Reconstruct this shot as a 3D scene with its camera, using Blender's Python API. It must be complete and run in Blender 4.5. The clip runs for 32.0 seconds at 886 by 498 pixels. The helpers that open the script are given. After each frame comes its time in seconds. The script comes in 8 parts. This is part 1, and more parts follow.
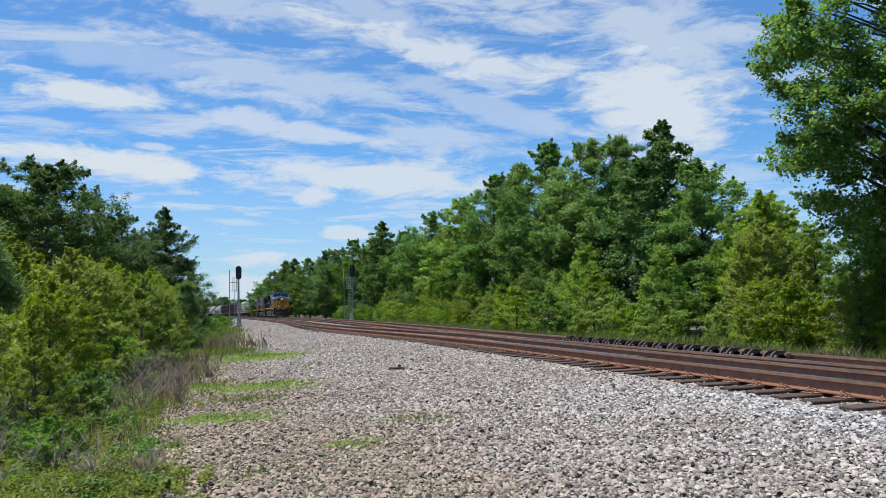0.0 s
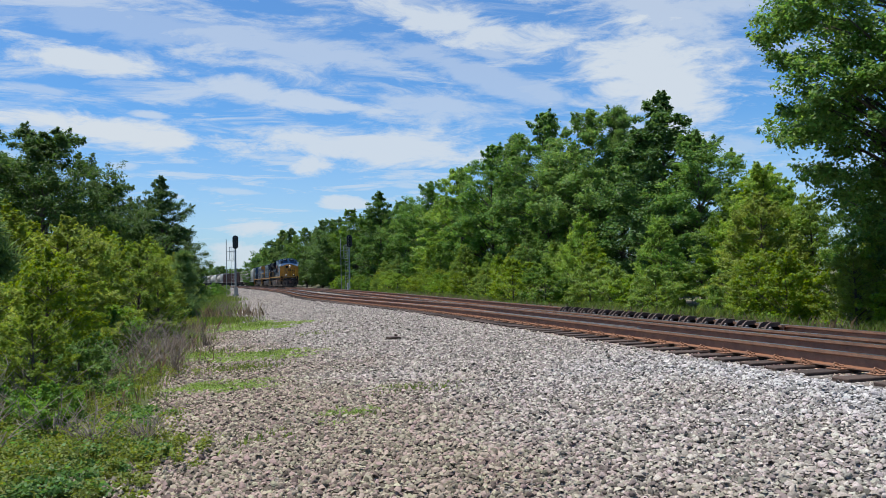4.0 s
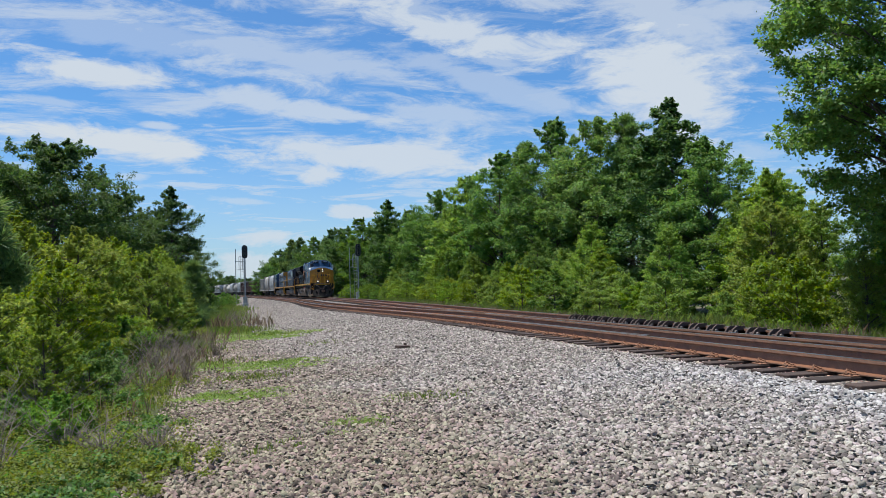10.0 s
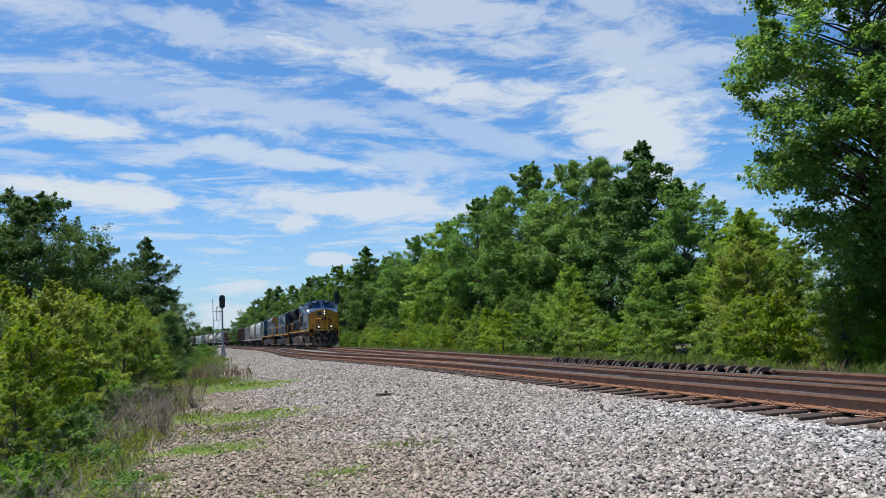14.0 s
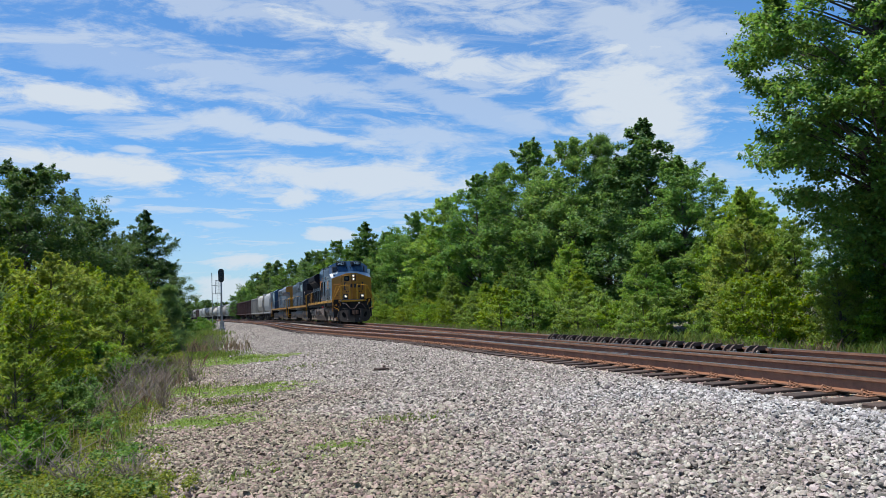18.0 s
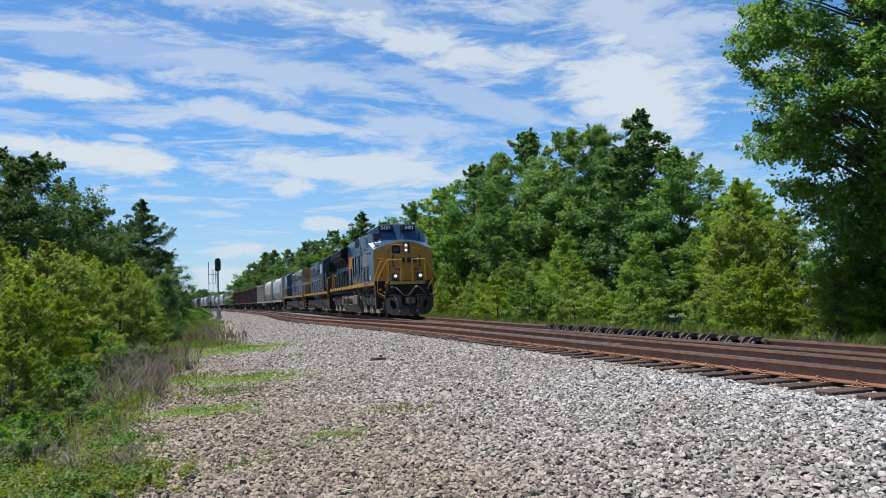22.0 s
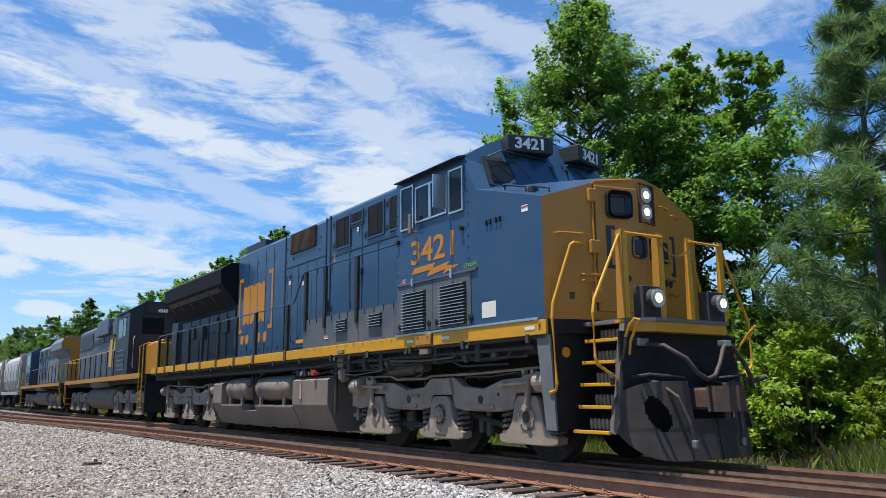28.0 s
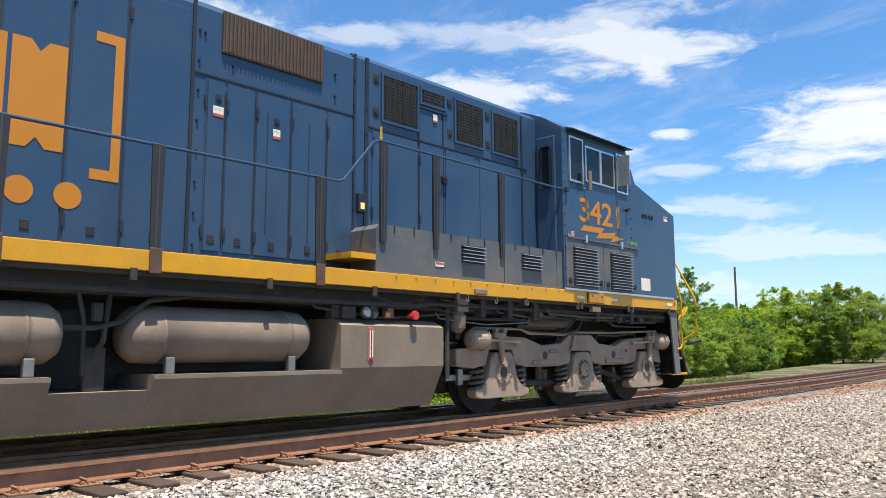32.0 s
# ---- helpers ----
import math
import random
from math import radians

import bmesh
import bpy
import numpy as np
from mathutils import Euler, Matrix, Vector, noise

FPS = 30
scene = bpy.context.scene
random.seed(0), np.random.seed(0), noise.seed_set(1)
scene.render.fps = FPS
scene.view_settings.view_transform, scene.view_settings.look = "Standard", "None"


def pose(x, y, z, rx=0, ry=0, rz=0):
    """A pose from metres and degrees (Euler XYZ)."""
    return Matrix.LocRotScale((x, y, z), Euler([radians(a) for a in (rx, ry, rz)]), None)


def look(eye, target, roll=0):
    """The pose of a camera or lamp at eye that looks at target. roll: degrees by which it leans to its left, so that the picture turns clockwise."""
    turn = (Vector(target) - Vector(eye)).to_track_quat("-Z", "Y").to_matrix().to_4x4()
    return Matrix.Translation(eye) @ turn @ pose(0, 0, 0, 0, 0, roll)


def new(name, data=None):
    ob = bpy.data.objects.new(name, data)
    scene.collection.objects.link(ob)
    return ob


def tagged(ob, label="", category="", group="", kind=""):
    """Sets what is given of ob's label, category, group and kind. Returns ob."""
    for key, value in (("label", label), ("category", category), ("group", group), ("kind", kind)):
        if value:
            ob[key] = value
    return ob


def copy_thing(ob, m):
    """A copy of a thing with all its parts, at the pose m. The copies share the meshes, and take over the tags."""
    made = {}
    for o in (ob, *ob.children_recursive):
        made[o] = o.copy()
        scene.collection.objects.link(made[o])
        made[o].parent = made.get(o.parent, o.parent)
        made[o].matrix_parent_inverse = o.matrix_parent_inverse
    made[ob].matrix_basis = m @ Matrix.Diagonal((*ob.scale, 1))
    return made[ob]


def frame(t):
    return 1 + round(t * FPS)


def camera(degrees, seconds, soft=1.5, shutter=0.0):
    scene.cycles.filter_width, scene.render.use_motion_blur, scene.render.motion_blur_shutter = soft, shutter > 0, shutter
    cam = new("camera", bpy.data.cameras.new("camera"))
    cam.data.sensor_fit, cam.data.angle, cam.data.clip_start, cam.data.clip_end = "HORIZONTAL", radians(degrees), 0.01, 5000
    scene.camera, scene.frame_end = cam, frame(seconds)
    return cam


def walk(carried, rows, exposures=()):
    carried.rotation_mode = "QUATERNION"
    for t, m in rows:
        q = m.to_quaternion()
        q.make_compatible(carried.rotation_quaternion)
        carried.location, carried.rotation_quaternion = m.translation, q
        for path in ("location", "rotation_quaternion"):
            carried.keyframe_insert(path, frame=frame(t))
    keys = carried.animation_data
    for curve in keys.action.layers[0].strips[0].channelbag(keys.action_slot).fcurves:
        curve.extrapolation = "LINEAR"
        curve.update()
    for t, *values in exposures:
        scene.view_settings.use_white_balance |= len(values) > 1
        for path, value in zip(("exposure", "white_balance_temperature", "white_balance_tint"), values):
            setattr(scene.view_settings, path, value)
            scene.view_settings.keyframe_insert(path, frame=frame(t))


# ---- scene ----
# World: the tracks run along y, the train comes from +y; z = 0 is the top of the rails.
EYE = (0.0, 0.0, 0.925)
LENS = 59.5
# seconds, yaw, pitch, roll
TURNS = [
    (0.0, -15.52, 4.33, 1.66), (0.5, -15.95, 4.06, 1.30), (1.0, -15.77, 2.93, 1.00), (1.5, -16.11, 2.49, 0.87),
    (2.0, -16.11, 2.33, 1.10), (2.5, -16.29, 2.12, 1.16), (4.5, -15.57, 2.14, 1.35), (5.0, -15.45, 1.61, 1.25),
    (5.5, -15.30, 2.03, 1.51), (6.0, -15.37, 2.29, 1.30), (6.5, -15.02, 2.64, 1.62), (7.0, -14.91, 3.09, 1.54),
    (7.5, -14.94, 3.23, 1.66), (8.0, -15.03, 3.09, 1.56), (8.5, -15.02, 3.00, 1.72), (9.0, -15.03, 2.96, 1.63),
    (9.5, -14.93, 2.88, 1.67), (10.0, -15.11, 2.78, 1.68), (10.5, -15.00, 3.15, 1.71), (11.0, -15.61, 3.12, 1.91),
    (11.5, -16.14, 2.29, 2.37), (12.0, -16.34, 2.06, 2.31), (12.5, -16.03, 2.95, 1.89), (13.0, -16.24, 4.74, 2.22),
    (13.5, -16.48, 5.79, 2.56), (14.0, -16.57, 6.07, 2.99), (14.5, -16.87, 5.51, 2.65), (15.0, -16.61, 5.20, 2.51),
    (15.5, -16.50, 4.76, 2.40), (17.5, -16.41, 4.68, 2.25), (18.0, -16.69, 4.29, 2.43), (18.5, -16.83, 5.26, 2.76),
    (19.0, -17.56, 5.69, 3.24), (19.5, -17.11, 5.25, 2.93), (20.0, -17.19, 4.96, 2.73), (20.5, -17.12, 4.90, 2.80),
    (21.0, -17.01, 3.53, 3.40), (21.5, -17.06, 3.43, 2.69), (22.0, -16.93, 3.55, 2.25), (22.5, -17.81, 3.83, 2.30),
    (23.0, -18.23, 3.86, 1.97), (23.5, -18.50, 3.57, 2.11), (24.0, -19.27, 3.44, 1.86), (24.5, -20.32, 4.57, 2.33),
    (26.5, -23.31, 7.87, 1.84), (27.0, -26.10, 8.54, 1.22), (27.5, -29.64, 9.43, 0.75), (28.0, -35.68, 10.53, 0.53),
    (28.5, -44.02, 10.76, -0.34), (29.0, -58.24, 11.21, -0.55), (29.5, -74.98, 10.48, -0.32), (30.0, -91.86, 8.89, 0.63),
    (30.5, -108.30, 8.22, 1.23), (31.0, -123.63, 6.79, 0.39), (31.5, -132.07, 6.92, 0.50), (32.0, -136.83, 7.38, 0.13)]
cam = camera(LENS, 32.0, soft=0.35)
walk(cam, [(t, pose(*EYE, 90 + p, r, y)) for t, y, p, r in TURNS],
     exposures=[(0.0, 0.45, 6250, 9), (3.0, 0.43, 6250, 9), (5.0, 0.36, 6250, 9), (11.0, 0.36, 6250, 9), (14.0, 0.43, 6250, 9), (26.0, 0.46, 6250, 9), (28.0, 0.62, 6250, 10), (29.0, 0.82, 6400, 10), (30.0, 1.12, 7700, 10), (31.0, 1.06, 7350, 10), (32.0, 0.97, 7100, 10)])

# ------------------------------------------------------------------ sky and sun
SUN_UP, SUN_WAY = 75.5, (-0.94, 0.34)      # elevation, and the way towards the sun in plan


def build_sky():
    w = bpy.data.worlds.new("sky")
    scene.world = w
    w.use_nodes = True
    nt = w.node_tree
    N, L = nt.nodes, nt.links
    N.clear()
    out = N.new("ShaderNodeOutputWorld")
    tc = N.new("ShaderNodeTexCoord")
    sky = N.new("ShaderNodeTexSky")
    sky.sky_type, sky.sun_disc = "NISHITA", False
    sky.sun_elevation = radians(SUN_UP)
    sky.sun_rotation = math.atan2(SUN_WAY[0], SUN_WAY[1])
    sky.altitude, sky.air_density, sky.dust_density, sky.ozone_density = 50, 1.0, 0.6, 2.2
    # clouds lie on a plane high above: the direction divided by its height
    sep = N.new("ShaderNodeSeparateXYZ")
    L.new(tc.outputs["Generated"], sep.inputs[0])

    def mathn(op, a, b=None, clamp=False):
        m = N.new("ShaderNodeMath")
        m.operation, m.use_clamp = op, clamp
        for k, v in enumerate((a, b)):
            if v is None:
                continue
            if isinstance(v, (int, float)):
                m.inputs[k].default_value = v
            else:
                L.new(v, m.inputs[k])
        return m.outputs[0]
    zz = mathn("ADD", mathn("MAXIMUM", sep.outputs[2], 0.0), 0.11)
    u, v = mathn("DIVIDE", sep.outputs[0], zz), mathn("DIVIDE", sep.outputs[1], zz)
    comb = N.new("ShaderNodeCombineXYZ")
    L.new(u, comb.inputs[0])
    L.new(v, comb.inputs[1])

    def cloud(scale, rot, stretch, detail, rough, lo, hi, seed, dist=0.0):
        mp = N.new("ShaderNodeMapping")
        L.new(comb.outputs[0], mp.inputs[0])
        mp.inputs["Rotation"].default_value = (0, 0, radians(rot))
        mp.inputs["Scale"].default_value = (1.0, stretch, 1.0)
        mp.inputs["Location"].default_value = (seed, seed * 0.7, 0)
        nz = N.new("ShaderNodeTexNoise")
        nz.inputs["Scale"].default_value, nz.inputs["Detail"].default_value = scale, detail
        nz.inputs["Roughness"].default_value, nz.inputs["Distortion"].default_value = rough, dist
        L.new(mp.outputs[0], nz.inputs["Vector"])
        r = N.new("ShaderNodeMapRange")
        r.interpolation_type = "SMOOTHSTEP"
        r.inputs["From Min"].default_value, r.inputs["From Max"].default_value = lo, hi
        L.new(nz.outputs[0], r.inputs[0])
        return r.outputs[0]
    ripples = cloud(2.4, 40, 1.9, 11, 0.68, 0.45, 0.66, 9.4, 0.5)
    fair = N.new("ShaderNodeMapRange")         # the veil thins out towards the south
    fair.interpolation_type = "SMOOTHSTEP"
    fair.inputs["From Min"].default_value, fair.inputs["From Max"].default_value = 0.0, 0.74
    fair.inputs["To Min"].default_value, fair.inputs["To Max"].default_value = 0.20, 1.0
    L.new(sep.outputs[1], fair.inputs[0])
    cover = mathn("MULTIPLY", mathn("ADD", mathn("MULTIPLY", ripples, 0.62), 0.06), fair.outputs[0])
    # single clouds, by their bearing and height
    bearing = mathn("MULTIPLY", mathn("ARCTAN2", sep.outputs[0], sep.outputs[1]), 57.2958)
    height = mathn("MULTIPLY", mathn("ARCSINE", sep.outputs[2]), 57.2958)
    place = N.new("ShaderNodeCombineXYZ")
    L.new(bearing, place.inputs[0])
    L.new(height, place.inputs[1])

    def fray(scale, stretch, detail, rough):
        mp = N.new("ShaderNodeMapping")
        L.new(place.outputs[0], mp.inputs[0])
        mp.inputs["Scale"].default_value = (1.0, stretch, 1.0)
        nz = N.new("ShaderNodeTexNoise")
        nz.inputs["Scale"].default_value, nz.inputs["Detail"].default_value, nz.inputs["Roughness"].default_value = scale, detail, rough
        nz.inputs["Distortion"].default_value = 0.4
        L.new(mp.outputs[0], nz.inputs["Vector"])
        return nz.outputs[0]
    rim = mathn("MULTIPLY_ADD", fray(0.17, 3.2, 10, 0.66), 3.5)
    rim.node.inputs[2].default_value = -0.75
    clouds = [  # bearing and height in degrees, half length, half depth, slant, thickness
        (-8.1, 14.9, 6.7, 0.94, -5, 0.95), (-5.4, 10.3, 10.9, 0.95, -4, 1), (10.7, 9.7, 9.7, 1.55, -1, 0.9), (6.3, 8.6, 1.8, 0.97, -1, 0.9), (5.9, 13, 9, 0.87, -8, 0.75),
        (15.8, 12.5, 6.1, 0.97, -6, 0.6), (31.2, 14.2, 6.6, 3.79, -26, 0.95), (16.9, 18.3, 10.7, 1.45, -14, 0.9), (-2.6, 17.4, 12, 1.46, -3, 0.42), (34.8, 8.8, 4.5, 0.93, -5, 0.5),
        (2.4, 3.9, 3.1, 0.81, -1, 0.9), (8.5, 5.6, 1.8, 0.54, -2, 0.85), (0.9, 6.5, 2.5, 0.32, -4, 0.6), (1.5, 1.9, 3.7, 1.21, -2, 0.85), (-5, 11.7, 1.3, 0.27, -2, 0.7),
        (19.8, 16.1, 2.4, 0.66, -13, 0.55), (-6.5, 8.2, 1.4, 0.53, 1, 0.6), (-11.2, 12.9, 2.9, 0.32, -3, 0.5), (24.2, 13, 2.8, 0.79, -16, 0.55), (13.1, 6.8, 3.3, 0.5, -2, 0.6),
        (16.9, 23.6, 12.6, 2.09, -17, 0.7), (31.5, 18.7, 6.9, 2.2, -37, 0.7), (4.5, 16.6, 8.9, 1.29, -8, 0.6), (46.3, 22.4, 6, 2.56, -38, 0.6), (-0.1, 21.6, 5.8, 1.42, -9, 0.6),
        (11.6, 20.9, 10.2, 1.29, -24, 0.55), (28.7, 23.6, 10.1, 1.76, -38, 0.62), (18.9, 14.7, 9.9, 1.03, -21, 0.5), (41.1, 25.9, 8.7, 1.53, -22, 0.6), (34.9, 23.9, 5.1, 2.54, -11, 0.55),
        (54.2, 26.6, 9.5, 1.92, -12, 0.6), (85, 21.1, 4.1, 1.27, -20, 0.6), (78.1, 24.8, 4.4, 0.82, -16, 0.5), (118.2, 21.6, 6.2, 2.7, -2, 0.72), (119.8, 15.2, 4.4, 2.0, -9, 0.6), (121, 11, 4, 1.0, -6, 0.6),
        (113.6, 19.3, 3.3, 0.68, -13, 0.4), (97.5, 25.2, 4.2, 2.0, -8, 0.55), (104, 21.6, 1.5, 0.7, -4, 0.6), (103, 18.2, 2.0, 0.7, -6, 0.5), (165.1, 14.6, 5.0, 2.3, -6, 0.88), (161.5, 12.6, 3.2, 0.9, -4, 0.8), (160, 7.2, 8, 1.3, -4, 0.6), (157, 4.2, 9, 1.1, -2, 0.6), (150, 21.5, 6.5, 1.9, -6, 0.75), (148.2, 23.1, 8.4, 0.98, 3, 0.55), (152.6, 19.5, 1.6, 0.92, -6, 0.8), (142.1, 18.7, 3.7, 0.96, -6, 0.75),
        (153.8, 15.2, 1.5, 0.47, -5, 0.8), (157.4, 9.7, 5.1, 0.86, -4, 0.5), (154.1, 12.6, 2.3, 0.47, -4, 0.5), (130.6, 22.8, 4.8, 0.85, 2, 0.5), (153.6, 9.9, 2.3, 0.4, -3, 0.6),
        (139.6, 18.4, 4.0, 1.76, -6, 0.75), (149.6, 9.6, 3.1, 1.42, -5, 0.8), (152.6, 19.8, 1.4, 1.11, -11, 0.8), (146.3, 14.2, 6.4, 1.51, -10, 0.5), (143.3, 22.3, 7.8, 1.02, -2, 0.45), (148.7, 6.0, 5.8, 0.68, -3, 0.5)]
    for az, el, long, deep, slant, thick in clouds:
        mp = N.new("ShaderNodeMapping")
        mp.vector_type = "TEXTURE"
        mp.inputs["Location"].default_value = (az, el, 0)
        mp.inputs["Rotation"].default_value = (0, 0, radians(slant))
        mp.inputs["Scale"].default_value = (long / math.cos(radians(el)), deep, 1)
        L.new(place.outputs[0], mp.inputs[0])
        far = N.new("ShaderNodeVectorMath")
        far.operation = "LENGTH"
        L.new(mp.outputs[0], far.inputs[0])
        r = N.new("ShaderNodeMapRange")
        r.interpolation_type = "SMOOTHSTEP"
        r.inputs["From Min"].default_value, r.inputs["From Max"].default_value = -0.35, 0.60
        r.inputs["To Max"].default_value = thick
        L.new(mathn("SUBTRACT", rim, far.outputs["Value"]), r.inputs[0])
        cover = mathn("MAXIMUM", cover, r.outputs[0])
    low = N.new("ShaderNodeMapRange")          # paler towards the horizon
    low.inputs["From Min"].default_value, low.inputs["From Max"].default_value = 0.0, 0.22
    low.inputs["To Min"].default_value, low.inputs["To Max"].default_value = 0.7, 0.0
    L.new(sep.outputs[2], low.inputs[0])
    cover = mathn("MAXIMUM", cover, mathn("MULTIPLY", low.outputs[0], 0.8), True)
    tint = N.new("ShaderNodeMix")
    tint.data_type, tint.blend_type = "RGBA", "MULTIPLY"
    tint.inputs[0].default_value = 1.0
    L.new(sky.outputs[0], tint.inputs["A"])
    tint.inputs["B"].default_value = (0.50, 0.98, 1.38, 1)
    mix = N.new("ShaderNodeMix")
    mix.data_type = "RGBA"
    L.new(cover, mix.inputs[0])
    L.new(tint.outputs["Result"], mix.inputs["A"])
    mix.inputs["B"].default_value = (6.45, 6.9, 7.35, 1)
    bg = N.new("ShaderNodeBackground")
    bg.inputs["Strength"].default_value = 0.080
    L.new(mix.outputs["Result"], bg.inputs[0])
    L.new(bg.outputs[0], out.inputs[0])
    sun = bpy.data.lights.new("sun", "SUN")
    sun.energy, sun.angle, sun.color = 5.0, radians(0.6), (1.0, 0.95, 0.88)
    ob = new("sun", sun)
    h = math.cos(radians(SUN_UP)) / math.hypot(*SUN_WAY)
    ob.matrix_basis = look((SUN_WAY[0] * h * 60, SUN_WAY[1] * h * 60, 60 * math.sin(radians(SUN_UP))), (0, 0, 0))


build_sky()


# ------------------------------------------------------------------ materials
def material(name, base, rough=0.8, metal=0.0, spread=0.25, scale=6.0, second=None, fine=60.0, bump=0.15, per="", hue=0.0, spec=0.5,
             streak=0.0, coord="Object"):
    """A node material: base colour broken up at two scales towards a second colour, with fine relief. per: 'island' or 'object' varies single pieces."""
    m = bpy.data.materials.new(name)
    m.use_nodes = True
    nt = m.node_tree
    N, L = nt.nodes, nt.links
    b = N["Principled BSDF"]
    b.inputs["Roughness"].default_value, b.inputs["Metallic"].default_value = rough, metal
    b.inputs["Specular IOR Level"].default_value = spec
    second = second or tuple(c * 0.55 for c in base)
    tc = N.new("ShaderNodeTexCoord")
    mp = N.new("ShaderNodeMapping")
    L.new(tc.outputs[coord], mp.inputs[0])
    if streak:
        mp.inputs["Scale"].default_value = (1.0, 1.0, streak)
    n1 = N.new("ShaderNodeTexNoise")
    n1.inputs["Scale"].default_value, n1.inputs["Detail"].default_value, n1.inputs["Roughness"].default_value = scale, 6, 0.62
    L.new(mp.outputs[0], n1.inputs["Vector"])
    r = N.new("ShaderNodeMapRange")
    r.inputs["From Min"].default_value, r.inputs["From Max"].default_value = 0.34, 0.72
    r.inputs["To Max"].default_value = min(1.0, spread * 2.2)
    L.new(n1.outputs[0], r.inputs[0])
    mix = N.new("ShaderNodeMix")
    mix.data_type = "RGBA"
    mix.inputs["A"].default_value, mix.inputs["B"].default_value = (*base, 1), (*second, 1)
    L.new(r.outputs[0], mix.inputs[0])
    col = mix.outputs["Result"]
    n2 = N.new("ShaderNodeTexNoise")
    n2.inputs["Scale"].default_value, n2.inputs["Detail"].default_value = fine, 4
    L.new(tc.outputs[coord], n2.inputs["Vector"])
    hs = N.new("ShaderNodeHueSaturation")
    L.new(col, hs.inputs["Color"])
    val = N.new("ShaderNodeMapRange")
    val.inputs["To Min"].default_value, val.inputs["To Max"].default_value = 1.0 - spread * 0.5, 1.0 + spread * 0.5
    L.new(n2.outputs[0], val.inputs[0])
    vout = val.outputs[0]
    if per:
        src = N.new("ShaderNodeNewGeometry").outputs["Random Per Island"] if per == "island" else N.new("ShaderNodeObjectInfo").outputs["Random"]
        pr = N.new("ShaderNodeMapRange")
        pr.inputs["To Min"].default_value, pr.inputs["To Max"].default_value = 1.0 - spread, 1.0 + spread
        L.new(src, pr.inputs[0])
        mu = N.new("ShaderNodeMath")
        mu.operation = "MULTIPLY"
        L.new(vout, mu.inputs[0])
        L.new(pr.outputs[0], mu.inputs[1])
        vout = mu.outputs[0]
        if hue:
            w = N.new("ShaderNodeTexWhiteNoise")
            w.noise_dimensions = "1D"
            L.new(src, w.inputs["W"])
            hr = N.new("ShaderNodeMapRange")
            hr.inputs["To Min"].default_value, hr.inputs["To Max"].default_value = 0.5 - hue, 0.5 + hue
            L.new(w.outputs[0], hr.inputs[0])
            L.new(hr.outputs[0], hs.inputs["Hue"])
    L.new(vout, hs.inputs["Value"])
    L.new(hs.outputs[0], b.inputs["Base Color"])
    if bump:
        bp = N.new("ShaderNodeBump")
        bp.inputs["Strength"].default_value, bp.inputs["Distance"].default_value = bump, 0.01
        L.new(n2.outputs[0], bp.inputs["Height"])
        L.new(bp.outputs[0], b.inputs["Normal"])
    return m


def leaf_material(name, base, second, trans=0.35, spread=0.35):
    m = material(name, base, 0.55, 0, spread, 0.9, second, 14, 0, "island", 0.025, 0.35)
    nt = m.node_tree
    b = nt.nodes["Principled BSDF"]
    tr = nt.nodes.new("ShaderNodeBsdfTranslucent")
    src = b.inputs["Base Color"].links[0].from_socket
    info = nt.nodes.new("ShaderNodeObjectInfo")      # each plant has its own tint
    own = nt.nodes.new("ShaderNodeHueSaturation")
    for socket, lo, hi, k in (("Hue", 0.484, 0.506, 1.0), ("Value", 0.78, 1.18, 7.31), ("Saturation", 0.95, 1.10, 3.77)):
        w = nt.nodes.new("ShaderNodeTexWhiteNoise")
        w.noise_dimensions = "1D"
        sc = nt.nodes.new("ShaderNodeMath")
        sc.operation = "MULTIPLY"
        sc.inputs[1].default_value = k
        nt.links.new(info.outputs["Random"], sc.inputs[0])
        nt.links.new(sc.outputs[0], w.inputs["W"])
        r = nt.nodes.new("ShaderNodeMapRange")
        r.inputs["To Min"].default_value, r.inputs["To Max"].default_value = lo, hi
        nt.links.new(w.outputs[0], r.inputs[0])
        nt.links.new(r.outputs[0], own.inputs[socket])
    nt.links.new(src, own.inputs["Color"])
    src = own.outputs[0]
    nt.links.new(src, b.inputs["Base Color"])
    lift = nt.nodes.new("ShaderNodeHueSaturation")
    lift.inputs["Value"].default_value, lift.inputs["Saturation"].default_value, lift.inputs["Hue"].default_value = 1.5, 1.1, 0.485
    nt.links.new(src, lift.inputs["Color"])
    nt.links.new(lift.outputs[0], tr.inputs[0])
    mx = nt.nodes.new("ShaderNodeMixShader")
    mx.inputs[0].default_value = trans
    nt.links.new(b.outputs[0], mx.inputs[1])
    nt.links.new(tr.outputs[0], mx.inputs[2])
    nt.links.new(mx.outputs[0], nt.nodes["Material Output"].inputs["Surface"])
    return m


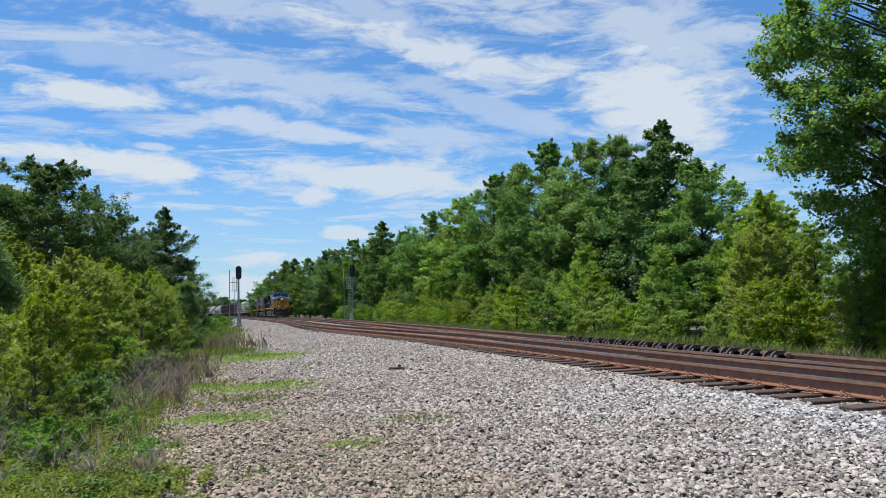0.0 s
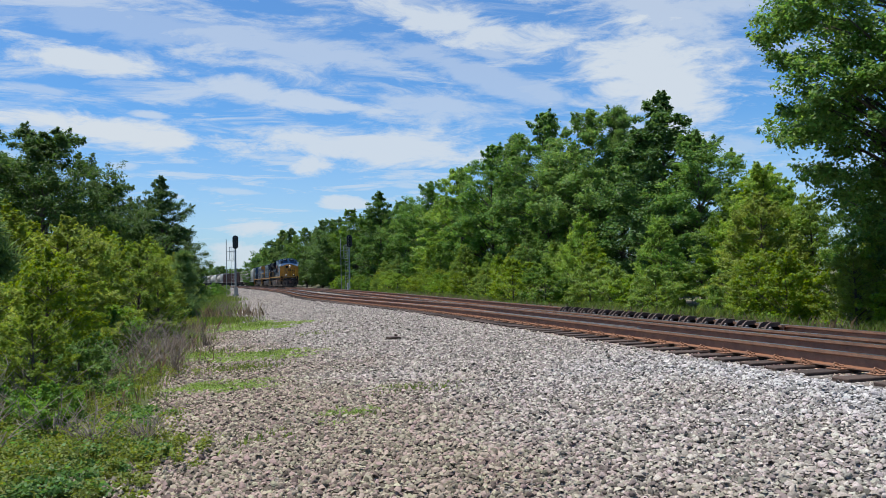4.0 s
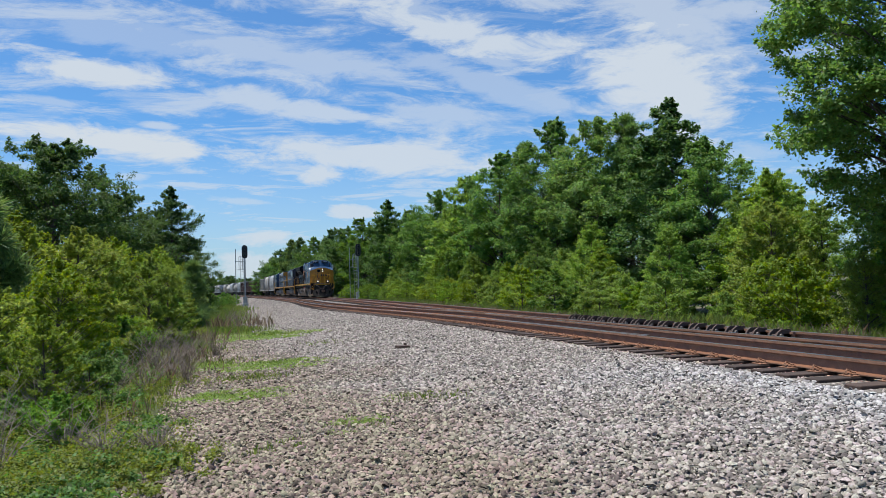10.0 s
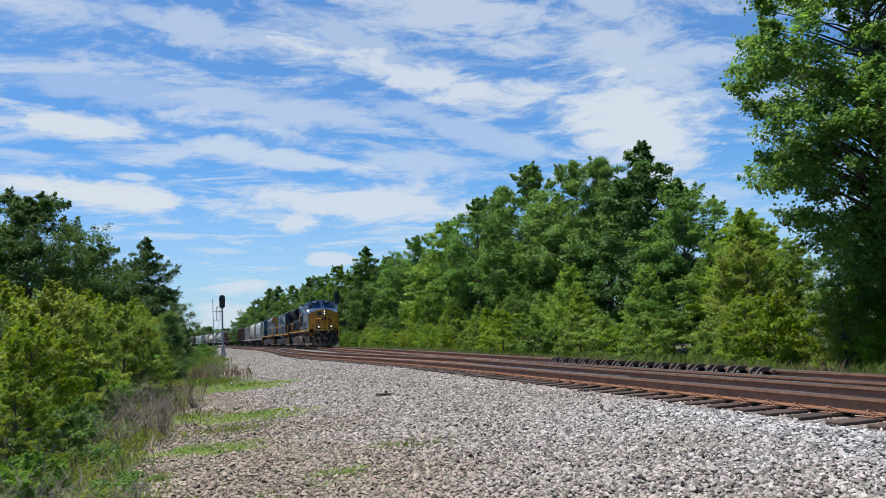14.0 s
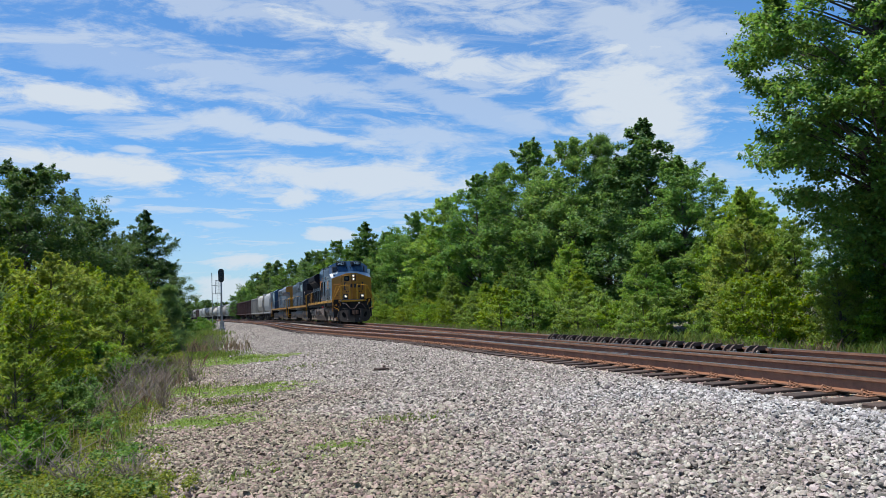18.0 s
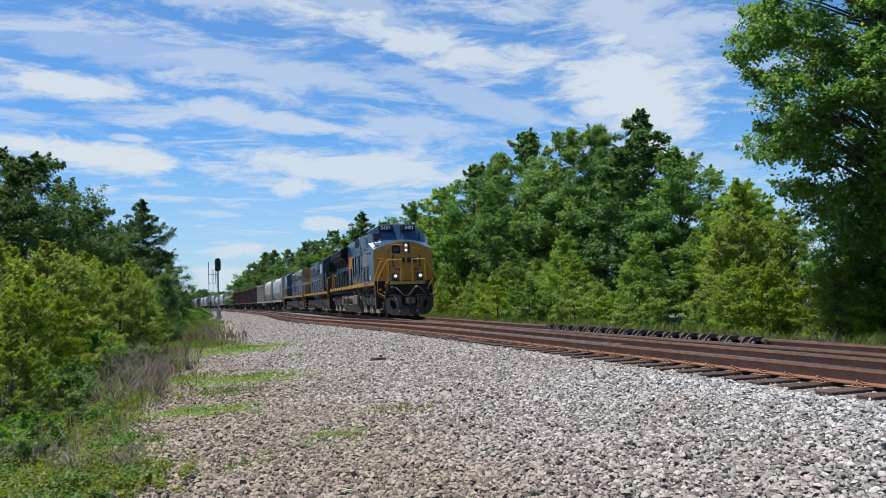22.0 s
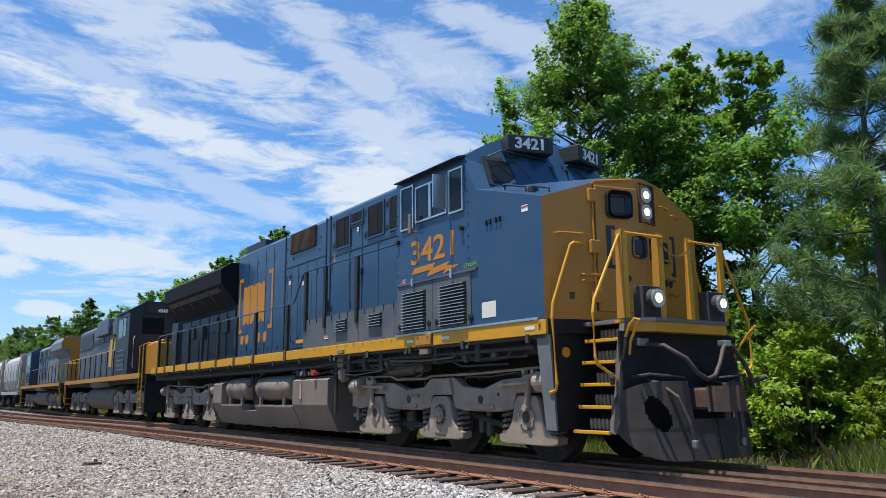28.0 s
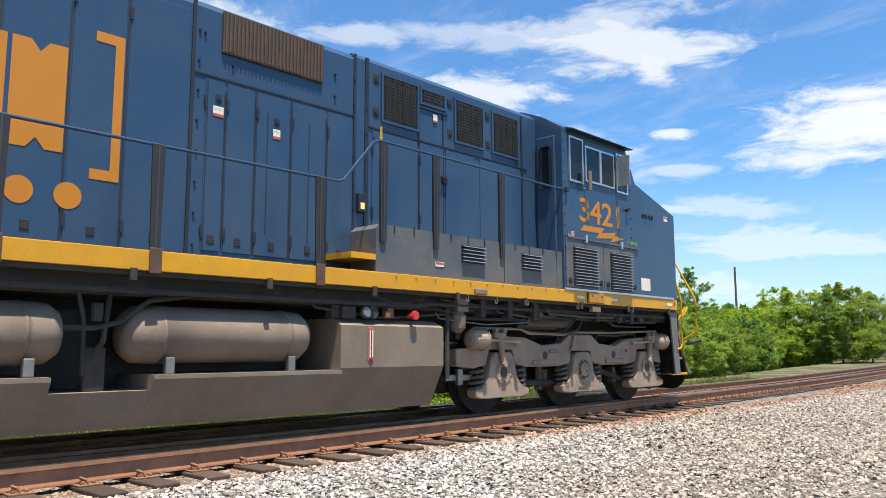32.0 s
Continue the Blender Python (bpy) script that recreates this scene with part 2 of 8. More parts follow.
def ground_material():
    """Crushed stone over earth that turns to soil and low grass away from the tracks."""
    m = bpy.data.materials.new("ground")
    m.use_nodes = True
    nt = m.node_tree
    N, L = nt.nodes, nt.links
    b = N["Principled BSDF"]
    b.inputs["Roughness"].default_value = 0.95
    b.inputs["Specular IOR Level"].default_value = 0.2
    tc = N.new("ShaderNodeTexCoord")
    vo = N.new("ShaderNodeTexVoronoi")
    vo.inputs["Scale"].default_value = 15.0
    L.new(tc.outputs["Object"], vo.inputs["Vector"])
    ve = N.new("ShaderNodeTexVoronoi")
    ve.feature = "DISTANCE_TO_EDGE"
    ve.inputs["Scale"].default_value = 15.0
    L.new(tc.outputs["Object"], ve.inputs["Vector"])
    ramp = N.new("ShaderNodeValToRGB")
    cr = ramp.color_ramp
    cr.elements[0].color, cr.elements[1].color = (0.10, 0.085, 0.072, 1), (0.30, 0.27, 0.24, 1)
    e = cr.elements.new(0.45)
    e.color = (0.19, 0.165, 0.14, 1)
    L.new(vo.outputs["Color"], ramp.inputs[0])
    # dark cell edges: the shade in the crevices between stones, painted into the colour
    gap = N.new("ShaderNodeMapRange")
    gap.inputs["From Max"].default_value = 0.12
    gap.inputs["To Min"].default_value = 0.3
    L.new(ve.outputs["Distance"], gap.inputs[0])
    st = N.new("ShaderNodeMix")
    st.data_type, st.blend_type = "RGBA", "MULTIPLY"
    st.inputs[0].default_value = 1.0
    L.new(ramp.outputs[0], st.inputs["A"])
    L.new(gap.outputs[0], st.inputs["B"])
    mot = N.new("ShaderNodeTexNoise")            # coarse mottling of the stone bed
    mot.inputs["Scale"].default_value, mot.inputs["Detail"].default_value, mot.inputs["Roughness"].default_value = 2.2, 9, 0.75
    L.new(tc.outputs["Object"], mot.inputs["Vector"])
    mr = N.new("ShaderNodeMapRange")
    mr.inputs["From Min"].default_value, mr.inputs["From Max"].default_value = 0.32, 0.68
    mr.inputs["To Min"].default_value, mr.inputs["To Max"].default_value = 0.35, 1.55
    L.new(mot.outputs[0], mr.inputs[0])
    st2 = N.new("ShaderNodeMix")
    st2.data_type, st2.blend_type = "RGBA", "MULTIPLY"
    st2.inputs[0].default_value = 1.0
    L.new(st.outputs["Result"], st2.inputs["A"])
    L.new(mr.outputs[0], st2.inputs["B"])
    st = st2
    big = N.new("ShaderNodeTexNoise")
    big.inputs["Scale"].default_value, big.inputs["Detail"].default_value = 0.55, 8
    L.new(tc.outputs["Object"], big.inputs["Vector"])
    soil = N.new("ShaderNodeValToRGB")
    soil.color_ramp.elements[0].color, soil.color_ramp.elements[1].color = (0.075, 0.085, 0.032, 1), (0.17, 0.14, 0.098, 1)
    soil.color_ramp.elements[0].position, soil.color_ramp.elements[1].position = 0.42, 0.62
    L.new(big.outputs[0], soil.inputs[0])
    fine = N.new("ShaderNodeTexNoise")           # litter and crumbs on the soil
    fine.inputs["Scale"].default_value, fine.inputs["Detail"].default_value, fine.inputs["Roughness"].default_value = 14.0, 10, 0.75
    L.new(tc.outputs["Object"], fine.inputs["Vector"])
    crumb = N.new("ShaderNodeMapRange")
    crumb.inputs["From Min"].default_value, crumb.inputs["From Max"].default_value = 0.35, 0.65
    crumb.inputs["To Min"].default_value, crumb.inputs["To Max"].default_value = 0.35, 1.5
    L.new(fine.outputs[0], crumb.inputs[0])
    litter = N.new("ShaderNodeMix")
    litter.data_type, litter.blend_type = "RGBA", "MULTIPLY"
    litter.inputs[0].default_value = 1.0
    L.new(soil.outputs[0], litter.inputs["A"])
    L.new(crumb.outputs[0], litter.inputs["B"])
    sep = N.new("ShaderNodeSeparateXYZ")
    L.new(tc.outputs["Object"], sep.inputs[0])
    wob = N.new("ShaderNodeMath")
    wob.operation = "MULTIPLY_ADD"
    L.new(big.outputs[0], wob.inputs[0])
    wob.inputs[1].default_value = 3.6
    L.new(sep.outputs[0], wob.inputs[2])
    left = N.new("ShaderNodeMapRange")          # stones between the verge and the far ditch
    left.interpolation_type = "SMOOTHSTEP"
    left.inputs["From Min"].default_value, left.inputs["From Max"].default_value = 1.0, 2.6
    L.new(wob.outputs[0], left.inputs[0])
    right = N.new("ShaderNodeMapRange")
    right.interpolation_type = "SMOOTHSTEP"
    right.inputs["From Min"].default_value, right.inputs["From Max"].default_value = 14.2, 12.6
    right.inputs["To Min"].default_value, right.inputs["To Max"].default_value = 0.0, 1.0
    L.new(wob.outputs[0], right.inputs[0])
    mul = N.new("ShaderNodeMath")
    mul.operation = "MULTIPLY"
    L.new(left.outputs[0], mul.inputs[0])
    L.new(right.outputs[0], mul.inputs[1])
    fin = N.new("ShaderNodeMix")
    fin.data_type = "RGBA"
    L.new(mul.outputs[0], fin.inputs[0])
    L.new(litter.outputs["Result"], fin.inputs["A"])
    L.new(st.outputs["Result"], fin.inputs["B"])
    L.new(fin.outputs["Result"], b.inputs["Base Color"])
    bp = N.new("ShaderNodeBump")
    bp.inputs["Strength"].default_value, bp.inputs["Distance"].default_value = 0.9, 0.03
    L.new(ve.outputs["Distance"], bp.inputs["Height"])
    L.new(bp.outputs[0], b.inputs["Normal"])
    return m


def stone_material():
    """Loose stones: pale and fresh by the track, browner and older on the shoulder; each stone has its own shade."""
    m = material("ballast_stone", (0.335, 0.300, 0.268), 0.9, 0, 0.62, 22, (0.200, 0.166, 0.138), 60, 0.9, "island", 0.05, 0.2)
    nt = m.node_tree
    N, L = nt.nodes, nt.links
    tc = N.new("ShaderNodeTexCoord")
    sep = N.new("ShaderNodeSeparateXYZ")
    L.new(tc.outputs["Object"], sep.inputs[0])
    nz = N.new("ShaderNodeTexNoise")
    nz.inputs["Scale"].default_value, nz.inputs["Detail"].default_value = 0.5, 6
    L.new(tc.outputs["Object"], nz.inputs["Vector"])
    ad = N.new("ShaderNodeMath")
    ad.operation = "MULTIPLY_ADD"
    L.new(nz.outputs[0], ad.inputs[0])
    ad.inputs[1].default_value = 4.5
    L.new(sep.outputs[0], ad.inputs[2])
    dist = N.new("ShaderNodeMath")
    dist.operation = "ABSOLUTE"
    L.new(sep.outputs[1], dist.inputs[0])
    away = N.new("ShaderNodeMath")               # the old brown stones lie near by, the fresh ones reach on
    away.operation = "MULTIPLY_ADD"
    south = N.new("ShaderNodeMath")
    south.operation = "MULTIPLY"
    L.new(sep.outputs[1], south.inputs[0])
    south.inputs[1].default_value = -3.4
    along = N.new("ShaderNodeMath")
    along.operation = "MAXIMUM"
    L.new(dist.outputs[0], along.inputs[0])
    L.new(south.outputs[0], along.inputs[1])
    L.new(along.outputs[0], away.inputs[0])
    away.inputs[1].default_value = 0.13
    L.new(ad.outputs[0], away.inputs[2])
    r = N.new("ShaderNodeMapRange")
    r.interpolation_type = "SMOOTHSTEP"
    r.inputs["From Min"].default_value, r.inputs["From Max"].default_value = 7.0, 4.2
    r.inputs["To Max"].default_value = 0.9
    L.new(away.outputs[0], r.inputs[0])
    hs = [n for n in N if n.bl_idname == "ShaderNodeHueSaturation"][0]
    src = hs.inputs["Color"].links[0].from_socket
    mx = N.new("ShaderNodeMix")
    mx.data_type = "RGBA"
    L.new(r.outputs[0], mx.inputs[0])
    L.new(src, mx.inputs["A"])
    mx.inputs["B"].default_value = (0.222, 0.178, 0.132, 1)
    fresh = N.new("ShaderNodeMapRange")          # a spread of newly tipped, paler stone
    fresh.interpolation_type = "SMOOTHSTEP"
    fresh.inputs["From Min"].default_value, fresh.inputs["From Max"].default_value = 5.9, 7.3
    fresh.inputs["To Max"].default_value = 0.6
    L.new(ad.outputs[0], fresh.inputs[0])
    near = N.new("ShaderNodeMapRange")
    near.interpolation_type = "SMOOTHSTEP"
    near.inputs["From Min"].default_value, near.inputs["From Max"].default_value = 11.5, 7.0
    L.new(dist.outputs[0], near.inputs[0])
    both = N.new("ShaderNodeMath")
    both.operation = "MULTIPLY"
    L.new(fresh.outputs[0], both.inputs[0])
    L.new(near.outputs[0], both.inputs[1])
    pale = N.new("ShaderNodeMix")
    pale.data_type = "RGBA"
    L.new(both.outputs[0], pale.inputs[0])
    L.new(mx.outputs["Result"], pale.inputs["A"])
    pale.inputs["B"].default_value = (0.35, 0.34, 0.335, 1)
    stain = N.new("ShaderNodeMapRange")          # rust dust beside the near rail
    stain.interpolation_type = "SMOOTHSTEP"
    stain.inputs["From Min"].default_value, stain.inputs["From Max"].default_value = 5.75, 6.7
    stain.inputs["To Max"].default_value = 0.85
    L.new(sep.outputs[0], stain.inputs[0])
    rs = N.new("ShaderNodeMix")
    rs.data_type = "RGBA"
    L.new(stain.outputs[0], rs.inputs[0])
    L.new(pale.outputs["Result"], rs.inputs["A"])
    rs.inputs["B"].default_value = (0.235, 0.112, 0.058, 1)
    L.new(rs.outputs["Result"], hs.inputs["Color"])
    return m


STONE = stone_material()
GROUND = ground_material()
RUST_FOOT = material("rail_foot_rust", (0.20, 0.082, 0.036), 0.9, 0.0, 0.35, 5, (0.12, 0.052, 0.026), 90, 0.3)
RUST = material("rail_rust", (0.33, 0.172, 0.100), 0.8, 0.0, 0.38, 5, (0.15, 0.080, 0.054), 90, 0.3)
RAIL_TOP = material("rail_head_steel", (0.42, 0.40, 0.39), 0.32, 1.0, 0.15, 3, (0.25, 0.22, 0.2), 40, 0.05)
RUST_ORANGE = material("rusted_iron", (0.24, 0.115, 0.06), 0.85, 0.05, 0.35, 8, (0.10, 0.05, 0.03), 80, 0.4)
TIE = material("tie_timber", (0.062, 0.038, 0.027), 0.9, 0, 0.4, 7, (0.034, 0.023, 0.018), 50, 0.6, "object")
WORN_NUT = material("worn_steel_nut", (0.30, 0.26, 0.22), 0.6, 0.3, 0.2, 12, (0.18, 0.13, 0.10), 60, 0.1)
IRON_DARK = material("dark_iron", (0.085, 0.055, 0.042), 0.8, 0.0, 0.3, 8, (0.09, 0.06, 0.045), 60, 0.2)
LEAF_MID = leaf_material("leaf_mid", (0.138, 0.250, 0.050), (0.086, 0.174, 0.037), 0.5)
LEAF_DARK = leaf_material("leaf_dark", (0.094, 0.175, 0.042), (0.058, 0.118, 0.031), 0.44)
LEAF_OAK = leaf_material("oak_leaf", (0.175, 0.295, 0.072), (0.115, 0.215, 0.055), 0.55)
LEAF_BRIGHT = leaf_material("leaf_bright", (0.195, 0.300, 0.045), (0.120, 0.205, 0.034), 0.5)
NEEDLE = leaf_material("pine_needle", (0.140, 0.220, 0.070), (0.090, 0.158, 0.052), 0.44)
BARK = material("bark", (0.11, 0.085, 0.065), 0.95, 0, 0.35, 6, (0.06, 0.045, 0.035), 40, 0.7)
GRASS = leaf_material("grass_blade", (0.165, 0.225, 0.052), (0.115, 0.165, 0.038), 0.45)
LEAF_SAP = leaf_material("sapling_leaf", (0.245, 0.335, 0.046), (0.155, 0.232, 0.035), 0.52)
GRASS_FRESH = leaf_material("fresh_grass", (0.175, 0.275, 0.060), (0.125, 0.20, 0.046), 0.42)
WEED = leaf_material("weed_leaf", (0.190, 0.230, 0.045), (0.105, 0.125, 0.034), 0.45)
GRASS_DRY = leaf_material("dry_stalk", (0.26, 0.21, 0.13), (0.17, 0.14, 0.09), 0.25)


# ------------------------------------------------------------------ mesh helpers
def part(name, bm, mat, parent=None, label="", smooth=False):
    me = bpy.data.meshes.new(name)
    bm.to_mesh(me)
    bm.free()
    return link(name, me, mat, parent, label, smooth)


def link(name, me, mat, parent=None, label="", smooth=False):
    for m in mat if isinstance(mat, (list, tuple)) else (mat,):
        me.materials.append(m)
    if smooth:
        me.polygons.foreach_set("use_smooth", [True] * len(me.polygons))
    ob = new(name, me)
    ob.parent = parent
    if label:
        ob["label"] = label
    return ob


def thing(name, label, category, group="", kind="", m=None):
    ob = new(name)
    ob.empty_display_size = 0.2
    tagged(ob, label, category, group, kind)
    if m is not None:
        ob.matrix_basis = m
    return ob


def raw(name, verts, faces, mat, parent=None, label="", smooth=False, mats=None):
    me = bpy.data.meshes.new(name)
    me.from_pydata(verts, [], faces)
    if mats is not None:
        ob = link(name, me, mat, parent, label, smooth)
        me.polygons.foreach_set("material_index", mats)
        return ob
    return link(name, me, mat, parent, label, smooth)


def box(bm, x0, x1, y0, y1, z0, z1, bevel=0.0):
    g = bmesh.ops.create_cube(bm, size=1.0)
    vs = g["verts"]
    bmesh.ops.scale(bm, vec=(abs(x1 - x0), abs(y1 - y0), abs(z1 - z0)), verts=vs)
    bmesh.ops.translate(bm, vec=((x0 + x1) / 2, (y0 + y1) / 2, (z0 + z1) / 2), verts=vs)
    if bevel:
        es = list({e for v in vs for e in v.link_edges})
        bmesh.ops.bevel(bm, geom=es, offset=bevel, segments=2, affect="EDGES", profile=0.5)
    return bm


def tube(bm, a, b, r, n=10, r2=None):
    a, b = Vector(a), Vector(b)
    d = b - a
    g = bmesh.ops.create_cone(bm, cap_ends=True, segments=n, radius1=r, radius2=r if r2 is None else r2, depth=d.length)
    bmesh.ops.transform(bm, matrix=Matrix.Translation((a + b) / 2) @ d.to_track_quat("Z", "Y").to_matrix().to_4x4(), verts=g["verts"])
    return bm


def pipe(bm, pts, r, n=8):
    """A bent tube through the points, mitred at its bends."""
    pts = [Vector(p) for p in pts]
    rings = []
    for i, p in enumerate(pts):
        d = (pts[min(i + 1, len(pts) - 1)] - pts[max(i - 1, 0)]).normalized()
        q = d.to_track_quat("Z", "Y").to_matrix()
        rings.append([bm.verts.new(p + q @ Vector((r * math.cos(k * 2 * math.pi / n), r * math.sin(k * 2 * math.pi / n), 0))) for k in range(n)])
    for a, b in zip(rings, rings[1:]):
        for k in range(n):
            bm.faces.new((a[k], a[(k + 1) % n], b[(k + 1) % n], b[k]))
    bm.faces.new(rings[0][::-1])
    bm.faces.new(rings[-1])
    return bm


def prism(bm, poly, x0, x1, axis="x"):
    """A flat outline swept along an axis; the outline is (y, z) for x, (x, z) for y and (x, y) for z."""
    def at(p, h):
        return {"x": (h, p[0], p[1]), "y": (p[0], h, p[1]), "z": (p[0], p[1], h)}[axis]
    a = [bm.verts.new(at(p, x0)) for p in poly]
    b = [bm.verts.new(at(p, x1)) for p in poly]
    n = len(poly)
    for k in range(n):
        bm.faces.new((a[k], a[(k + 1) % n], b[(k + 1) % n], b[k]))
    bm.faces.new(a[::-1])
    bm.faces.new(b)
    bmesh.ops.recalc_face_normals(bm, faces=bm.faces)
    return bm


def B():
    return bmesh.new()


# ------------------------------------------------------------------ the lie of the tracks
def glide(knots):
    """A smooth curve through (y, value) knots (monotone cubic)."""
    ys, vs = np.array([k[0] for k in knots], float), np.array([k[1] for k in knots], float)
    h, d = np.diff(ys), np.diff(vs) / np.diff(ys)
    m = np.concatenate([[d[0]], (d[1:] * h[:-1] + d[:-1] * h[1:]) / (h[:-1] + h[1:]), [d[-1]]])

    def f(y):
        y = np.asarray(y, float)
        i = np.clip(np.searchsorted(ys, y) - 1, 0, len(h) - 1)
        s = (y - ys[i]) / h[i]
        inside = ((1 + 2 * s) * (1 - s) ** 2 * vs[i] + s * (1 - s) ** 2 * h[i] * m[i]
                  + s * s * (3 - 2 * s) * vs[i + 1] + s * s * (s - 1) * h[i] * m[i + 1])
        return np.where(y < ys[0], vs[0] + (y - ys[0]) * m[0], np.where(y > ys[-1], vs[-1] + (y - ys[-1]) * m[-1], inside))
    return f


main_x = glide([(-140, 23.5), (-70, 13.6), (-40, 10.2), (-22, 8.62), (-13, 8.32), (0, 8.3), (8, 8.32), (14, 8.44), (21, 8.68), (29, 9.05), (38, 9.5), (52, 10.1),
                (83, 10.95), (104, 10.85), (119, 10.6), (150, 10.0), (200, 8.2), (260, 4.2), (350, -4), (460, -17)])
spread = glide([(-19, 0), (-10, 0.34), (-4, 0.68), (3, 0.9), (11, 0.95), (20, 1.15), (27, 1.62), (34, 2.35), (44, 3.4), (58, 4.15), (75, 4.25), (460, 4.25)])
GAUGE = 1.505                                   # between the middles of the rail heads


def near_x(y):
    y = np.asarray(y, float)
    return main_x(y) - np.where(y < -19, 0, spread(y))


def ground_z(x, y):
    """Height of the stones and the earth."""
    c = near_x(y)
    z = np.interp(x, [-40, -12, -4, 0, 3.0, 4.9, 5.6, 11.0, 12.6, 15.0, 30], [-1.3, -0.9, -0.62, -0.52, -0.40, -0.27, -0.225, -0.225, -0.55, -0.75, -0.6])
    far = np.clip((np.abs(y) - 30) / 40, 0, 1)   # far off the bed follows the tracks
    z2 = np.interp(x - c, [-30, -8, -4.5, -2.2, -1.6, 7.5, 9, 12, 30], [-1.2, -0.8, -0.62, -0.32, -0.23, -0.23, -0.55, -0.8, -0.6])
    return z * (1 - far) + z2 * far


# ------------------------------------------------------------------ ground
def steps(fine0, fine1, fine, far):
    """Even steps near by, that widen to the horizon."""
    a = list(np.arange(fine0, fine1 + 1e-6, fine))
    d, lo, hi = fine, fine0, fine1
    while hi < far or lo > -far:
        d *= 1.5
        lo, hi = lo - d, hi + d
        a = [lo] + a + [hi]
    return np.array(a)


def build_ground():
    xs, ys = steps(-14, 20, 0.4, 2500), steps(-40, 70, 0.8, 2500)
    X, Y = np.meshgrid(xs, ys)
    Z = ground_z(X, Y)
    near = (np.abs(X) < 60) & (np.abs(Y) < 120)
    bump = np.array([noise.noise((x * 0.5, y * 0.5, 0)) + 0.5 * noise.noise((x * 1.7, y * 1.7, 3)) for x, y in zip(X.ravel(), Y.ravel())]).reshape(X.shape)
    bed = np.clip(np.minimum(np.abs(X - 3.6), np.abs(X - 14.5)) / 3, 0.15, 1)
    Z = Z + np.where(near, bump * 0.05 * np.where((X > -1.2) & (X < 12), 0.15, bed), 0) - np.where((X > -1.2) & (X < 6), 0.008, 0)
    nx = len(xs)
    faces = [(j * nx + i, j * nx + i + 1, (j + 1) * nx + i + 1, (j + 1) * nx + i) for j in range(len(ys) - 1) for i in range(nx - 1)]
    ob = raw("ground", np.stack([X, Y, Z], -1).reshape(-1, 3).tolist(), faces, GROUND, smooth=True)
    tagged(ob, "crushed stone shoulder that turns into soil and low grass", "ground", kind="structure")


build_ground()


# ------------------------------------------------------------------ tracks
PROFILE = [(-0.036, 0.0), (0.036, 0.0), (0.036, -0.036), (0.009, -0.048), (0.009, -0.142), (0.070, -0.158), (0.070, -0.171),
           (-0.070, -0.171), (-0.070, -0.158), (-0.009, -0.142), (-0.009, -0.048), (-0.036, -0.036)]


def rail(name, fx, y0, y1, label, parent, flare=0.0):
    ys = np.unique(np.concatenate([np.arange(max(y0, -50), min(y1, 90), 1.0), np.arange(y0, y1, 6.0), [y1]]))
    ys = ys[(ys >= y0) & (ys <= y1)]
    xs = fx(ys)
    n = len(PROFILE)
    V = [(x + px, y, pz) for x, y in zip(xs, ys) for px, pz in PROFILE]
    F, M = [], []
    for j in range(len(ys) - 1):
        for k in range(n):
            F.append((j * n + k, j * n + (k + 1) % n, (j + 1) * n + (k + 1) % n, (j + 1) * n + k))
            M.append(1 if k == 0 else 2 if k in (4, 8) else 0)
    F += [tuple(range(n))[::-1], tuple((len(ys) - 1) * n + k for k in range(n))]
    M += [0, 0]
    return raw(name, V, F, [RUST, RAIL_TOP, RUST_FOOT], parent, label, mats=M)


near_track = thing("near_track", "siding track with rusty rails on timber ties", "railway track", kind="structure")
main_track = thing("main_track", "main railway track with worn steel rails on timber ties", "railway track", kind="structure")
rail("rail", lambda y: near_x(y) - GAUGE / 2, -400, 460, "rusty stock rail with a worn bright head", near_track)
rail("rail", lambda y: near_x(y) + GAUGE / 2, -17, 460, "rusty closure rail", near_track)
rail("rail", lambda y: main_x(y) - GAUGE / 2, -17, 460, "worn steel rail", main_track)
rail("rail", lambda y: main_x(y) + GAUGE / 2, -400, 460, "worn steel rail", main_track)
rail("guard_rail", lambda y: near_x(y) - GAUGE / 2 + 0.10 + 0.05 * np.clip((12.6 - y) / 0.6, 0, 1), 11.9, 20.2, "short guard rail with a flared end", near_track)
rail("guard_rail", lambda y: main_x(y) + GAUGE / 2 - 0.11, 11.0, 20.2, "braced guard rail", main_track)


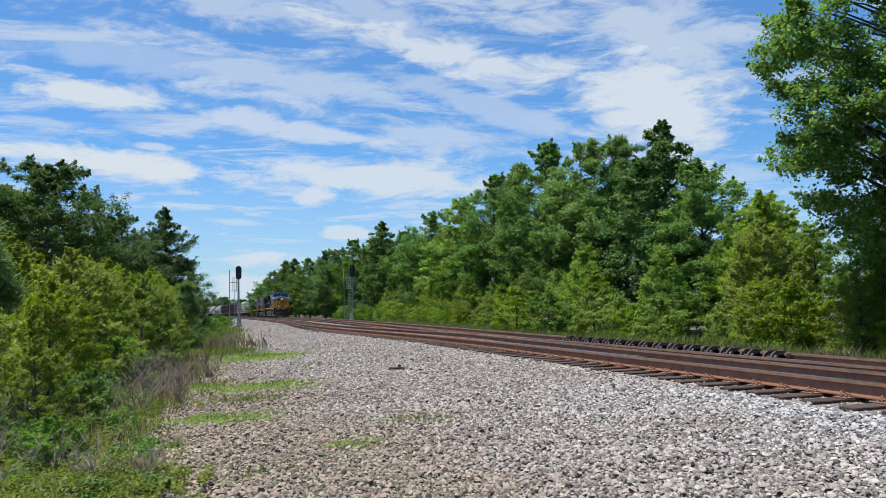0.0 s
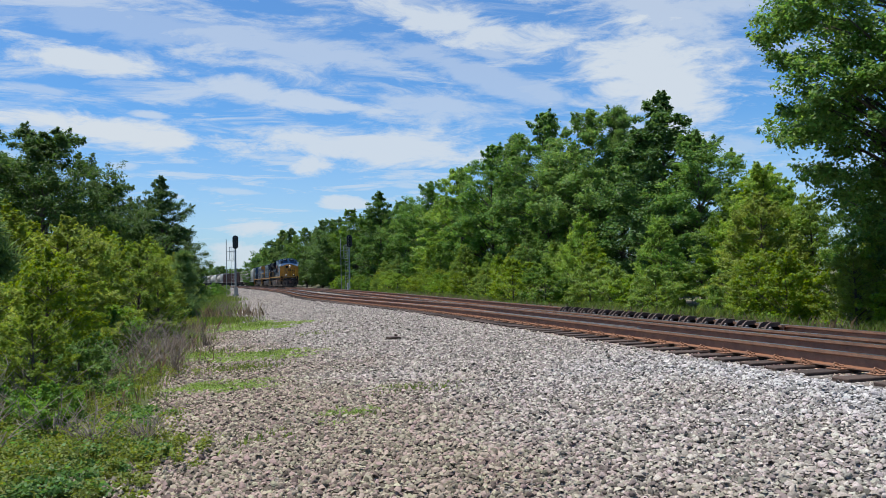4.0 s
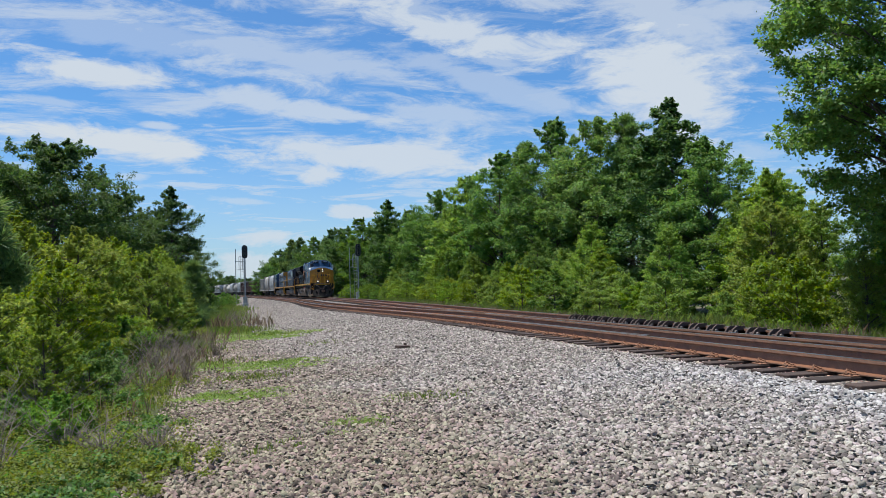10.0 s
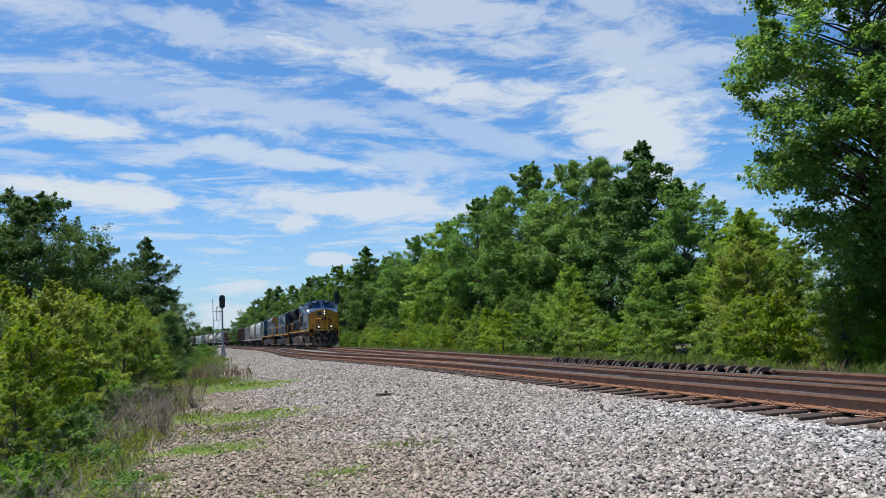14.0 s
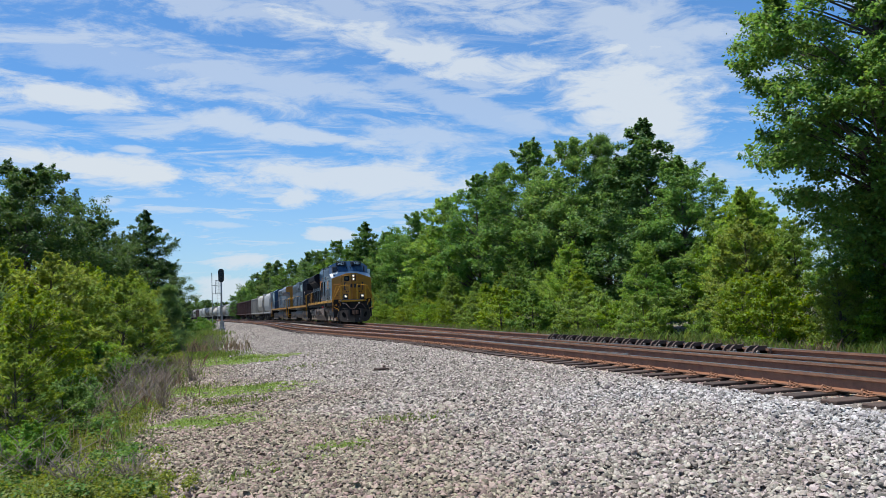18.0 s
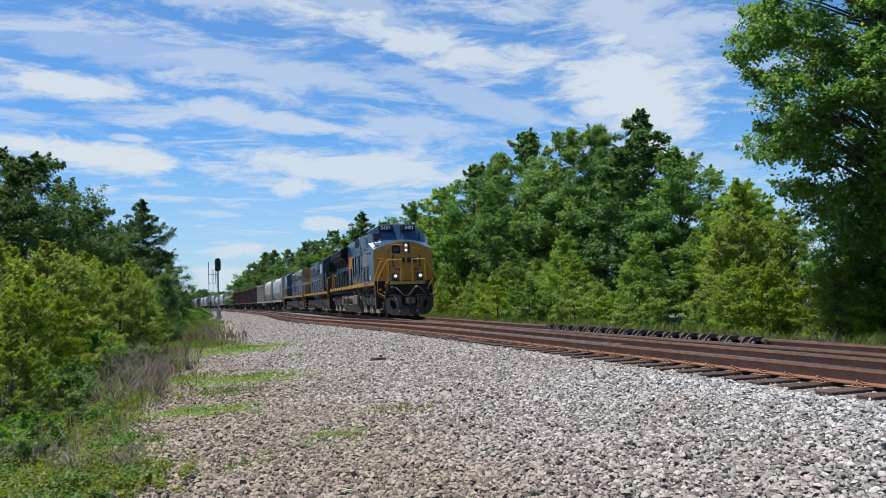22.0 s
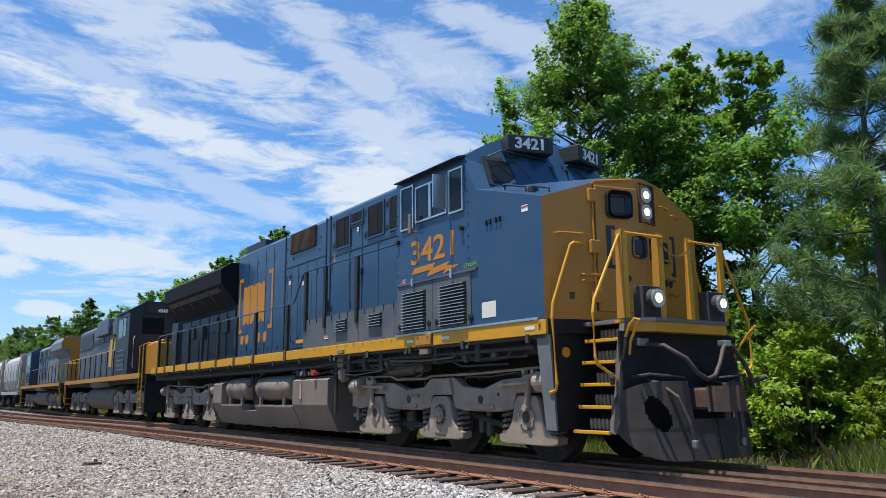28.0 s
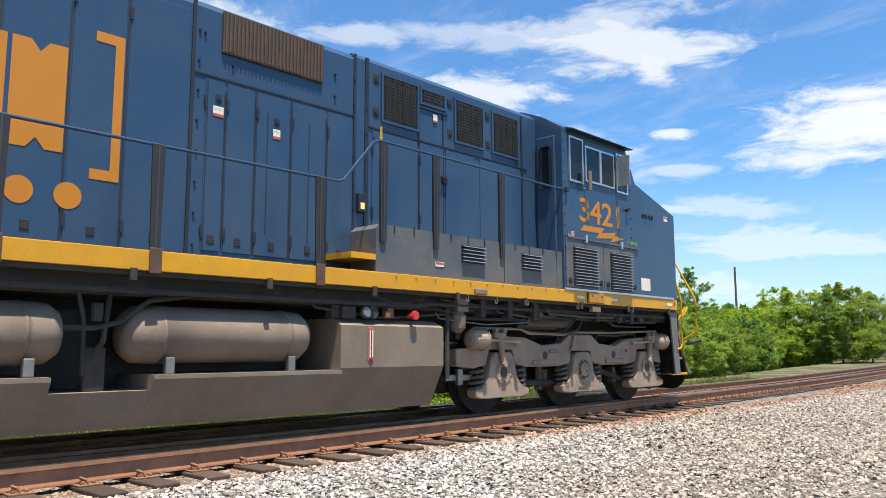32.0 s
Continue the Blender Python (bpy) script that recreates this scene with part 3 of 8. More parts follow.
def build_ties():
    rng = random.Random(4)
    bm = B()
    box(bm, -1.0, 1.0, -0.115, 0.115, -0.17, 0.0, 0.012)
    me = bpy.data.meshes.new("tie")
    bm.to_mesh(me)
    bm.free()
    me.materials.append(TIE)
    pm = B()                                     # tie plate with its spikes and clip
    box(pm, -0.19, 0.19, -0.095, 0.095, 0.0, 0.016, 0.004)
    for sx in (-1, 1):
        box(pm, sx * 0.085 - 0.012, sx * 0.085 + 0.012, -0.07, 0.07, 0.016, 0.032)
        for sy in (-0.05, 0.05):
            tube(pm, (sx * 0.145, sy, 0.01), (sx * 0.145, sy, 0.035), 0.017, 6)
        pipe(pm, [(sx * 0.16, 0.0, 0.02), (sx * 0.15, 0.02, 0.055), (sx * 0.11, 0.05, 0.07), (sx * 0.07, 0.03, 0.05), (sx * 0.06, -0.02, 0.038)], 0.011, 6)
    plate = bpy.data.meshes.new("tie_plate")
    pm.to_mesh(plate)
    pm.free()
    plate.materials.append(RUST_ORANGE)
    far_v, far_f = [], []
    y = -300.0
    while y < 300:
        y += 0.52 if -45 < y < 75 else 0.6
        a, b = float(near_x(y)), float(main_x(y))
        spans = [(a, b)] if b - a < 2.6 else [(a, a), (b, b)]
        for k, (u, v) in enumerate(spans):
            yy = y + (rng.uniform(-0.03, 0.03)) + (0.2 if k else 0)
            x0, x1 = u - 1.33 + rng.uniform(-0.06, 0.06), v + 1.33 + rng.uniform(-0.06, 0.06)
            if -40 < y < 50:
                t = new("tie", me)
                t.parent = near_track if k == 0 else main_track
                t.matrix_basis = pose((x0 + x1) / 2, yy, -0.187, 0, 0, rng.uniform(-0.8, 0.8)) @ Matrix.Diagonal(((x1 - x0) / 2, 1, 1, 1))
            else:
                i = len(far_v)
                far_v += [(x0, yy - .11, -.19), (x1, yy - .11, -.19), (x1, yy + .11, -.19), (x0, yy + .11, -.19),
                          (x0, yy - .11, -.4), (x1, yy - .11, -.4), (x1, yy + .11, -.4), (x0, yy + .11, -.4)]
                far_f += [(i, i + 1, i + 2, i + 3), (i + 4, i + 5, i + 1, i), (i + 5, i + 6, i + 2, i + 1), (i + 7, i + 4, i, i + 3)]
            if -24 < y < 40:
                seats = [a - GAUGE / 2, b + GAUGE / 2] if k == 0 and len(spans) == 1 else [u - GAUGE / 2, u + GAUGE / 2]
                for x in seats:
                    p = new("tie_plate", plate)
                    p.parent = near_track if k == 0 else main_track
                    p.matrix_basis = pose(x, yy, -0.188)
    ob = raw("far_ties", far_v, far_f, TIE)
    tagged(ob, "row of dark timber ties under the far rails", "railway ties", kind="stuff")


build_ties()


def build_braces():
    for i in range(15):
        y = 11.2 + i * 0.62
        bm = B()
        for q in (-0.115, 0.075):
            prism(bm, [(-0.26, -0.17), (0.05, -0.17), (0.05, 0.045), (-0.13, 0.045), (-0.20, 0.0), (-0.26, -0.09)], q, q + 0.04, "y")
        box(bm, -0.12, 0.05, -0.115, 0.115, -0.10, -0.02, 0.01)
        brace = part("rail_brace", bm, IRON_DARK, main_track, "dark cast iron rail brace")
        brace.matrix_basis = pose(float(main_x(y)) + GAUGE / 2 - 0.16, y, 0.0)
        part("brace_bolt", tube(B(), (-0.17, -0.15, -0.06), (-0.17, 0.15, -0.06), 0.020, 8), IRON_DARK, brace)
        part("bolt_nut", tube(B(), (-0.17, -0.165, -0.06), (-0.17, -0.135, -0.06), 0.034, 6), WORN_NUT, brace, "worn bright nut")


build_braces()


# ------------------------------------------------------------------ trees
def leaf_cloud(rng, centres, radii, per, size, outs=None, sprig=0.0, flat=0.62, up=0.55, narrow=0.55):
    """Leaves as bent little blades: each clump is a low dome of them, and a sprig runs out of it along outs. Returns vertices and faces."""
    m = len(centres)
    n = m * per
    C, R = np.repeat(centres, per, 0), np.repeat(radii, per)
    d = rng.normal(size=(n, 3))
    d /= np.linalg.norm(d, axis=1)[:, None]
    low = (d[:, 2] < -0.15) & (rng.uniform(0, 1, n) < 0.7)
    d[low, 2] *= -1
    p = C + d * (R * rng.uniform(0.15, 1.0, n) ** 0.55 * (1 + 0.18 * rng.normal(size=n)))[:, None] * np.array([1, 1, flat])
    if outs is not None and sprig:
        q = max(2, int(per * 0.45))
        take = np.flatnonzero(rng.uniform(0, 1, m) < sprig)
        reps = rng.integers(1, 3, len(take))
        take = np.repeat(take, reps)
        way = outs[take] + rng.normal(0, 0.35, (len(take), 3))
        way /= np.linalg.norm(way, axis=1)[:, None]
        long = radii[take] * rng.uniform(1.0, 1.75, len(take))
        f = rng.uniform(0.25, 1.0, (len(take), q))
        ps = centres[take][:, None] + way[:, None] * (long[:, None] * f)[..., None]
        ps = ps + rng.normal(size=ps.shape) * (radii[take][:, None] * 0.34 * (1.15 - f))[..., None]
        p = np.concatenate([p, ps.reshape(-1, 3)])
        d = np.concatenate([d, np.repeat(way, q, 0)])
        n = len(p)
    nrm = d * 0.55 + rng.normal(size=(n, 3)) * 0.5 + np.array([0, 0, up])
    nrm /= np.linalg.norm(nrm, axis=1)[:, None]
    t = np.cross(nrm, rng.normal(size=(n, 3)))
    t /= np.linalg.norm(t, axis=1)[:, None] + 1e-9
    s = np.cross(nrm, t)
    L = (size * rng.uniform(0.6, 1.35, n))[:, None]
    a, b, c, e = p - t * L, p + s * L * narrow - nrm * L * 0.15, p + t * L, p - s * L * narrow - nrm * L * 0.15
    V = np.stack([a, b, c, e], 1).reshape(-1, 3)
    F = np.arange(n * 4).reshape(n, 4)
    return V, F


def needle_cloud(rng, centres, radii, per, size):
    C = np.repeat(centres, per, 0)
    R = np.repeat(radii, per)
    n = len(C)
    d = rng.normal(size=(n, 3)) + np.array([0, 0, 0.25])
    d /= np.linalg.norm(d, axis=1)[:, None]
    p = C + d * (R * rng.uniform(0.0, 0.55, n))[:, None]
    w = np.cross(d, rng.normal(size=(n, 3)))
    w /= np.linalg.norm(w, axis=1)[:, None] + 1e-9
    L = (R * size * rng.uniform(0.7, 1.3, n))[:, None]
    V = np.stack([p - w * L * 0.05, p + w * L * 0.05, p + d * L + w * L * 0.02, p + d * L - w * L * 0.02], 1).reshape(-1, 3)
    return V, np.arange(n * 4).reshape(n, 4)


def mesh_np(name, V, F, mat, parent, label=""):
    me = bpy.data.meshes.new(name)
    me.vertices.add(len(V))
    me.vertices.foreach_set("co", np.ascontiguousarray(V, dtype=np.float32).ravel())
    me.loops.add(F.size)
    me.loops.foreach_set("vertex_index", F.ravel().astype(np.int32))
    me.polygons.add(len(F))
    me.polygons.foreach_set("loop_start", np.arange(0, F.size, F.shape[1], dtype=np.int32))
    me.update(calc_edges=True)
    return link(name, me, mat, parent, label)


def stones(name, regions, mat, label, seed, size=(0.0115, 0.0245)):
    """Loose broken stones, strewn over stretches of the ground: (x0, x1, y0, y1, per square metre)."""
    rng = np.random.default_rng(seed)
    tri = np.array([(0, 1, 5), (1, 2, 6), (1, 6, 5), (2, 3, 6), (3, 4, 7), (3, 7, 6), (4, 0, 7), (0, 5, 7), (5, 6, 7)])
    P = []
    for x0, x1, y0, y1, per in regions:
        d = 1 / math.sqrt(per)
        gx, gy = np.meshgrid(np.arange(x0, x1, d), np.arange(y0, y1, d))
        g = np.stack([gx.ravel(), gy.ravel()], 1)
        P.append(g + rng.uniform(-0.62, 0.62, g.shape) * d)
    P = np.concatenate(P)
    n = len(P)
    s = rng.uniform(*size, n) * rng.choice([1.0, 1.0, 0.85, 1.3, 0.6], n) * (1 + 0.012 * np.clip(np.abs(P[:, 1]) - 8, 0, 60))
    ang = np.arange(5) * 2 * np.pi / 5 + rng.uniform(-0.42, 0.42, (n, 5))
    rad = rng.uniform(0.72, 1.22, (n, 5))
    ring = np.stack([np.cos(ang) * rad, np.sin(ang) * rad, rng.uniform(-0.55, 0.15, (n, 5))], -1)
    ang = np.array([0.6, 2.7, 4.7]) + rng.uniform(-0.5, 0.5, (n, 3))
    rad = rng.uniform(0.25, 0.85, (n, 3))
    cap = np.stack([np.cos(ang) * rad, np.sin(ang) * rad, rng.uniform(0.3, 1.0, (n, 3))], -1)
    V = np.concatenate([ring, cap], 1)
    V = V * (s[:, None] * np.stack([rng.uniform(0.9, 1.45, n), rng.uniform(0.75, 1.1, n), rng.uniform(0.55, 1.05, n)], 1))[:, None, :]
    a, tilt = rng.uniform(0, 2 * np.pi, n), rng.normal(0, 0.5, n)
    y1, z1 = V[..., 1] * np.cos(tilt)[:, None] - V[..., 2] * np.sin(tilt)[:, None], V[..., 1] * np.sin(tilt)[:, None] + V[..., 2] * np.cos(tilt)[:, None]
    x2, y2 = V[..., 0] * np.cos(a)[:, None] - y1 * np.sin(a)[:, None], V[..., 0] * np.sin(a)[:, None] + y1 * np.cos(a)[:, None]
    Z = ground_z(P[:, 0], P[:, 1]) + s * rng.uniform(-0.5, 1.15, n) + 0.012 * np.sin(P[:, 0] * 3.1 + np.sin(P[:, 1] * 2.3)) * np.cos(P[:, 1] * 2.7)
    Z = np.where(P[:, 0] > near_x(P[:, 1]) - 1.42, np.minimum(Z, -0.235 + s * 0.2), Z)
    W = np.stack([x2 + P[:, 0, None], y2 + P[:, 1, None], z1 + Z[:, None]], -1).reshape(-1, 3)
    F = (tri[None] + (np.arange(n) * 8)[:, None, None]).reshape(-1, 3)
    tagged(mesh_np(name, W, F, mat, None), label, "stones", kind="stuff")


stones("ballast", [(-0.6, 5.9, 3.2, 7, 1400), (-0.6, 6.0, 7, 11, 1080), (0.0, 6.2, 11, 17, 540), (0.05, 6.2, 17, 27, 300), (0.6, 6.4, 27, 45, 130), (0.8, 5.6, 45, 75, 60), (1.0, 5.8, 75, 130, 18),
                   (1.2, 6.1, -7, -1.5, 640), (2.4, 6.3, -12, -7, 520), (3.0, 6.6, -22, -12, 300), (3.4, 7.4, -40, -22, 130),
                   (-0.5, 6.1, -1.5, 3.2, 180), (-0.7, 1.2, -7, -1.5, 150), (0.4, 2.4, -12, -7, 150), (6.1, 6.95, -14, 16, 620), (7.0, 10.4, -12, 14, 90),
                   (-1.8, -0.6, 4, 10, 600), (-0.9, 0.2, 10, 30, 350)], STONE,
       "crushed stone ballast, pale grey by the track and browner on the shoulder", 5)


def branch(bm, pts, r0, r1, n=6):
    pts = [Vector(p) for p in pts]
    prev = None
    for i, p in enumerate(pts):
        d = (pts[min(i + 1, len(pts) - 1)] - pts[max(i - 1, 0)])
        q = d.to_track_quat("Z", "Y").to_matrix()
        r = r0 + (r1 - r0) * i / (len(pts) - 1)
        ring = [bm.verts.new(p + q @ Vector((r * math.cos(k * 2 * math.pi / n), r * math.sin(k * 2 * math.pi / n), 0))) for k in range(n)]
        if prev:
            for k in range(n):
                bm.faces.new((prev[k], prev[(k + 1) % n], ring[(k + 1) % n], ring[k]))
        prev = ring
    bm.faces.new(prev)


def crown_width(shape, u):
    """The crown's breadth at the height u (0 at its foot, 1 at its tip), at most 1."""
    if shape == "high":                           # a spreading tree, widest half way up
        return float(np.interp(u, [0, 0.12, 0.3, 0.5, 0.75, 0.92, 1.0], [0.24, 0.76, 0.97, 1.0, 0.60, 0.28, 0.08]))
    if shape == "cone":
        return float(np.interp(u, [0, 0.12, 0.3, 0.6, 0.85, 1.0], [0.72, 0.96, 1.0, 0.74, 0.38, 0.06]))
    if shape == "round":
        return float(np.interp(u, [0, 0.15, 0.45, 0.7, 0.88, 1.0], [0.66, 0.90, 1.0, 0.88, 0.58, 0.22]))
    return float(np.interp(u, [0, 0.15, 0.4, 0.7, 0.9, 1.0], [0.60, 0.88, 1.0, 0.78, 0.42, 0.10]))


def broadleaf(seed, h, w, base, leaf, size, boughs, per, label, shape="oval", cat="tree", name="tree", sprig=0.5, puff=1.0, open_=0.0):
    """A tree of height h and crown width w whose crown starts at base: a trunk, limbs, and leafy boughs of uneven size with sprigs at their tips.
    open_: how far the boughs draw together into separate masses with gaps between."""
    rng = np.random.default_rng(seed)
    ob = thing(name, label, cat)
    bm = B()
    lean = rng.normal(0, 0.025 * h, 2)
    top = Vector((lean[0], lean[1], h * 0.95))
    mid = Vector((lean[0] * 0.3, lean[1] * 0.3, h * 0.45))
    r0 = 0.014 * h + 0.015
    branch(bm, [(0, 0, -0.25), (0, 0, 0.0), mid * 0.5, mid, (mid + top) / 2, top], r0 * 1.1, 0.012, 8)
    cs, rs, outs = [], [], []
    off = seed * 7.31
    k = 0
    while k < boughs:
        u, a = rng.uniform(0, 1), rng.uniform(0, 2 * math.pi)
        wide = crown_width(shape, u)
        if rng.uniform(0, 1) > wide + 0.12:
            continue
        ca, sa = math.cos(a), math.sin(a)
        lobe = noise.noise((ca * 1.1 + off, sa * 1.1, u * 3.2)) + 0.6 * noise.noise((ca * 2.6, sa * 2.6 + off, u * 6.5))
        if open_ and lobe < -0.22 and rng.uniform(0, 1) < open_:
            continue
        inner = rng.uniform(0, 1) < 0.24
        f = rng.uniform(0.25, 0.6) if inner else 1 - 0.30 * rng.uniform(0, 1) ** 1.6
        rr = max(0.03, w / 2 * wide * (1 + 0.42 * lobe) * f)
        z = base + (h - base) * min(1.0, u + 0.05 * lobe) * 0.97
        c = np.array([ca * rr + lean[0] * u, sa * rr + lean[1] * u, z])
        cs.append(c)
        rs.append((0.062 * w + 0.035 * (h - base) ** 0.5 + 0.02) * rng.uniform(0.55, 1.45) * (0.62 if u > 0.85 else 1.0) * puff)
        outs.append((ca * (1 - 0.55 * u), sa * (1 - 0.55 * u), 0.25 + 0.75 * u))
        if k % 3 == 0 and rr > 0.1 * w:
            z0 = max(0.06 * h, z - rr * rng.uniform(0.4, 0.9))
            fr = z0 / (h * 0.95)
            st = np.array([lean[0] * fr, lean[1] * fr, z0])
            branch(bm, [tuple(st), tuple(st * 0.5 + c * 0.5 + np.array([0, 0, 0.06 * rr])), tuple(c)], max(0.008, r0 * 0.34 * (1 - 0.7 * u)), 0.005, 5)
        k += 1
    for k in range(6):                            # shoots round the leader, at uneven heights
        a, out, tip = rng.uniform(0, 6.28), 0.13 * w * rng.uniform(0, 1), h * rng.uniform(0.88, 1.0)
        for f in (0.1, 0.6, 1.0):
            cs.append(np.array([lean[0] + math.cos(a) * out, lean[1] + math.sin(a) * out, tip - (1 - f) * 0.11 * h - out * 0.5]))
            rs.append((0.062 * w + 0.06) * (1.15 - 0.7 * f) * puff)
            outs.append((math.cos(a) * 0.4, math.sin(a) * 0.4, 0.9))
    part("trunk", bm, BARK, ob, "grey-brown bark trunk with limbs", True)
    cs, rs, outs = np.array(cs), np.array(rs), np.array(outs)
    outs /= np.linalg.norm(outs, axis=1)[:, None]
    V, F = leaf_cloud(rng, cs, rs, per, size, outs, sprig)
    mesh_np("crown", V, F, leaf, ob)
    return ob


def pine(seed, h, w, base, label, tufts=9, per=26, sparse=1.0, size=0.9):
    rng = np.random.default_rng(seed)
    ob = thing("pine_tree", label, "tree")
    bm = B()
    branch(bm, [(0, 0, -0.25), (0, 0, h * 0.3), (rng.normal(0, .05), rng.normal(0, .05), h * 0.7), (0, 0, h)], 0.014 * h + 0.02, 0.012, 8)
    cs, rs = [], []
    whorls = max(5, int((h - base) / (0.55 / sparse)))
    for j in range(whorls):
        u = j / (whorls - 1)
        z = base + (h - base) * u * 0.97
        for i in range(rng.integers(4, 7)):
            a = rng.uniform(0, 2 * math.pi)
            rr = (w / 2 * ((1 - u) ** 0.7 * 0.9 + 0.1)) * rng.uniform(0.55, 1.1)
            e = np.array([math.cos(a) * rr, math.sin(a) * rr, z + rr * rng.uniform(0.1, 0.45)])
            branch(bm, [(0, 0, z), tuple(e * 0.55 + np.array([0, 0, z]) * 0.45 - np.array([0, 0, 0.05 * rr])), tuple(e)], 0.02 + 0.012 * (1 - u), 0.006, 5)
            for k in range(tufts):
                f = rng.uniform(0.35, 1.05)
                cs.append(np.array([0, 0, z]) * (1 - f) + e * f + rng.normal(0, 0.10 * rr + 0.04, 3))
                rs.append(rng.uniform(0.22, 0.38))
    cs.append(np.array([0, 0, h])), rs.append(0.35)
    part("trunk", bm, BARK, ob, "straight brown trunk with whorled branches", True)
    V, F = needle_cloud(rng, np.array(cs), np.array(rs), per, size)
    mesh_np("crown", V, F, NEEDLE, ob, "long green needles in tufts")
    return ob


LAB = dict(
    tall="tall leafy hardwood with dense mid-green foliage in the tree line",
    dark="dark green leafy tree with a full rounded crown",
    slim="slender light green young hardwood in the tree line",
    oak="large spreading hardwood with dark green leaves and low limbs",
    shrub="bright green leafy shrub at the edge of the wood",
    sapling="yellow-green sapling on the overgrown verge",
    pine="young pine with long needles on the verge",
    tallpine="tall open pine with tufted branches")
protos = {
    "tall": broadleaf(11, 12.0, 6.2, 0.8, LEAF_MID, 0.080, 270, 150, LAB["tall"]),
    "tall2": broadleaf(12, 12.0, 5.8, 0.6, LEAF_DARK, 0.080, 270, 150, LAB["dark"], "cone"),
    "tall3": broadleaf(23, 12.0, 6.8, 1.0, LEAF_MID, 0.082, 290, 150, LAB["tall"], "round"),
    "slim": broadleaf(14, 9.0, 4.9, 0.3, LEAF_BRIGHT, 0.068, 220, 120, LAB["slim"], "cone"),
    "dark": broadleaf(15, 10.0, 7.6, 0.6, LEAF_DARK, 0.068, 340, 200, LAB["dark"], "round"),
    "oak": broadleaf(36, 11.8, 4.8, 2.1, LEAF_OAK, 0.050, 430, 215, LAB["oak"], "high", sprig=0.6, open_=0.7),
    "thin": broadleaf(31, 10.5, 4.4, 2.2, LEAF_MID, 0.066, 170, 140, LAB["slim"], "oval", open_=0.4),
    "bush": broadleaf(41, 4.5, 4.8, 0.15, LEAF_BRIGHT, 0.060, 170, 110, LAB["shrub"], "round", "shrub", "shrub"),
    "shrub": broadleaf(17, 2.6, 2.7, 0.1, LEAF_BRIGHT, 0.048, 100, 90, LAB["shrub"], "round", "shrub", "shrub"),
    "shrub2": broadleaf(18, 2.2, 2.5, 0.1, LEAF_MID, 0.045, 100, 90, LAB["shrub"], "oval", "shrub", "shrub"),
    "sapling": broadleaf(19, 3.6, 2.4, 0.2, LEAF_SAP, 0.031, 230, 88, LAB["sapling"], "cone", sprig=1.0, puff=0.66, open_=0.5),
    "pine": pine(20, 3.6, 2.4, 0.3, LAB["pine"], 9, 60, 1.0, 0.7),
    "tallpine": pine(21, 11.0, 4.8, 3.4, LAB["tallpine"], 13, 75, 0.9, 0.62),
}
used = set()


def plant(kind, x, y, h, turn=None, wide=1.0):
    ob = protos[kind]
    heights = dict(tall=12.0, tall2=12.0, tall3=12.0, slim=9.0, dark=10.0, oak=11.8, thin=10.5, bush=4.5, shrub=2.6, shrub2=2.2, sapling=3.6, pine=3.6, tallpine=11.0)
    s = h / heights[kind]
    z = float(ground_z(x, y)) - 0.02
    m = pose(x, y, z, 0, 0, turn if turn is not None else (x * 37 + y * 91) % 360) @ Matrix.Diagonal((s * wide, s * wide, s, 1))
    if kind in used:
        c = copy_thing(ob, m)
        c.matrix_basis = m
    else:
        used.add(kind)
        ob.matrix_basis = m
        c = ob
    return c


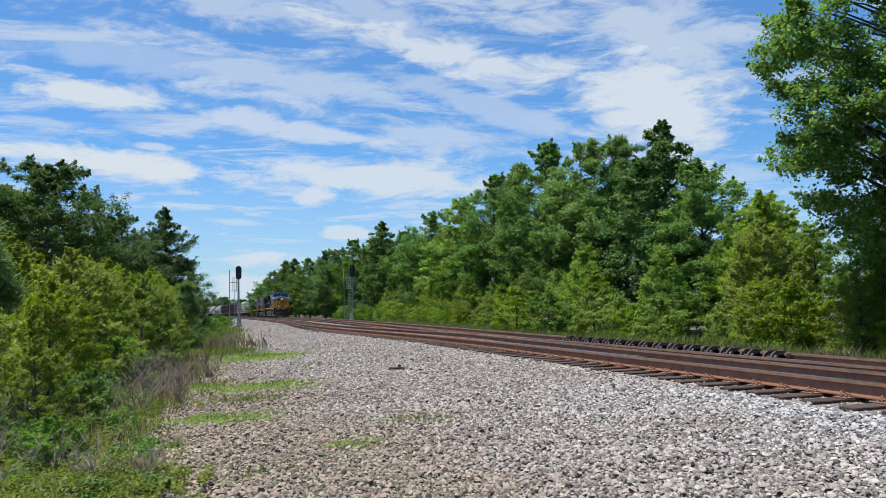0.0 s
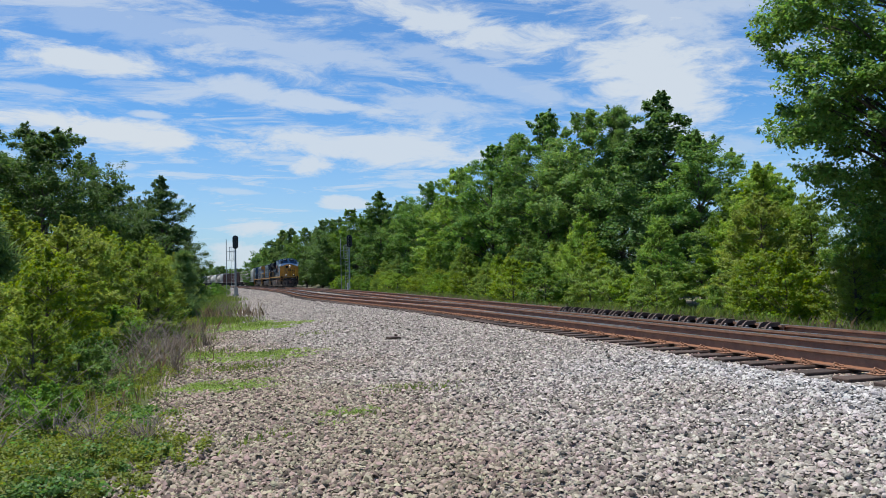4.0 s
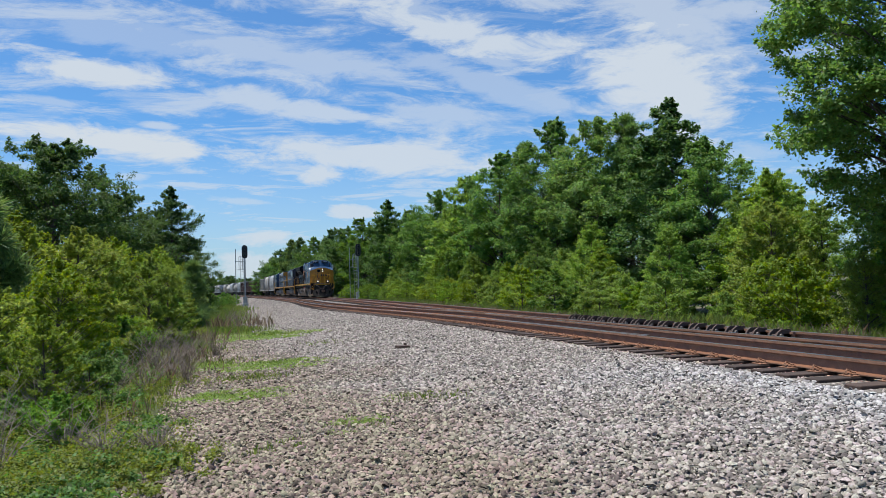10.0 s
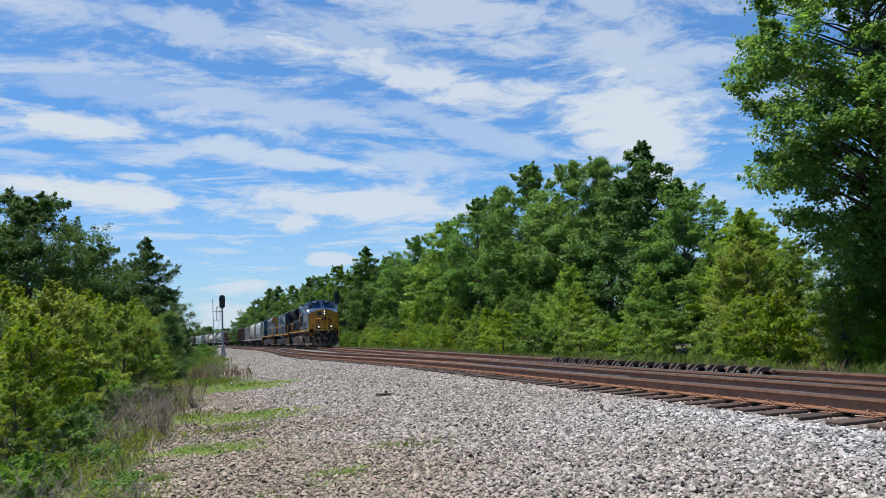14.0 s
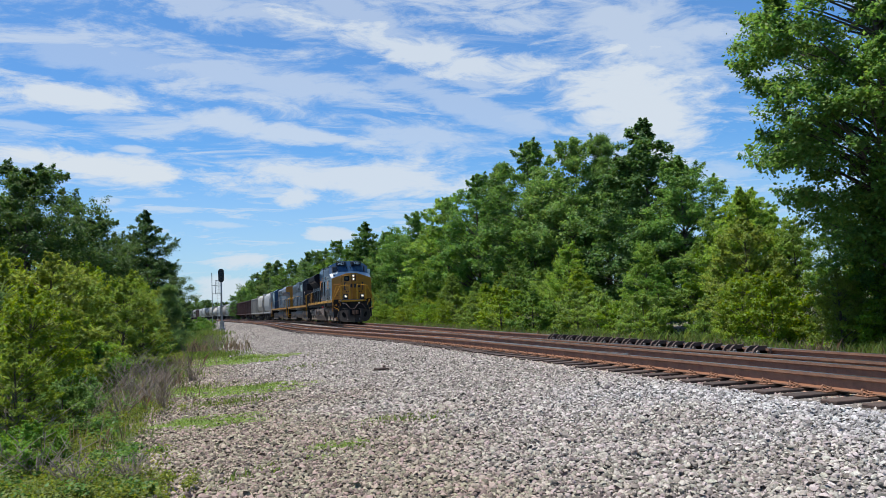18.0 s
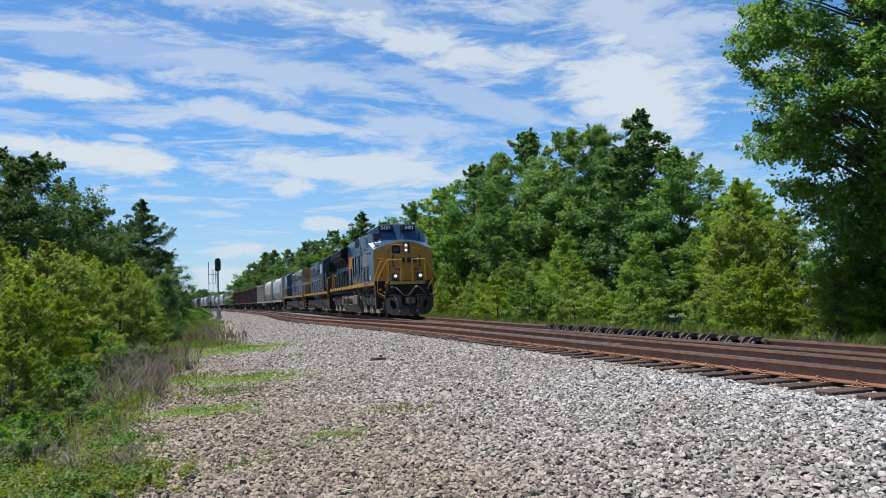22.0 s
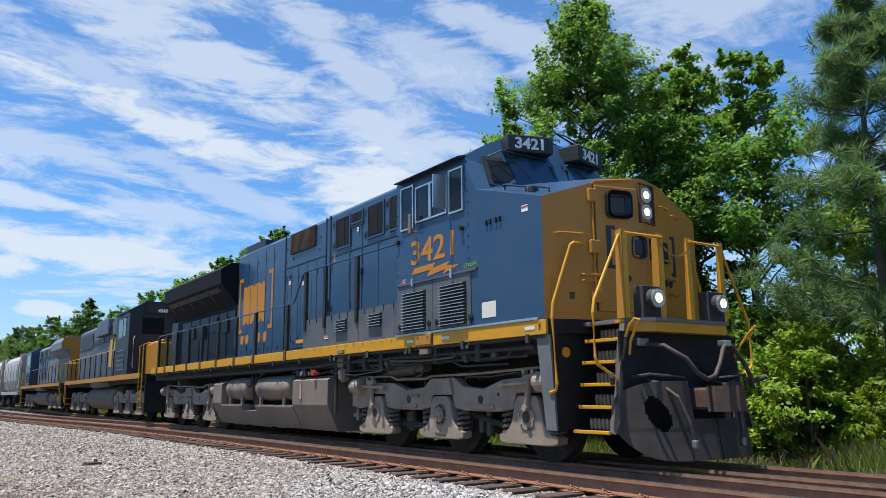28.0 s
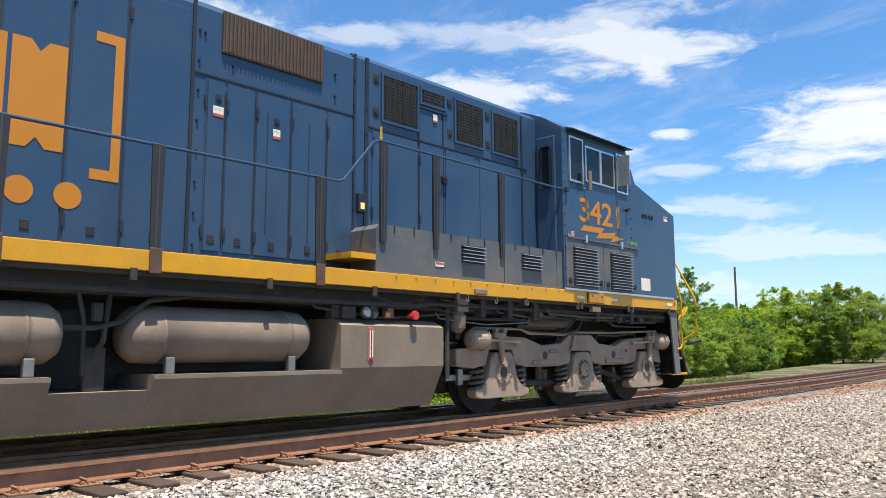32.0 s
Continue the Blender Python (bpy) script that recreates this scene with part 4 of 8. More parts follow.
def build_woods():
    rng = random.Random(8)
    # the wood across the tracks, from near to far: kind, x, y, height
    for kind, x, y, h, *wide in [
            ("oak", 14.9, 13.7, 12.4), ("thin", 16.4, 11.9, 10.6), ("bush", 13.6, 10.2, 2.8), ("slim", 17.2, 12.6, 4.6), ("dark", 16.4, 15.0, 5.0), ("dark", 16.9, 13.2, 4.2), ("slim", 15.6, 14.6, 3.4), ("slim", 16.2, 15.6, 3.4), ("bush", 15.2, 11.4, 3.9), ("bush", 15.8, 9.4, 3.4), ("bush", 14.4, 8.4, 1.6), ("bush", 14.8, 6.0, 2.0), ("bush", 15.0, 3.6, 2.0), ("bush", 14.9, 12.0, 2.2), ("slim", 18.6, 23.5, 5.7), ("slim", 20.2, 24.4, 5.2), ("slim", 19.4, 22.0, 4.4), ("thin", 16.8, 10.6, 10.2), ("tallpine", 15.0, 6.8, 9.4), ("tall2", 17.5, 4.4, 8.9), ("thin", 14.8, 3.9, 8.6), ("slim", 19.0, 9.0, 7.4),
            ("slim", 14.6, 10.2, 3.4), ("slim", 15.0, 8.4, 3.6), ("tall", 18.8, 1.0, 6.4), ("slim", 17.0, -1.6, 4.6), ("pine", 16.2, 1.4, 3.4), ("pine", 16.2, -0.8, 2.8),
("tall2", 21.5, 34.5, 11.2, 1.2), ("tall", 21.0, 30.8, 8.3, 1.1), ("slim", 20.0, 25.2, 5.9, 1.15), ("slim", 19.4, 26.0, 5.3, 1.1),
            ("tallpine", 24.5, 44.4, 12.1, 1), ("tall3", 23.0, 45.6, 12.4, 1), ("tall", 22.5, 51.6, 13.7, 1.05), ("tallpine", 24.2, 62.1, 13.5, 0.9), ("tall", 22.6, 63.7, 13.5, 1),
            ("slim", 21.5, 68.8, 12.4, 1.1), ("tall3", 22.0, 82.1, 12.4, 1), ("tall2", 21.0, 105.9, 14.5, 1.1), ("tall", 22.0, 94.2, 11.8, 1), ("tall", 21.5, 130.1, 14.1, 1.1),
            ("dark", 22.0, 157.3, 14.4, 1), ("tall2", 20.5, 168.6, 14.9, 1.2), ("tall", 19.5, 191.2, 15.1, 1.2), ("tallpine", 18.2, 218.2, 16.2, 1.1), ("tallpine", 17.0, 235.9, 16.8, 1.2),
            ("dark", 15.0, 242.2, 14.5, 1), ("tall", 11.5, 234.2, 11.4, 1.2), ("dark", 8.0, 204.7, 7.6, 1.3)]:
        plant(kind, x, y, h, None, *wide)
    y = 46.0
    while y < 330:
        x = 26 + rng.uniform(-2, 4)
        plant(rng.choice(["tall", "tall2", "tall3", "dark"]), x - max(0, y - 180) * 0.06, y, rng.uniform(8.5, 10.8) + y * 0.018, None, 1.1)
        y += rng.uniform(3.0, 4.6) + y * 0.03
    for i in range(12):
        plant(rng.choice(["dark", "tall3"]), rng.uniform(26, 32), 6 + i * 1.9, rng.uniform(2.6, 3.3))
    # shrubs before the wood
    y = -2.0
    while y < 120:
        x = 14.2 + rng.uniform(-0.6, 1.8) + max(0, y - 40) * 0.03
        plant(rng.choice(["shrub", "shrub", "shrub2", "shrub", "sapling"]), x, y, rng.uniform(1.2, 2.5) + (0.6 if 7 < y < 13 else 0))
        y += rng.uniform(1.1, 2.2) + max(0, y) * 0.012
    y = 17.0
    while y < 95:
        plant(rng.choice(["slim", "thin", "sapling", "slim"]), 17.6 + rng.uniform(-0.8, 1.8) + max(0, y - 40) * 0.03, y, rng.uniform(3.0, 5.2))
        y += rng.uniform(2.2, 3.6) + y * 0.01
    # the overgrown verge on the near side
    for kind, x, y, h in [
            ("dark", -9.4, 46.0, 10.6), ("dark", -12.8, 50.0, 9.8), ("dark", -7.2, 53.0, 8.6), ("tall2", -4.1, 57.0, 9.6), ("tall", -5.6, 58.0, 7.2), ("dark", -3.9, 64.0, 6.6),
            ("dark", -13, 40.0, 7.6), ("sapling", -2.95, 16.4, 2.95), ("sapling", -2.0, 20.0, 2.5), ("sapling", -3.4, 20.5, 3.0), ("sapling", -1.75, 22.5, 2.3),
            ("pine", -3.75, 13.4, 3.0), ("pine", -4.6, 15.6, 3.8), ("sapling", -4.4, 19, 3.3), ("pine", -1.5, 31.0, 2.6), ("sapling", -2.2, 27.0, 2.5),
            ("pine", -3.7, 10.9, 2.5), ("sapling", -2.9, 33.0, 3.6), ("shrub2", -1.9, 24.5, 1.6), ("shrub", -3.2, 14.5, 1.3), ("sapling", -3.6, 25, 3.2),
            ("pine", -1.9, 42.0, 2.6), ("sapling", -2.6, 45.0, 3.4), ("shrub2", -2.7, 12.2, 1.1), ("shrub2", -2.2, 17.0, 1.0), ("shrub", -2.9, 9.4, 0.9), ("sapling", -5.6, 23.0, 4.0),
            ("shrub2", -2.1, 14.0, 0.75), ("shrub", -2.3, 18.6, 1.1), ("shrub2", -2.5, 10.4, 0.8), ("shrub", -2.6, 7.9, 0.7), ("shrub2", -2.2, 8.8, 0.55), ("sapling", -3.9, 28, 3.6),
            ("sapling", -2.3, 11.4, 2.1), ("sapling", -2.0, 9.4, 1.35), ("shrub2", -1.6, 8.1, 0.6), ("shrub2", -1.75, 10.5, 0.8), ("sapling", -2.7, 10.2, 1.8)]:
        plant(kind, x, y, h)
    for x, y, h in [(-1.6, 58, 1.4), (-1.2, 66, 1.2), (-1.0, 74, 1.3), (-0.6, 82, 1.2), (-0.3, 90, 1.3), (-1.2, 97, 1.8), (-0.6, 104, 1.5), (-2.4, 80, 2.0), (-2.6, 64, 2.2), (0.2, 112, 1.4)]:
        plant("shrub2", x, y, h)
    for i in range(16):
        plant(["tall", "dark", "tall2", "tall3"][i % 4], -26 + i * 2.6 + rng.uniform(-1, 1), 420 + (i * 37) % 40, rng.uniform(9, 12), None, 1.3)
    y = 70.0
    while y < 330:
        plant(rng.choice(["tall2", "dark", "tall"]), -8.5 - rng.uniform(0, 3) - max(0, y - 120) * 0.09, y, rng.uniform(6.5, 9.0), None, 1.2)
        y += rng.uniform(4, 6)
    # where the line goes on to the south
    for kind, x, y, h in [("slim", 15.2, -7.4, 5.1), ("bush", 15.6, -8.6, 3.9), ("bush", 15.3, -9.9, 3.9), ("slim", 16.0, -6.4, 3.9), ("thin", 33.0, -69, 9.4), ("bush", 24.0, -68, 6.8), ("bush", 20.2, -70, 6.6), ("bush", 28.5, -66, 5.2), ("tall", 20.5, -68, 6.0), ("bush", 24.5, -58, 4.6), ("bush", 19.0, -74, 6.0), ("bush", 26.5, -64, 5.0), ("dark", 17.0, -84, 5.6)]:
        plant(kind, x, y, h)
    for i in range(62):
        y = -3 - i * 1.5
        x = 15.0 + rng.uniform(-0.6, 1.4) + (float(main_x(y)) - 8.3) * 1.0 + i * 0.10
        plant(rng.choice(["bush", "shrub", "bush", "slim", "shrub2"]), x, y, rng.uniform(1.9, 3.0) + i * 0.026)
        if i % 2:
            plant(rng.choice(["bush", "pine", "thin", "tall", "slim"]), x + rng.uniform(2.5, 6), y, rng.uniform(3.0, 4.8) + i * 0.034)
    for i in range(26):
        a = radians(148 + i * 1.6)
        d = rng.uniform(95, 150)
        plant(rng.choice(["tall3", "dark", "bush"]), math.sin(a) * d + 4, math.cos(a) * d, rng.uniform(5.0, 6.5))


build_woods()


# ------------------------------------------------------------------ paints of the train
NAVY = material("navy_paint", (0.022, 0.060, 0.126), 0.30, 0, 0.30, 1.4, (0.046, 0.076, 0.116), 30, 0.06, spec=0.45)
NAVY_DIRT = material("dusty_navy_paint", (0.062, 0.080, 0.100), 0.55, 0, 0.35, 2.2, (0.15, 0.130, 0.108), 30, 0.08)
NAVY_DARK = material("black_navy_paint", (0.010, 0.015, 0.028), 0.45, 0, 0.25, 2.0, (0.03, 0.032, 0.035), 30, 0.06)
GOLD = material("gold_paint", (0.43, 0.19, 0.016), 0.45, 0, 0.2, 2.0, (0.40, 0.18, 0.02), 25, 0.06)
YELLOW = material("safety_yellow_paint", (0.62, 0.295, 0.004), 0.4, 0, 0.22, 3.0, (0.42, 0.21, 0.03), 30, 0.05)
DECAL = material("orange_decal", (0.50, 0.185, 0.010), 0.5, 0, 0.14, 4.0, (0.43, 0.16, 0.02), 30, 0.03)
GRIME = material("dusty_truck_steel", (0.345, 0.258, 0.188), 0.9, 0.0, 0.36, 3.0, (0.19, 0.142, 0.106), 45, 0.25)
GRIME_DARK = material("sooty_underframe", (0.035, 0.032, 0.03), 0.85, 0.1, 0.35, 5.0, (0.07, 0.06, 0.05), 45, 0.2)
TANKGREY = material("dusty_tank_paint", (0.215, 0.165, 0.125), 0.75, 0.0, 0.34, 1.8, (0.125, 0.097, 0.075), 40, 0.12)
BLACK = material("black_paint", (0.015, 0.015, 0.016), 0.5, 0, 0.25, 6.0, (0.04, 0.038, 0.035), 40, 0.08)
SOOT = material("sooty_black_paint", (0.007, 0.008, 0.012), 0.75, 0, 0.3, 2.0, (0.014, 0.013, 0.013), 30, 0.06, spec=0.2)
PLOW = material("worn_black_steel", (0.013, 0.012, 0.012), 0.7, 0.0, 0.35, 3.0, (0.035, 0.03, 0.026), 40, 0.15, spec=0.2)
PLOW_WING = material("scuffed_plough_steel", (0.040, 0.034, 0.030), 0.7, 0.0, 0.4, 2.2, (0.085, 0.068, 0.054), 30, 0.1, spec=0.2)
WHITE = material("white_paint", (0.78, 0.78, 0.76), 0.6, 0, 0.1, 8, (0.65, 0.64, 0.6), 40, 0.02)
CREAM = material("cream_paper", (0.70, 0.66, 0.55), 0.7, 0, 0.1, 8, (0.6, 0.55, 0.45), 40, 0.02)
STICKER_RED = material("faded_red_print", (0.48, 0.085, 0.09), 0.6, 0, 0.15, 8, (0.4, 0.09, 0.09), 40, 0.02)
RED = material("red_paint", (0.55, 0.03, 0.03), 0.45, 0, 0.15, 8, (0.4, 0.03, 0.03), 40, 0.02)
ALU = material("bare_aluminium", (0.62, 0.63, 0.64), 0.35, 0.9, 0.12, 10, (0.5, 0.5, 0.5), 60, 0.03)
STEEL = material("bare_steel", (0.30, 0.28, 0.27), 0.45, 0.8, 0.2, 10, (0.16, 0.13, 0.11), 60, 0.06)
GREEN_INK = material("green_lettering", (0.16, 0.36, 0.03), 0.6, 0, 0.1, 8)
RUBBER = material("rubber_hose", (0.045, 0.03, 0.028), 0.7, 0, 0.25, 8, (0.09, 0.05, 0.045), 50, 0.1)
HOPPER_GREY = material("pale_hopper_paint", (0.36, 0.355, 0.335), 0.55, 0, 0.25, 0.9, (0.30, 0.27, 0.24), 20, 0.06, "object")
HOPPER_TAN = material("faded_hopper_paint", (0.36, 0.33, 0.28), 0.6, 0, 0.25, 0.9, (0.24, 0.20, 0.16), 20, 0.06, "object")
OXIDE = material("oxide_red_paint", (0.085, 0.032, 0.024), 0.65, 0, 0.3, 1.1, (0.05, 0.028, 0.024), 20, 0.08, "object")

BLUEGREY = material("faded_blue_grey_paint", (0.085, 0.105, 0.135), 0.5, 0, 0.32, 1.2, (0.045, 0.055, 0.07), 20, 0.05)
PALEGREY = material("faded_grey_paint", (0.17, 0.185, 0.205), 0.5, 0, 0.32, 1.2, (0.09, 0.095, 0.105), 20, 0.05)
STRAW = material("straw_yellow_decal", (0.50, 0.31, 0.05), 0.55, 0, 0.2, 3.0, (0.36, 0.23, 0.06), 30, 0.03)


def glass_material():
    m = bpy.data.materials.new("tinted_glass")
    m.use_nodes = True
    b = m.node_tree.nodes["Principled BSDF"]
    b.inputs["Base Color"].default_value = (0.012, 0.015, 0.018, 1)
    b.inputs["Roughness"].default_value, b.inputs["Specular IOR Level"].default_value = 0.04, 0.35
    return m


def glow_material(name, colour, power):
    m = bpy.data.materials.new(name)
    m.use_nodes = True
    b = m.node_tree.nodes["Principled BSDF"]
    b.inputs["Base Color"].default_value = (0.25, 0.18, 0.1, 1)
    b.inputs["Emission Color"].default_value, b.inputs["Emission Strength"].default_value = (*colour, 1), power
    return m


REFLECTOR = material("lamp_reflector", (0.55, 0.45, 0.33), 0.25, 0.7, 0.15, 20, (0.3, 0.24, 0.17), 60, 0.05)
# dust on the push rods; on the step grips it paints their sunlit pattern
DUST_AND_LIT = material("pale_dust_and_lit_grip", (0.46, 0.33, 0.235), 0.92, 0.0, 0.3, 4.0, (0.30, 0.215, 0.155), 40, 0.15, spec=0.25)
SPRING = material("dusty_spring_steel", (0.11, 0.085, 0.065), 0.8, 0.0, 0.3, 6, (0.06, 0.048, 0.04), 45, 0.2)
POSTBLUE = material("dusty_grey_paint", (0.15, 0.15, 0.15), 0.6, 0, 0.3, 3, (0.09, 0.085, 0.08), 40, 0.1)
POSTGREY = material("dusty_post_paint", (0.030, 0.036, 0.046), 0.6, 0, 0.3, 5, (0.055, 0.050, 0.046), 40, 0.1)
RUST_DARK = material("dark_rusted_iron", (0.11, 0.06, 0.04), 0.85, 0.05, 0.35, 8, (0.05, 0.035, 0.03), 80, 0.4)
# paler than the cab paint: sun caught on the slats, put into the colour
SLAT = material("brightened_louvre_blue", (0.15, 0.175, 0.205), 0.45, 0, 0.25, 3, (0.09, 0.10, 0.115), 30, 0.05)
GLASS = glass_material()
LAMP = glow_material("lit_headlamp", (1.0, 0.76, 0.50), 1.9)
AMBER = glow_material("amber_lamp", (1.0, 0.62, 0.2), 0.6)


def text_mesh(name, body, size, mat, parent, m, depth=0.004, label="", align="LEFT", wide=1.0, bold=0.0):
    cu = bpy.data.curves.new(name, "FONT")
    cu.body, cu.size, cu.extrude, cu.align_x, cu.offset = body, size, depth, align, bold
    tmp = bpy.data.objects.new(name, cu)
    scene.collection.objects.link(tmp)
    me = bpy.data.meshes.new_from_object(tmp.evaluated_get(bpy.context.evaluated_depsgraph_get()))
    bpy.data.objects.remove(tmp)
    bpy.data.curves.remove(cu)
    ob = link(name, me, mat, parent, label)
    ob.matrix_basis = m @ Matrix.Diagonal((wide, 1, 1, 1))
    return ob


SIDE = Matrix(((0, 0, -1, 0), (-1, 0, 0, 0), (0, 1, 0, 0), (0, 0, 0, 1)))     # flat lettering onto the near flank (x-, read from outside)
FRONT = Matrix(((1, 0, 0, 0), (0, 0, -1, 0), (0, 1, 0, 0), (0, 0, 0, 1)))     # and onto the front (y-)


def on_side(x, y, z):
    return Matrix.Translation((x, y, z)) @ SIDE


def on_front(x, y, z):
    return Matrix.Translation((x, y, z)) @ FRONT


def flat(poly_yz, x, thick=0.004):
    bm = B()
    prism(bm, poly_yz, x - thick, x, "x")
    return bm


# ------------------------------------------------------------------ trucks
def coil(bm, x, y, z0, z1, r, turns, wire):
    n = turns * 8
    pipe(bm, [(x + r * math.cos(k * math.pi / 4), y + r * math.sin(k * math.pi / 4), z0 + (z1 - z0) * k / n) for k in range(n + 1)], wire, 5)


wheels = []


def wheelset(parent, y, r=0.545):
    """Two flanged wheels on an axle; its origin is the axle's middle, so that it can roll."""
    bm = B()
    for s in (-1, 1):
        tube(bm, (s * 0.69, 0, 0), (s * 0.82, 0, 0), r, 36)
        tube(bm, (s * 0.66, 0, 0), (s * 0.69, 0, 0), r + 0.028, 36)
        tube(bm, (s * 0.82, 0, 0), (s * 0.835, 0, 0), r * 0.82, 28, r * 0.78)
        tube(bm, (s * 0.82, 0, 0), (s * 0.90, 0, 0), 0.17, 16)
        for k in range(3):
            a = k * 2.094
            tube(bm, (s * 0.835, math.cos(a) * 0.3, math.sin(a) * 0.3), (s * 0.842, math.cos(a) * 0.3, math.sin(a) * 0.3), 0.035, 8)
    tube(bm, (-0.7, 0, 0), (0.7, 0, 0), 0.09, 12)
    ob = part("wheelset", bm, GRIME_DARK, parent, "sooty steel wheelset")
    ob.location = (0, y, r)
    wheels.append((ob, y, r))
    return ob


def six_wheel_truck(parent, y0, flip, fine=True):
    """A three-axle locomotive truck. flip: 1 leads at -y."""
    tr = new("truck")
    tr.parent = parent
    tr["label"] = "dust-coated three-axle truck"
    tr.location = (0, y0, 0)
    tr.empty_display_size = 0.2
    ax = [-2.07, 0.0, 2.07]
    for s in (-1, 1):
        def P(y, z):
            return (y * flip, z)
        bm = B()
        top = [P(3.03, 0.93), P(2.55, 0.96), P(2.3, 1.12), P(1.5, 1.1), P(1.05, 0.98), P(0.55, 1.02), P(0.32, 1.16), P(-0.32, 1.16), P(-0.55, 1.02),
               P(-1.05, 0.98), P(-1.5, 1.1), P(-2.2, 1.14), P(-2.62, 1.02), P(-2.66, 0.78)]
        bot = []
        for a in (-2.07, 0.0, 2.07):
            bot += [P(a - 0.62, 0.66), P(a - 0.34, 0.70), P(a - 0.26, 0.92), P(a + 0.26, 0.92), P(a + 0.34, 0.70), P(a + 0.62, 0.66)]
        bot += [P(3.03, 0.70)]
        prism(bm, top + bot, s * 1.04, s * 1.20, "x")
        bmesh.ops.bevel(bm, geom=bm.edges[:], offset=0.012, segments=1, affect="EDGES")
        for a in (-1.03, 1.03):                  # swollen middles of the frame
            box(bm, s * 1.19, s * 1.225, a - 0.30, a + 0.30, 0.69, 0.76, 0.015)
        prism(bm, [(-0.34, 0.90), (-0.26, 1.14), (0.26, 1.14), (0.34, 0.90)], s * 1.19, s * 1.25, "x")
        part("side_frame", bm, GRIME, tr, "cast side frame coated in brown dust")
        for a in (-1.0, 1.0):
            part("frame_hole", tube(B(), (s * 1.165, a, 0.83), (s * 1.206, a, 0.83), 0.062, 16), BLACK, tr)
        bm = B()
        tube(bm, (s * 1.165, 1.42 * -flip, 0.90), (s * 1.206, 1.42 * -flip, 0.90), 0.028, 10)
        part("frame_hole", bm, BLACK, tr)
        part("link_bar", box(B(), s * 1.19, s * 1.23, 0.66, 0.90, 0.86, 0.92, 0.012), TANKGREY, tr, "pale link bar")
        for i, a in enumerate(ax):
            bm = B()
            half = [(0.60, 0.27), (0.61, 0.36), (0.50, 0.385), (0.40, 0.44), (0.33, 0.54), (0.29, 0.68), (0.26, 0.80), (0.18, 0.88)]
            prism(bm, [(a - y, z) for y, z in half] + [(a + y, z) for y, z in half[::-1]] + [(a + 0.45, 0.24), (a - 0.45, 0.24)], s * 1.07, s * 1.235, "x")
            bmesh.ops.bevel(bm, geom=bm.edges[:], offset=0.012, segments=2, affect="EDGES")
            tube(bm, (s * 1.2, a, 0.60), (s * 1.248, a, 0.60), 0.18, 24, 0.165)
            for k in range(6):
                q = k * math.pi / 3 + 0.3
                tube(bm, (s * 1.235, a + 0.145 * math.cos(q), 0.60 + 0.145 * math.sin(q)), (s * 1.262, a + 0.145 * math.cos(q), 0.60 + 0.145 * math.sin(q)), 0.016, 6)
            part("journal_box", bm, GRIME, tr, "cast journal box")
            bm = B()
            if i == 1:
                tube(bm, (s * 1.24, a, 0.60), (s * 1.256, a, 0.60), 0.155, 20)
                part("bearing_ring", bm, BLACK, tr)
                bm = B()
                tube(bm, (s * 1.24, a, 0.60), (s * 1.272, a, 0.60), 0.115, 18)
                for k in range(3):
                    tube(bm, (s * 1.26, a + 0.055 * math.cos(k * 2.094 + 1.57), 0.60 + 0.055 * math.sin(k * 2.094 + 1.57)),
                         (s * 1.285, a + 0.055 * math.cos(k * 2.094 + 1.57), 0.60 + 0.055 * math.sin(k * 2.094 + 1.57)), 0.022, 8)
                part("bearing_cap", bm, GRIME, tr)
            else:
                tube(bm, (s * 1.24, a, 0.60), (s * 1.256, a, 0.60), 0.075, 14)
                part("bearing_hole", bm, BLACK, tr)
            if fine and s < 0:
                for d in (-0.48, 0.48):
                    bm = B()
                    coil(bm, s * 1.12, a + d, 0.36, 0.66, 0.10, 4, 0.026)
                    part("coil_spring", bm, SPRING, tr, "thick coil spring")
        if fine:
            for a, d in ((-2.32, -0.36), (2.5, 0.36)):
                y0, y1 = sorted((a * flip, (a + d) * flip))
                bm = turned([(y0, 0.0), (y0, 0.115), (y0 + 0.03, 0.14), (y0 + 0.05, 0.155), (y0 + 0.07, 0.155), (y0 + 0.07, 0.14), (y1 - 0.06, 0.135), (y1 - 0.02, 0.11), (y1, 0.06), (y1, 0.0)], s * 1.27, 1.06, 20)
                part("brake_cylinder", bm, GRIME, tr, "dusty brake cylinder", False)
                bm = B()
                tube(bm, (s * 1.27, a * flip, 1.06), (s * 1.27, (a - d * 1.9) * flip, 1.03), 0.020, 8)
                box(bm, s * 1.25, s * 1.29, min((a - d * 1.9) * flip, (a - d * 2.2) * flip), max((a - d * 1.9) * flip, (a - d * 2.2) * flip), 1.00, 1.06, 0.01)
                part("push_rod", bm, DUST_AND_LIT, tr)
            for a in (-2.07, 2.07):
                bm = B()
                d = 0.12 if a > 0 else -0.12
                tube(bm, (s * 1.27, (a + d) * flip, 1.12), (s * 1.27, (a + d * 0.3) * flip, 0.72), 0.05, 10, 0.04)
                box(bm, s * 1.22, s * 1.30, (a + d) * flip - 0.13, (a + d) * flip + 0.13, 1.08, 1.16, 0.015)
                tube(bm, (s * 1.23, (a + d * 0.3) * flip, 0.72), (s * 1.32, (a + d * 0.3) * flip, 0.72), 0.045, 8)
                for q in (-0.09, 0.09):
                    box(bm, s * 1.24, s * 1.31, (a + d) * flip + q - 0.03, (a + d) * flip + q + 0.03, 1.16, 1.22, 0.008)
                part("damper", bm, GRIME, tr, "slanting damper")
            bm = B()
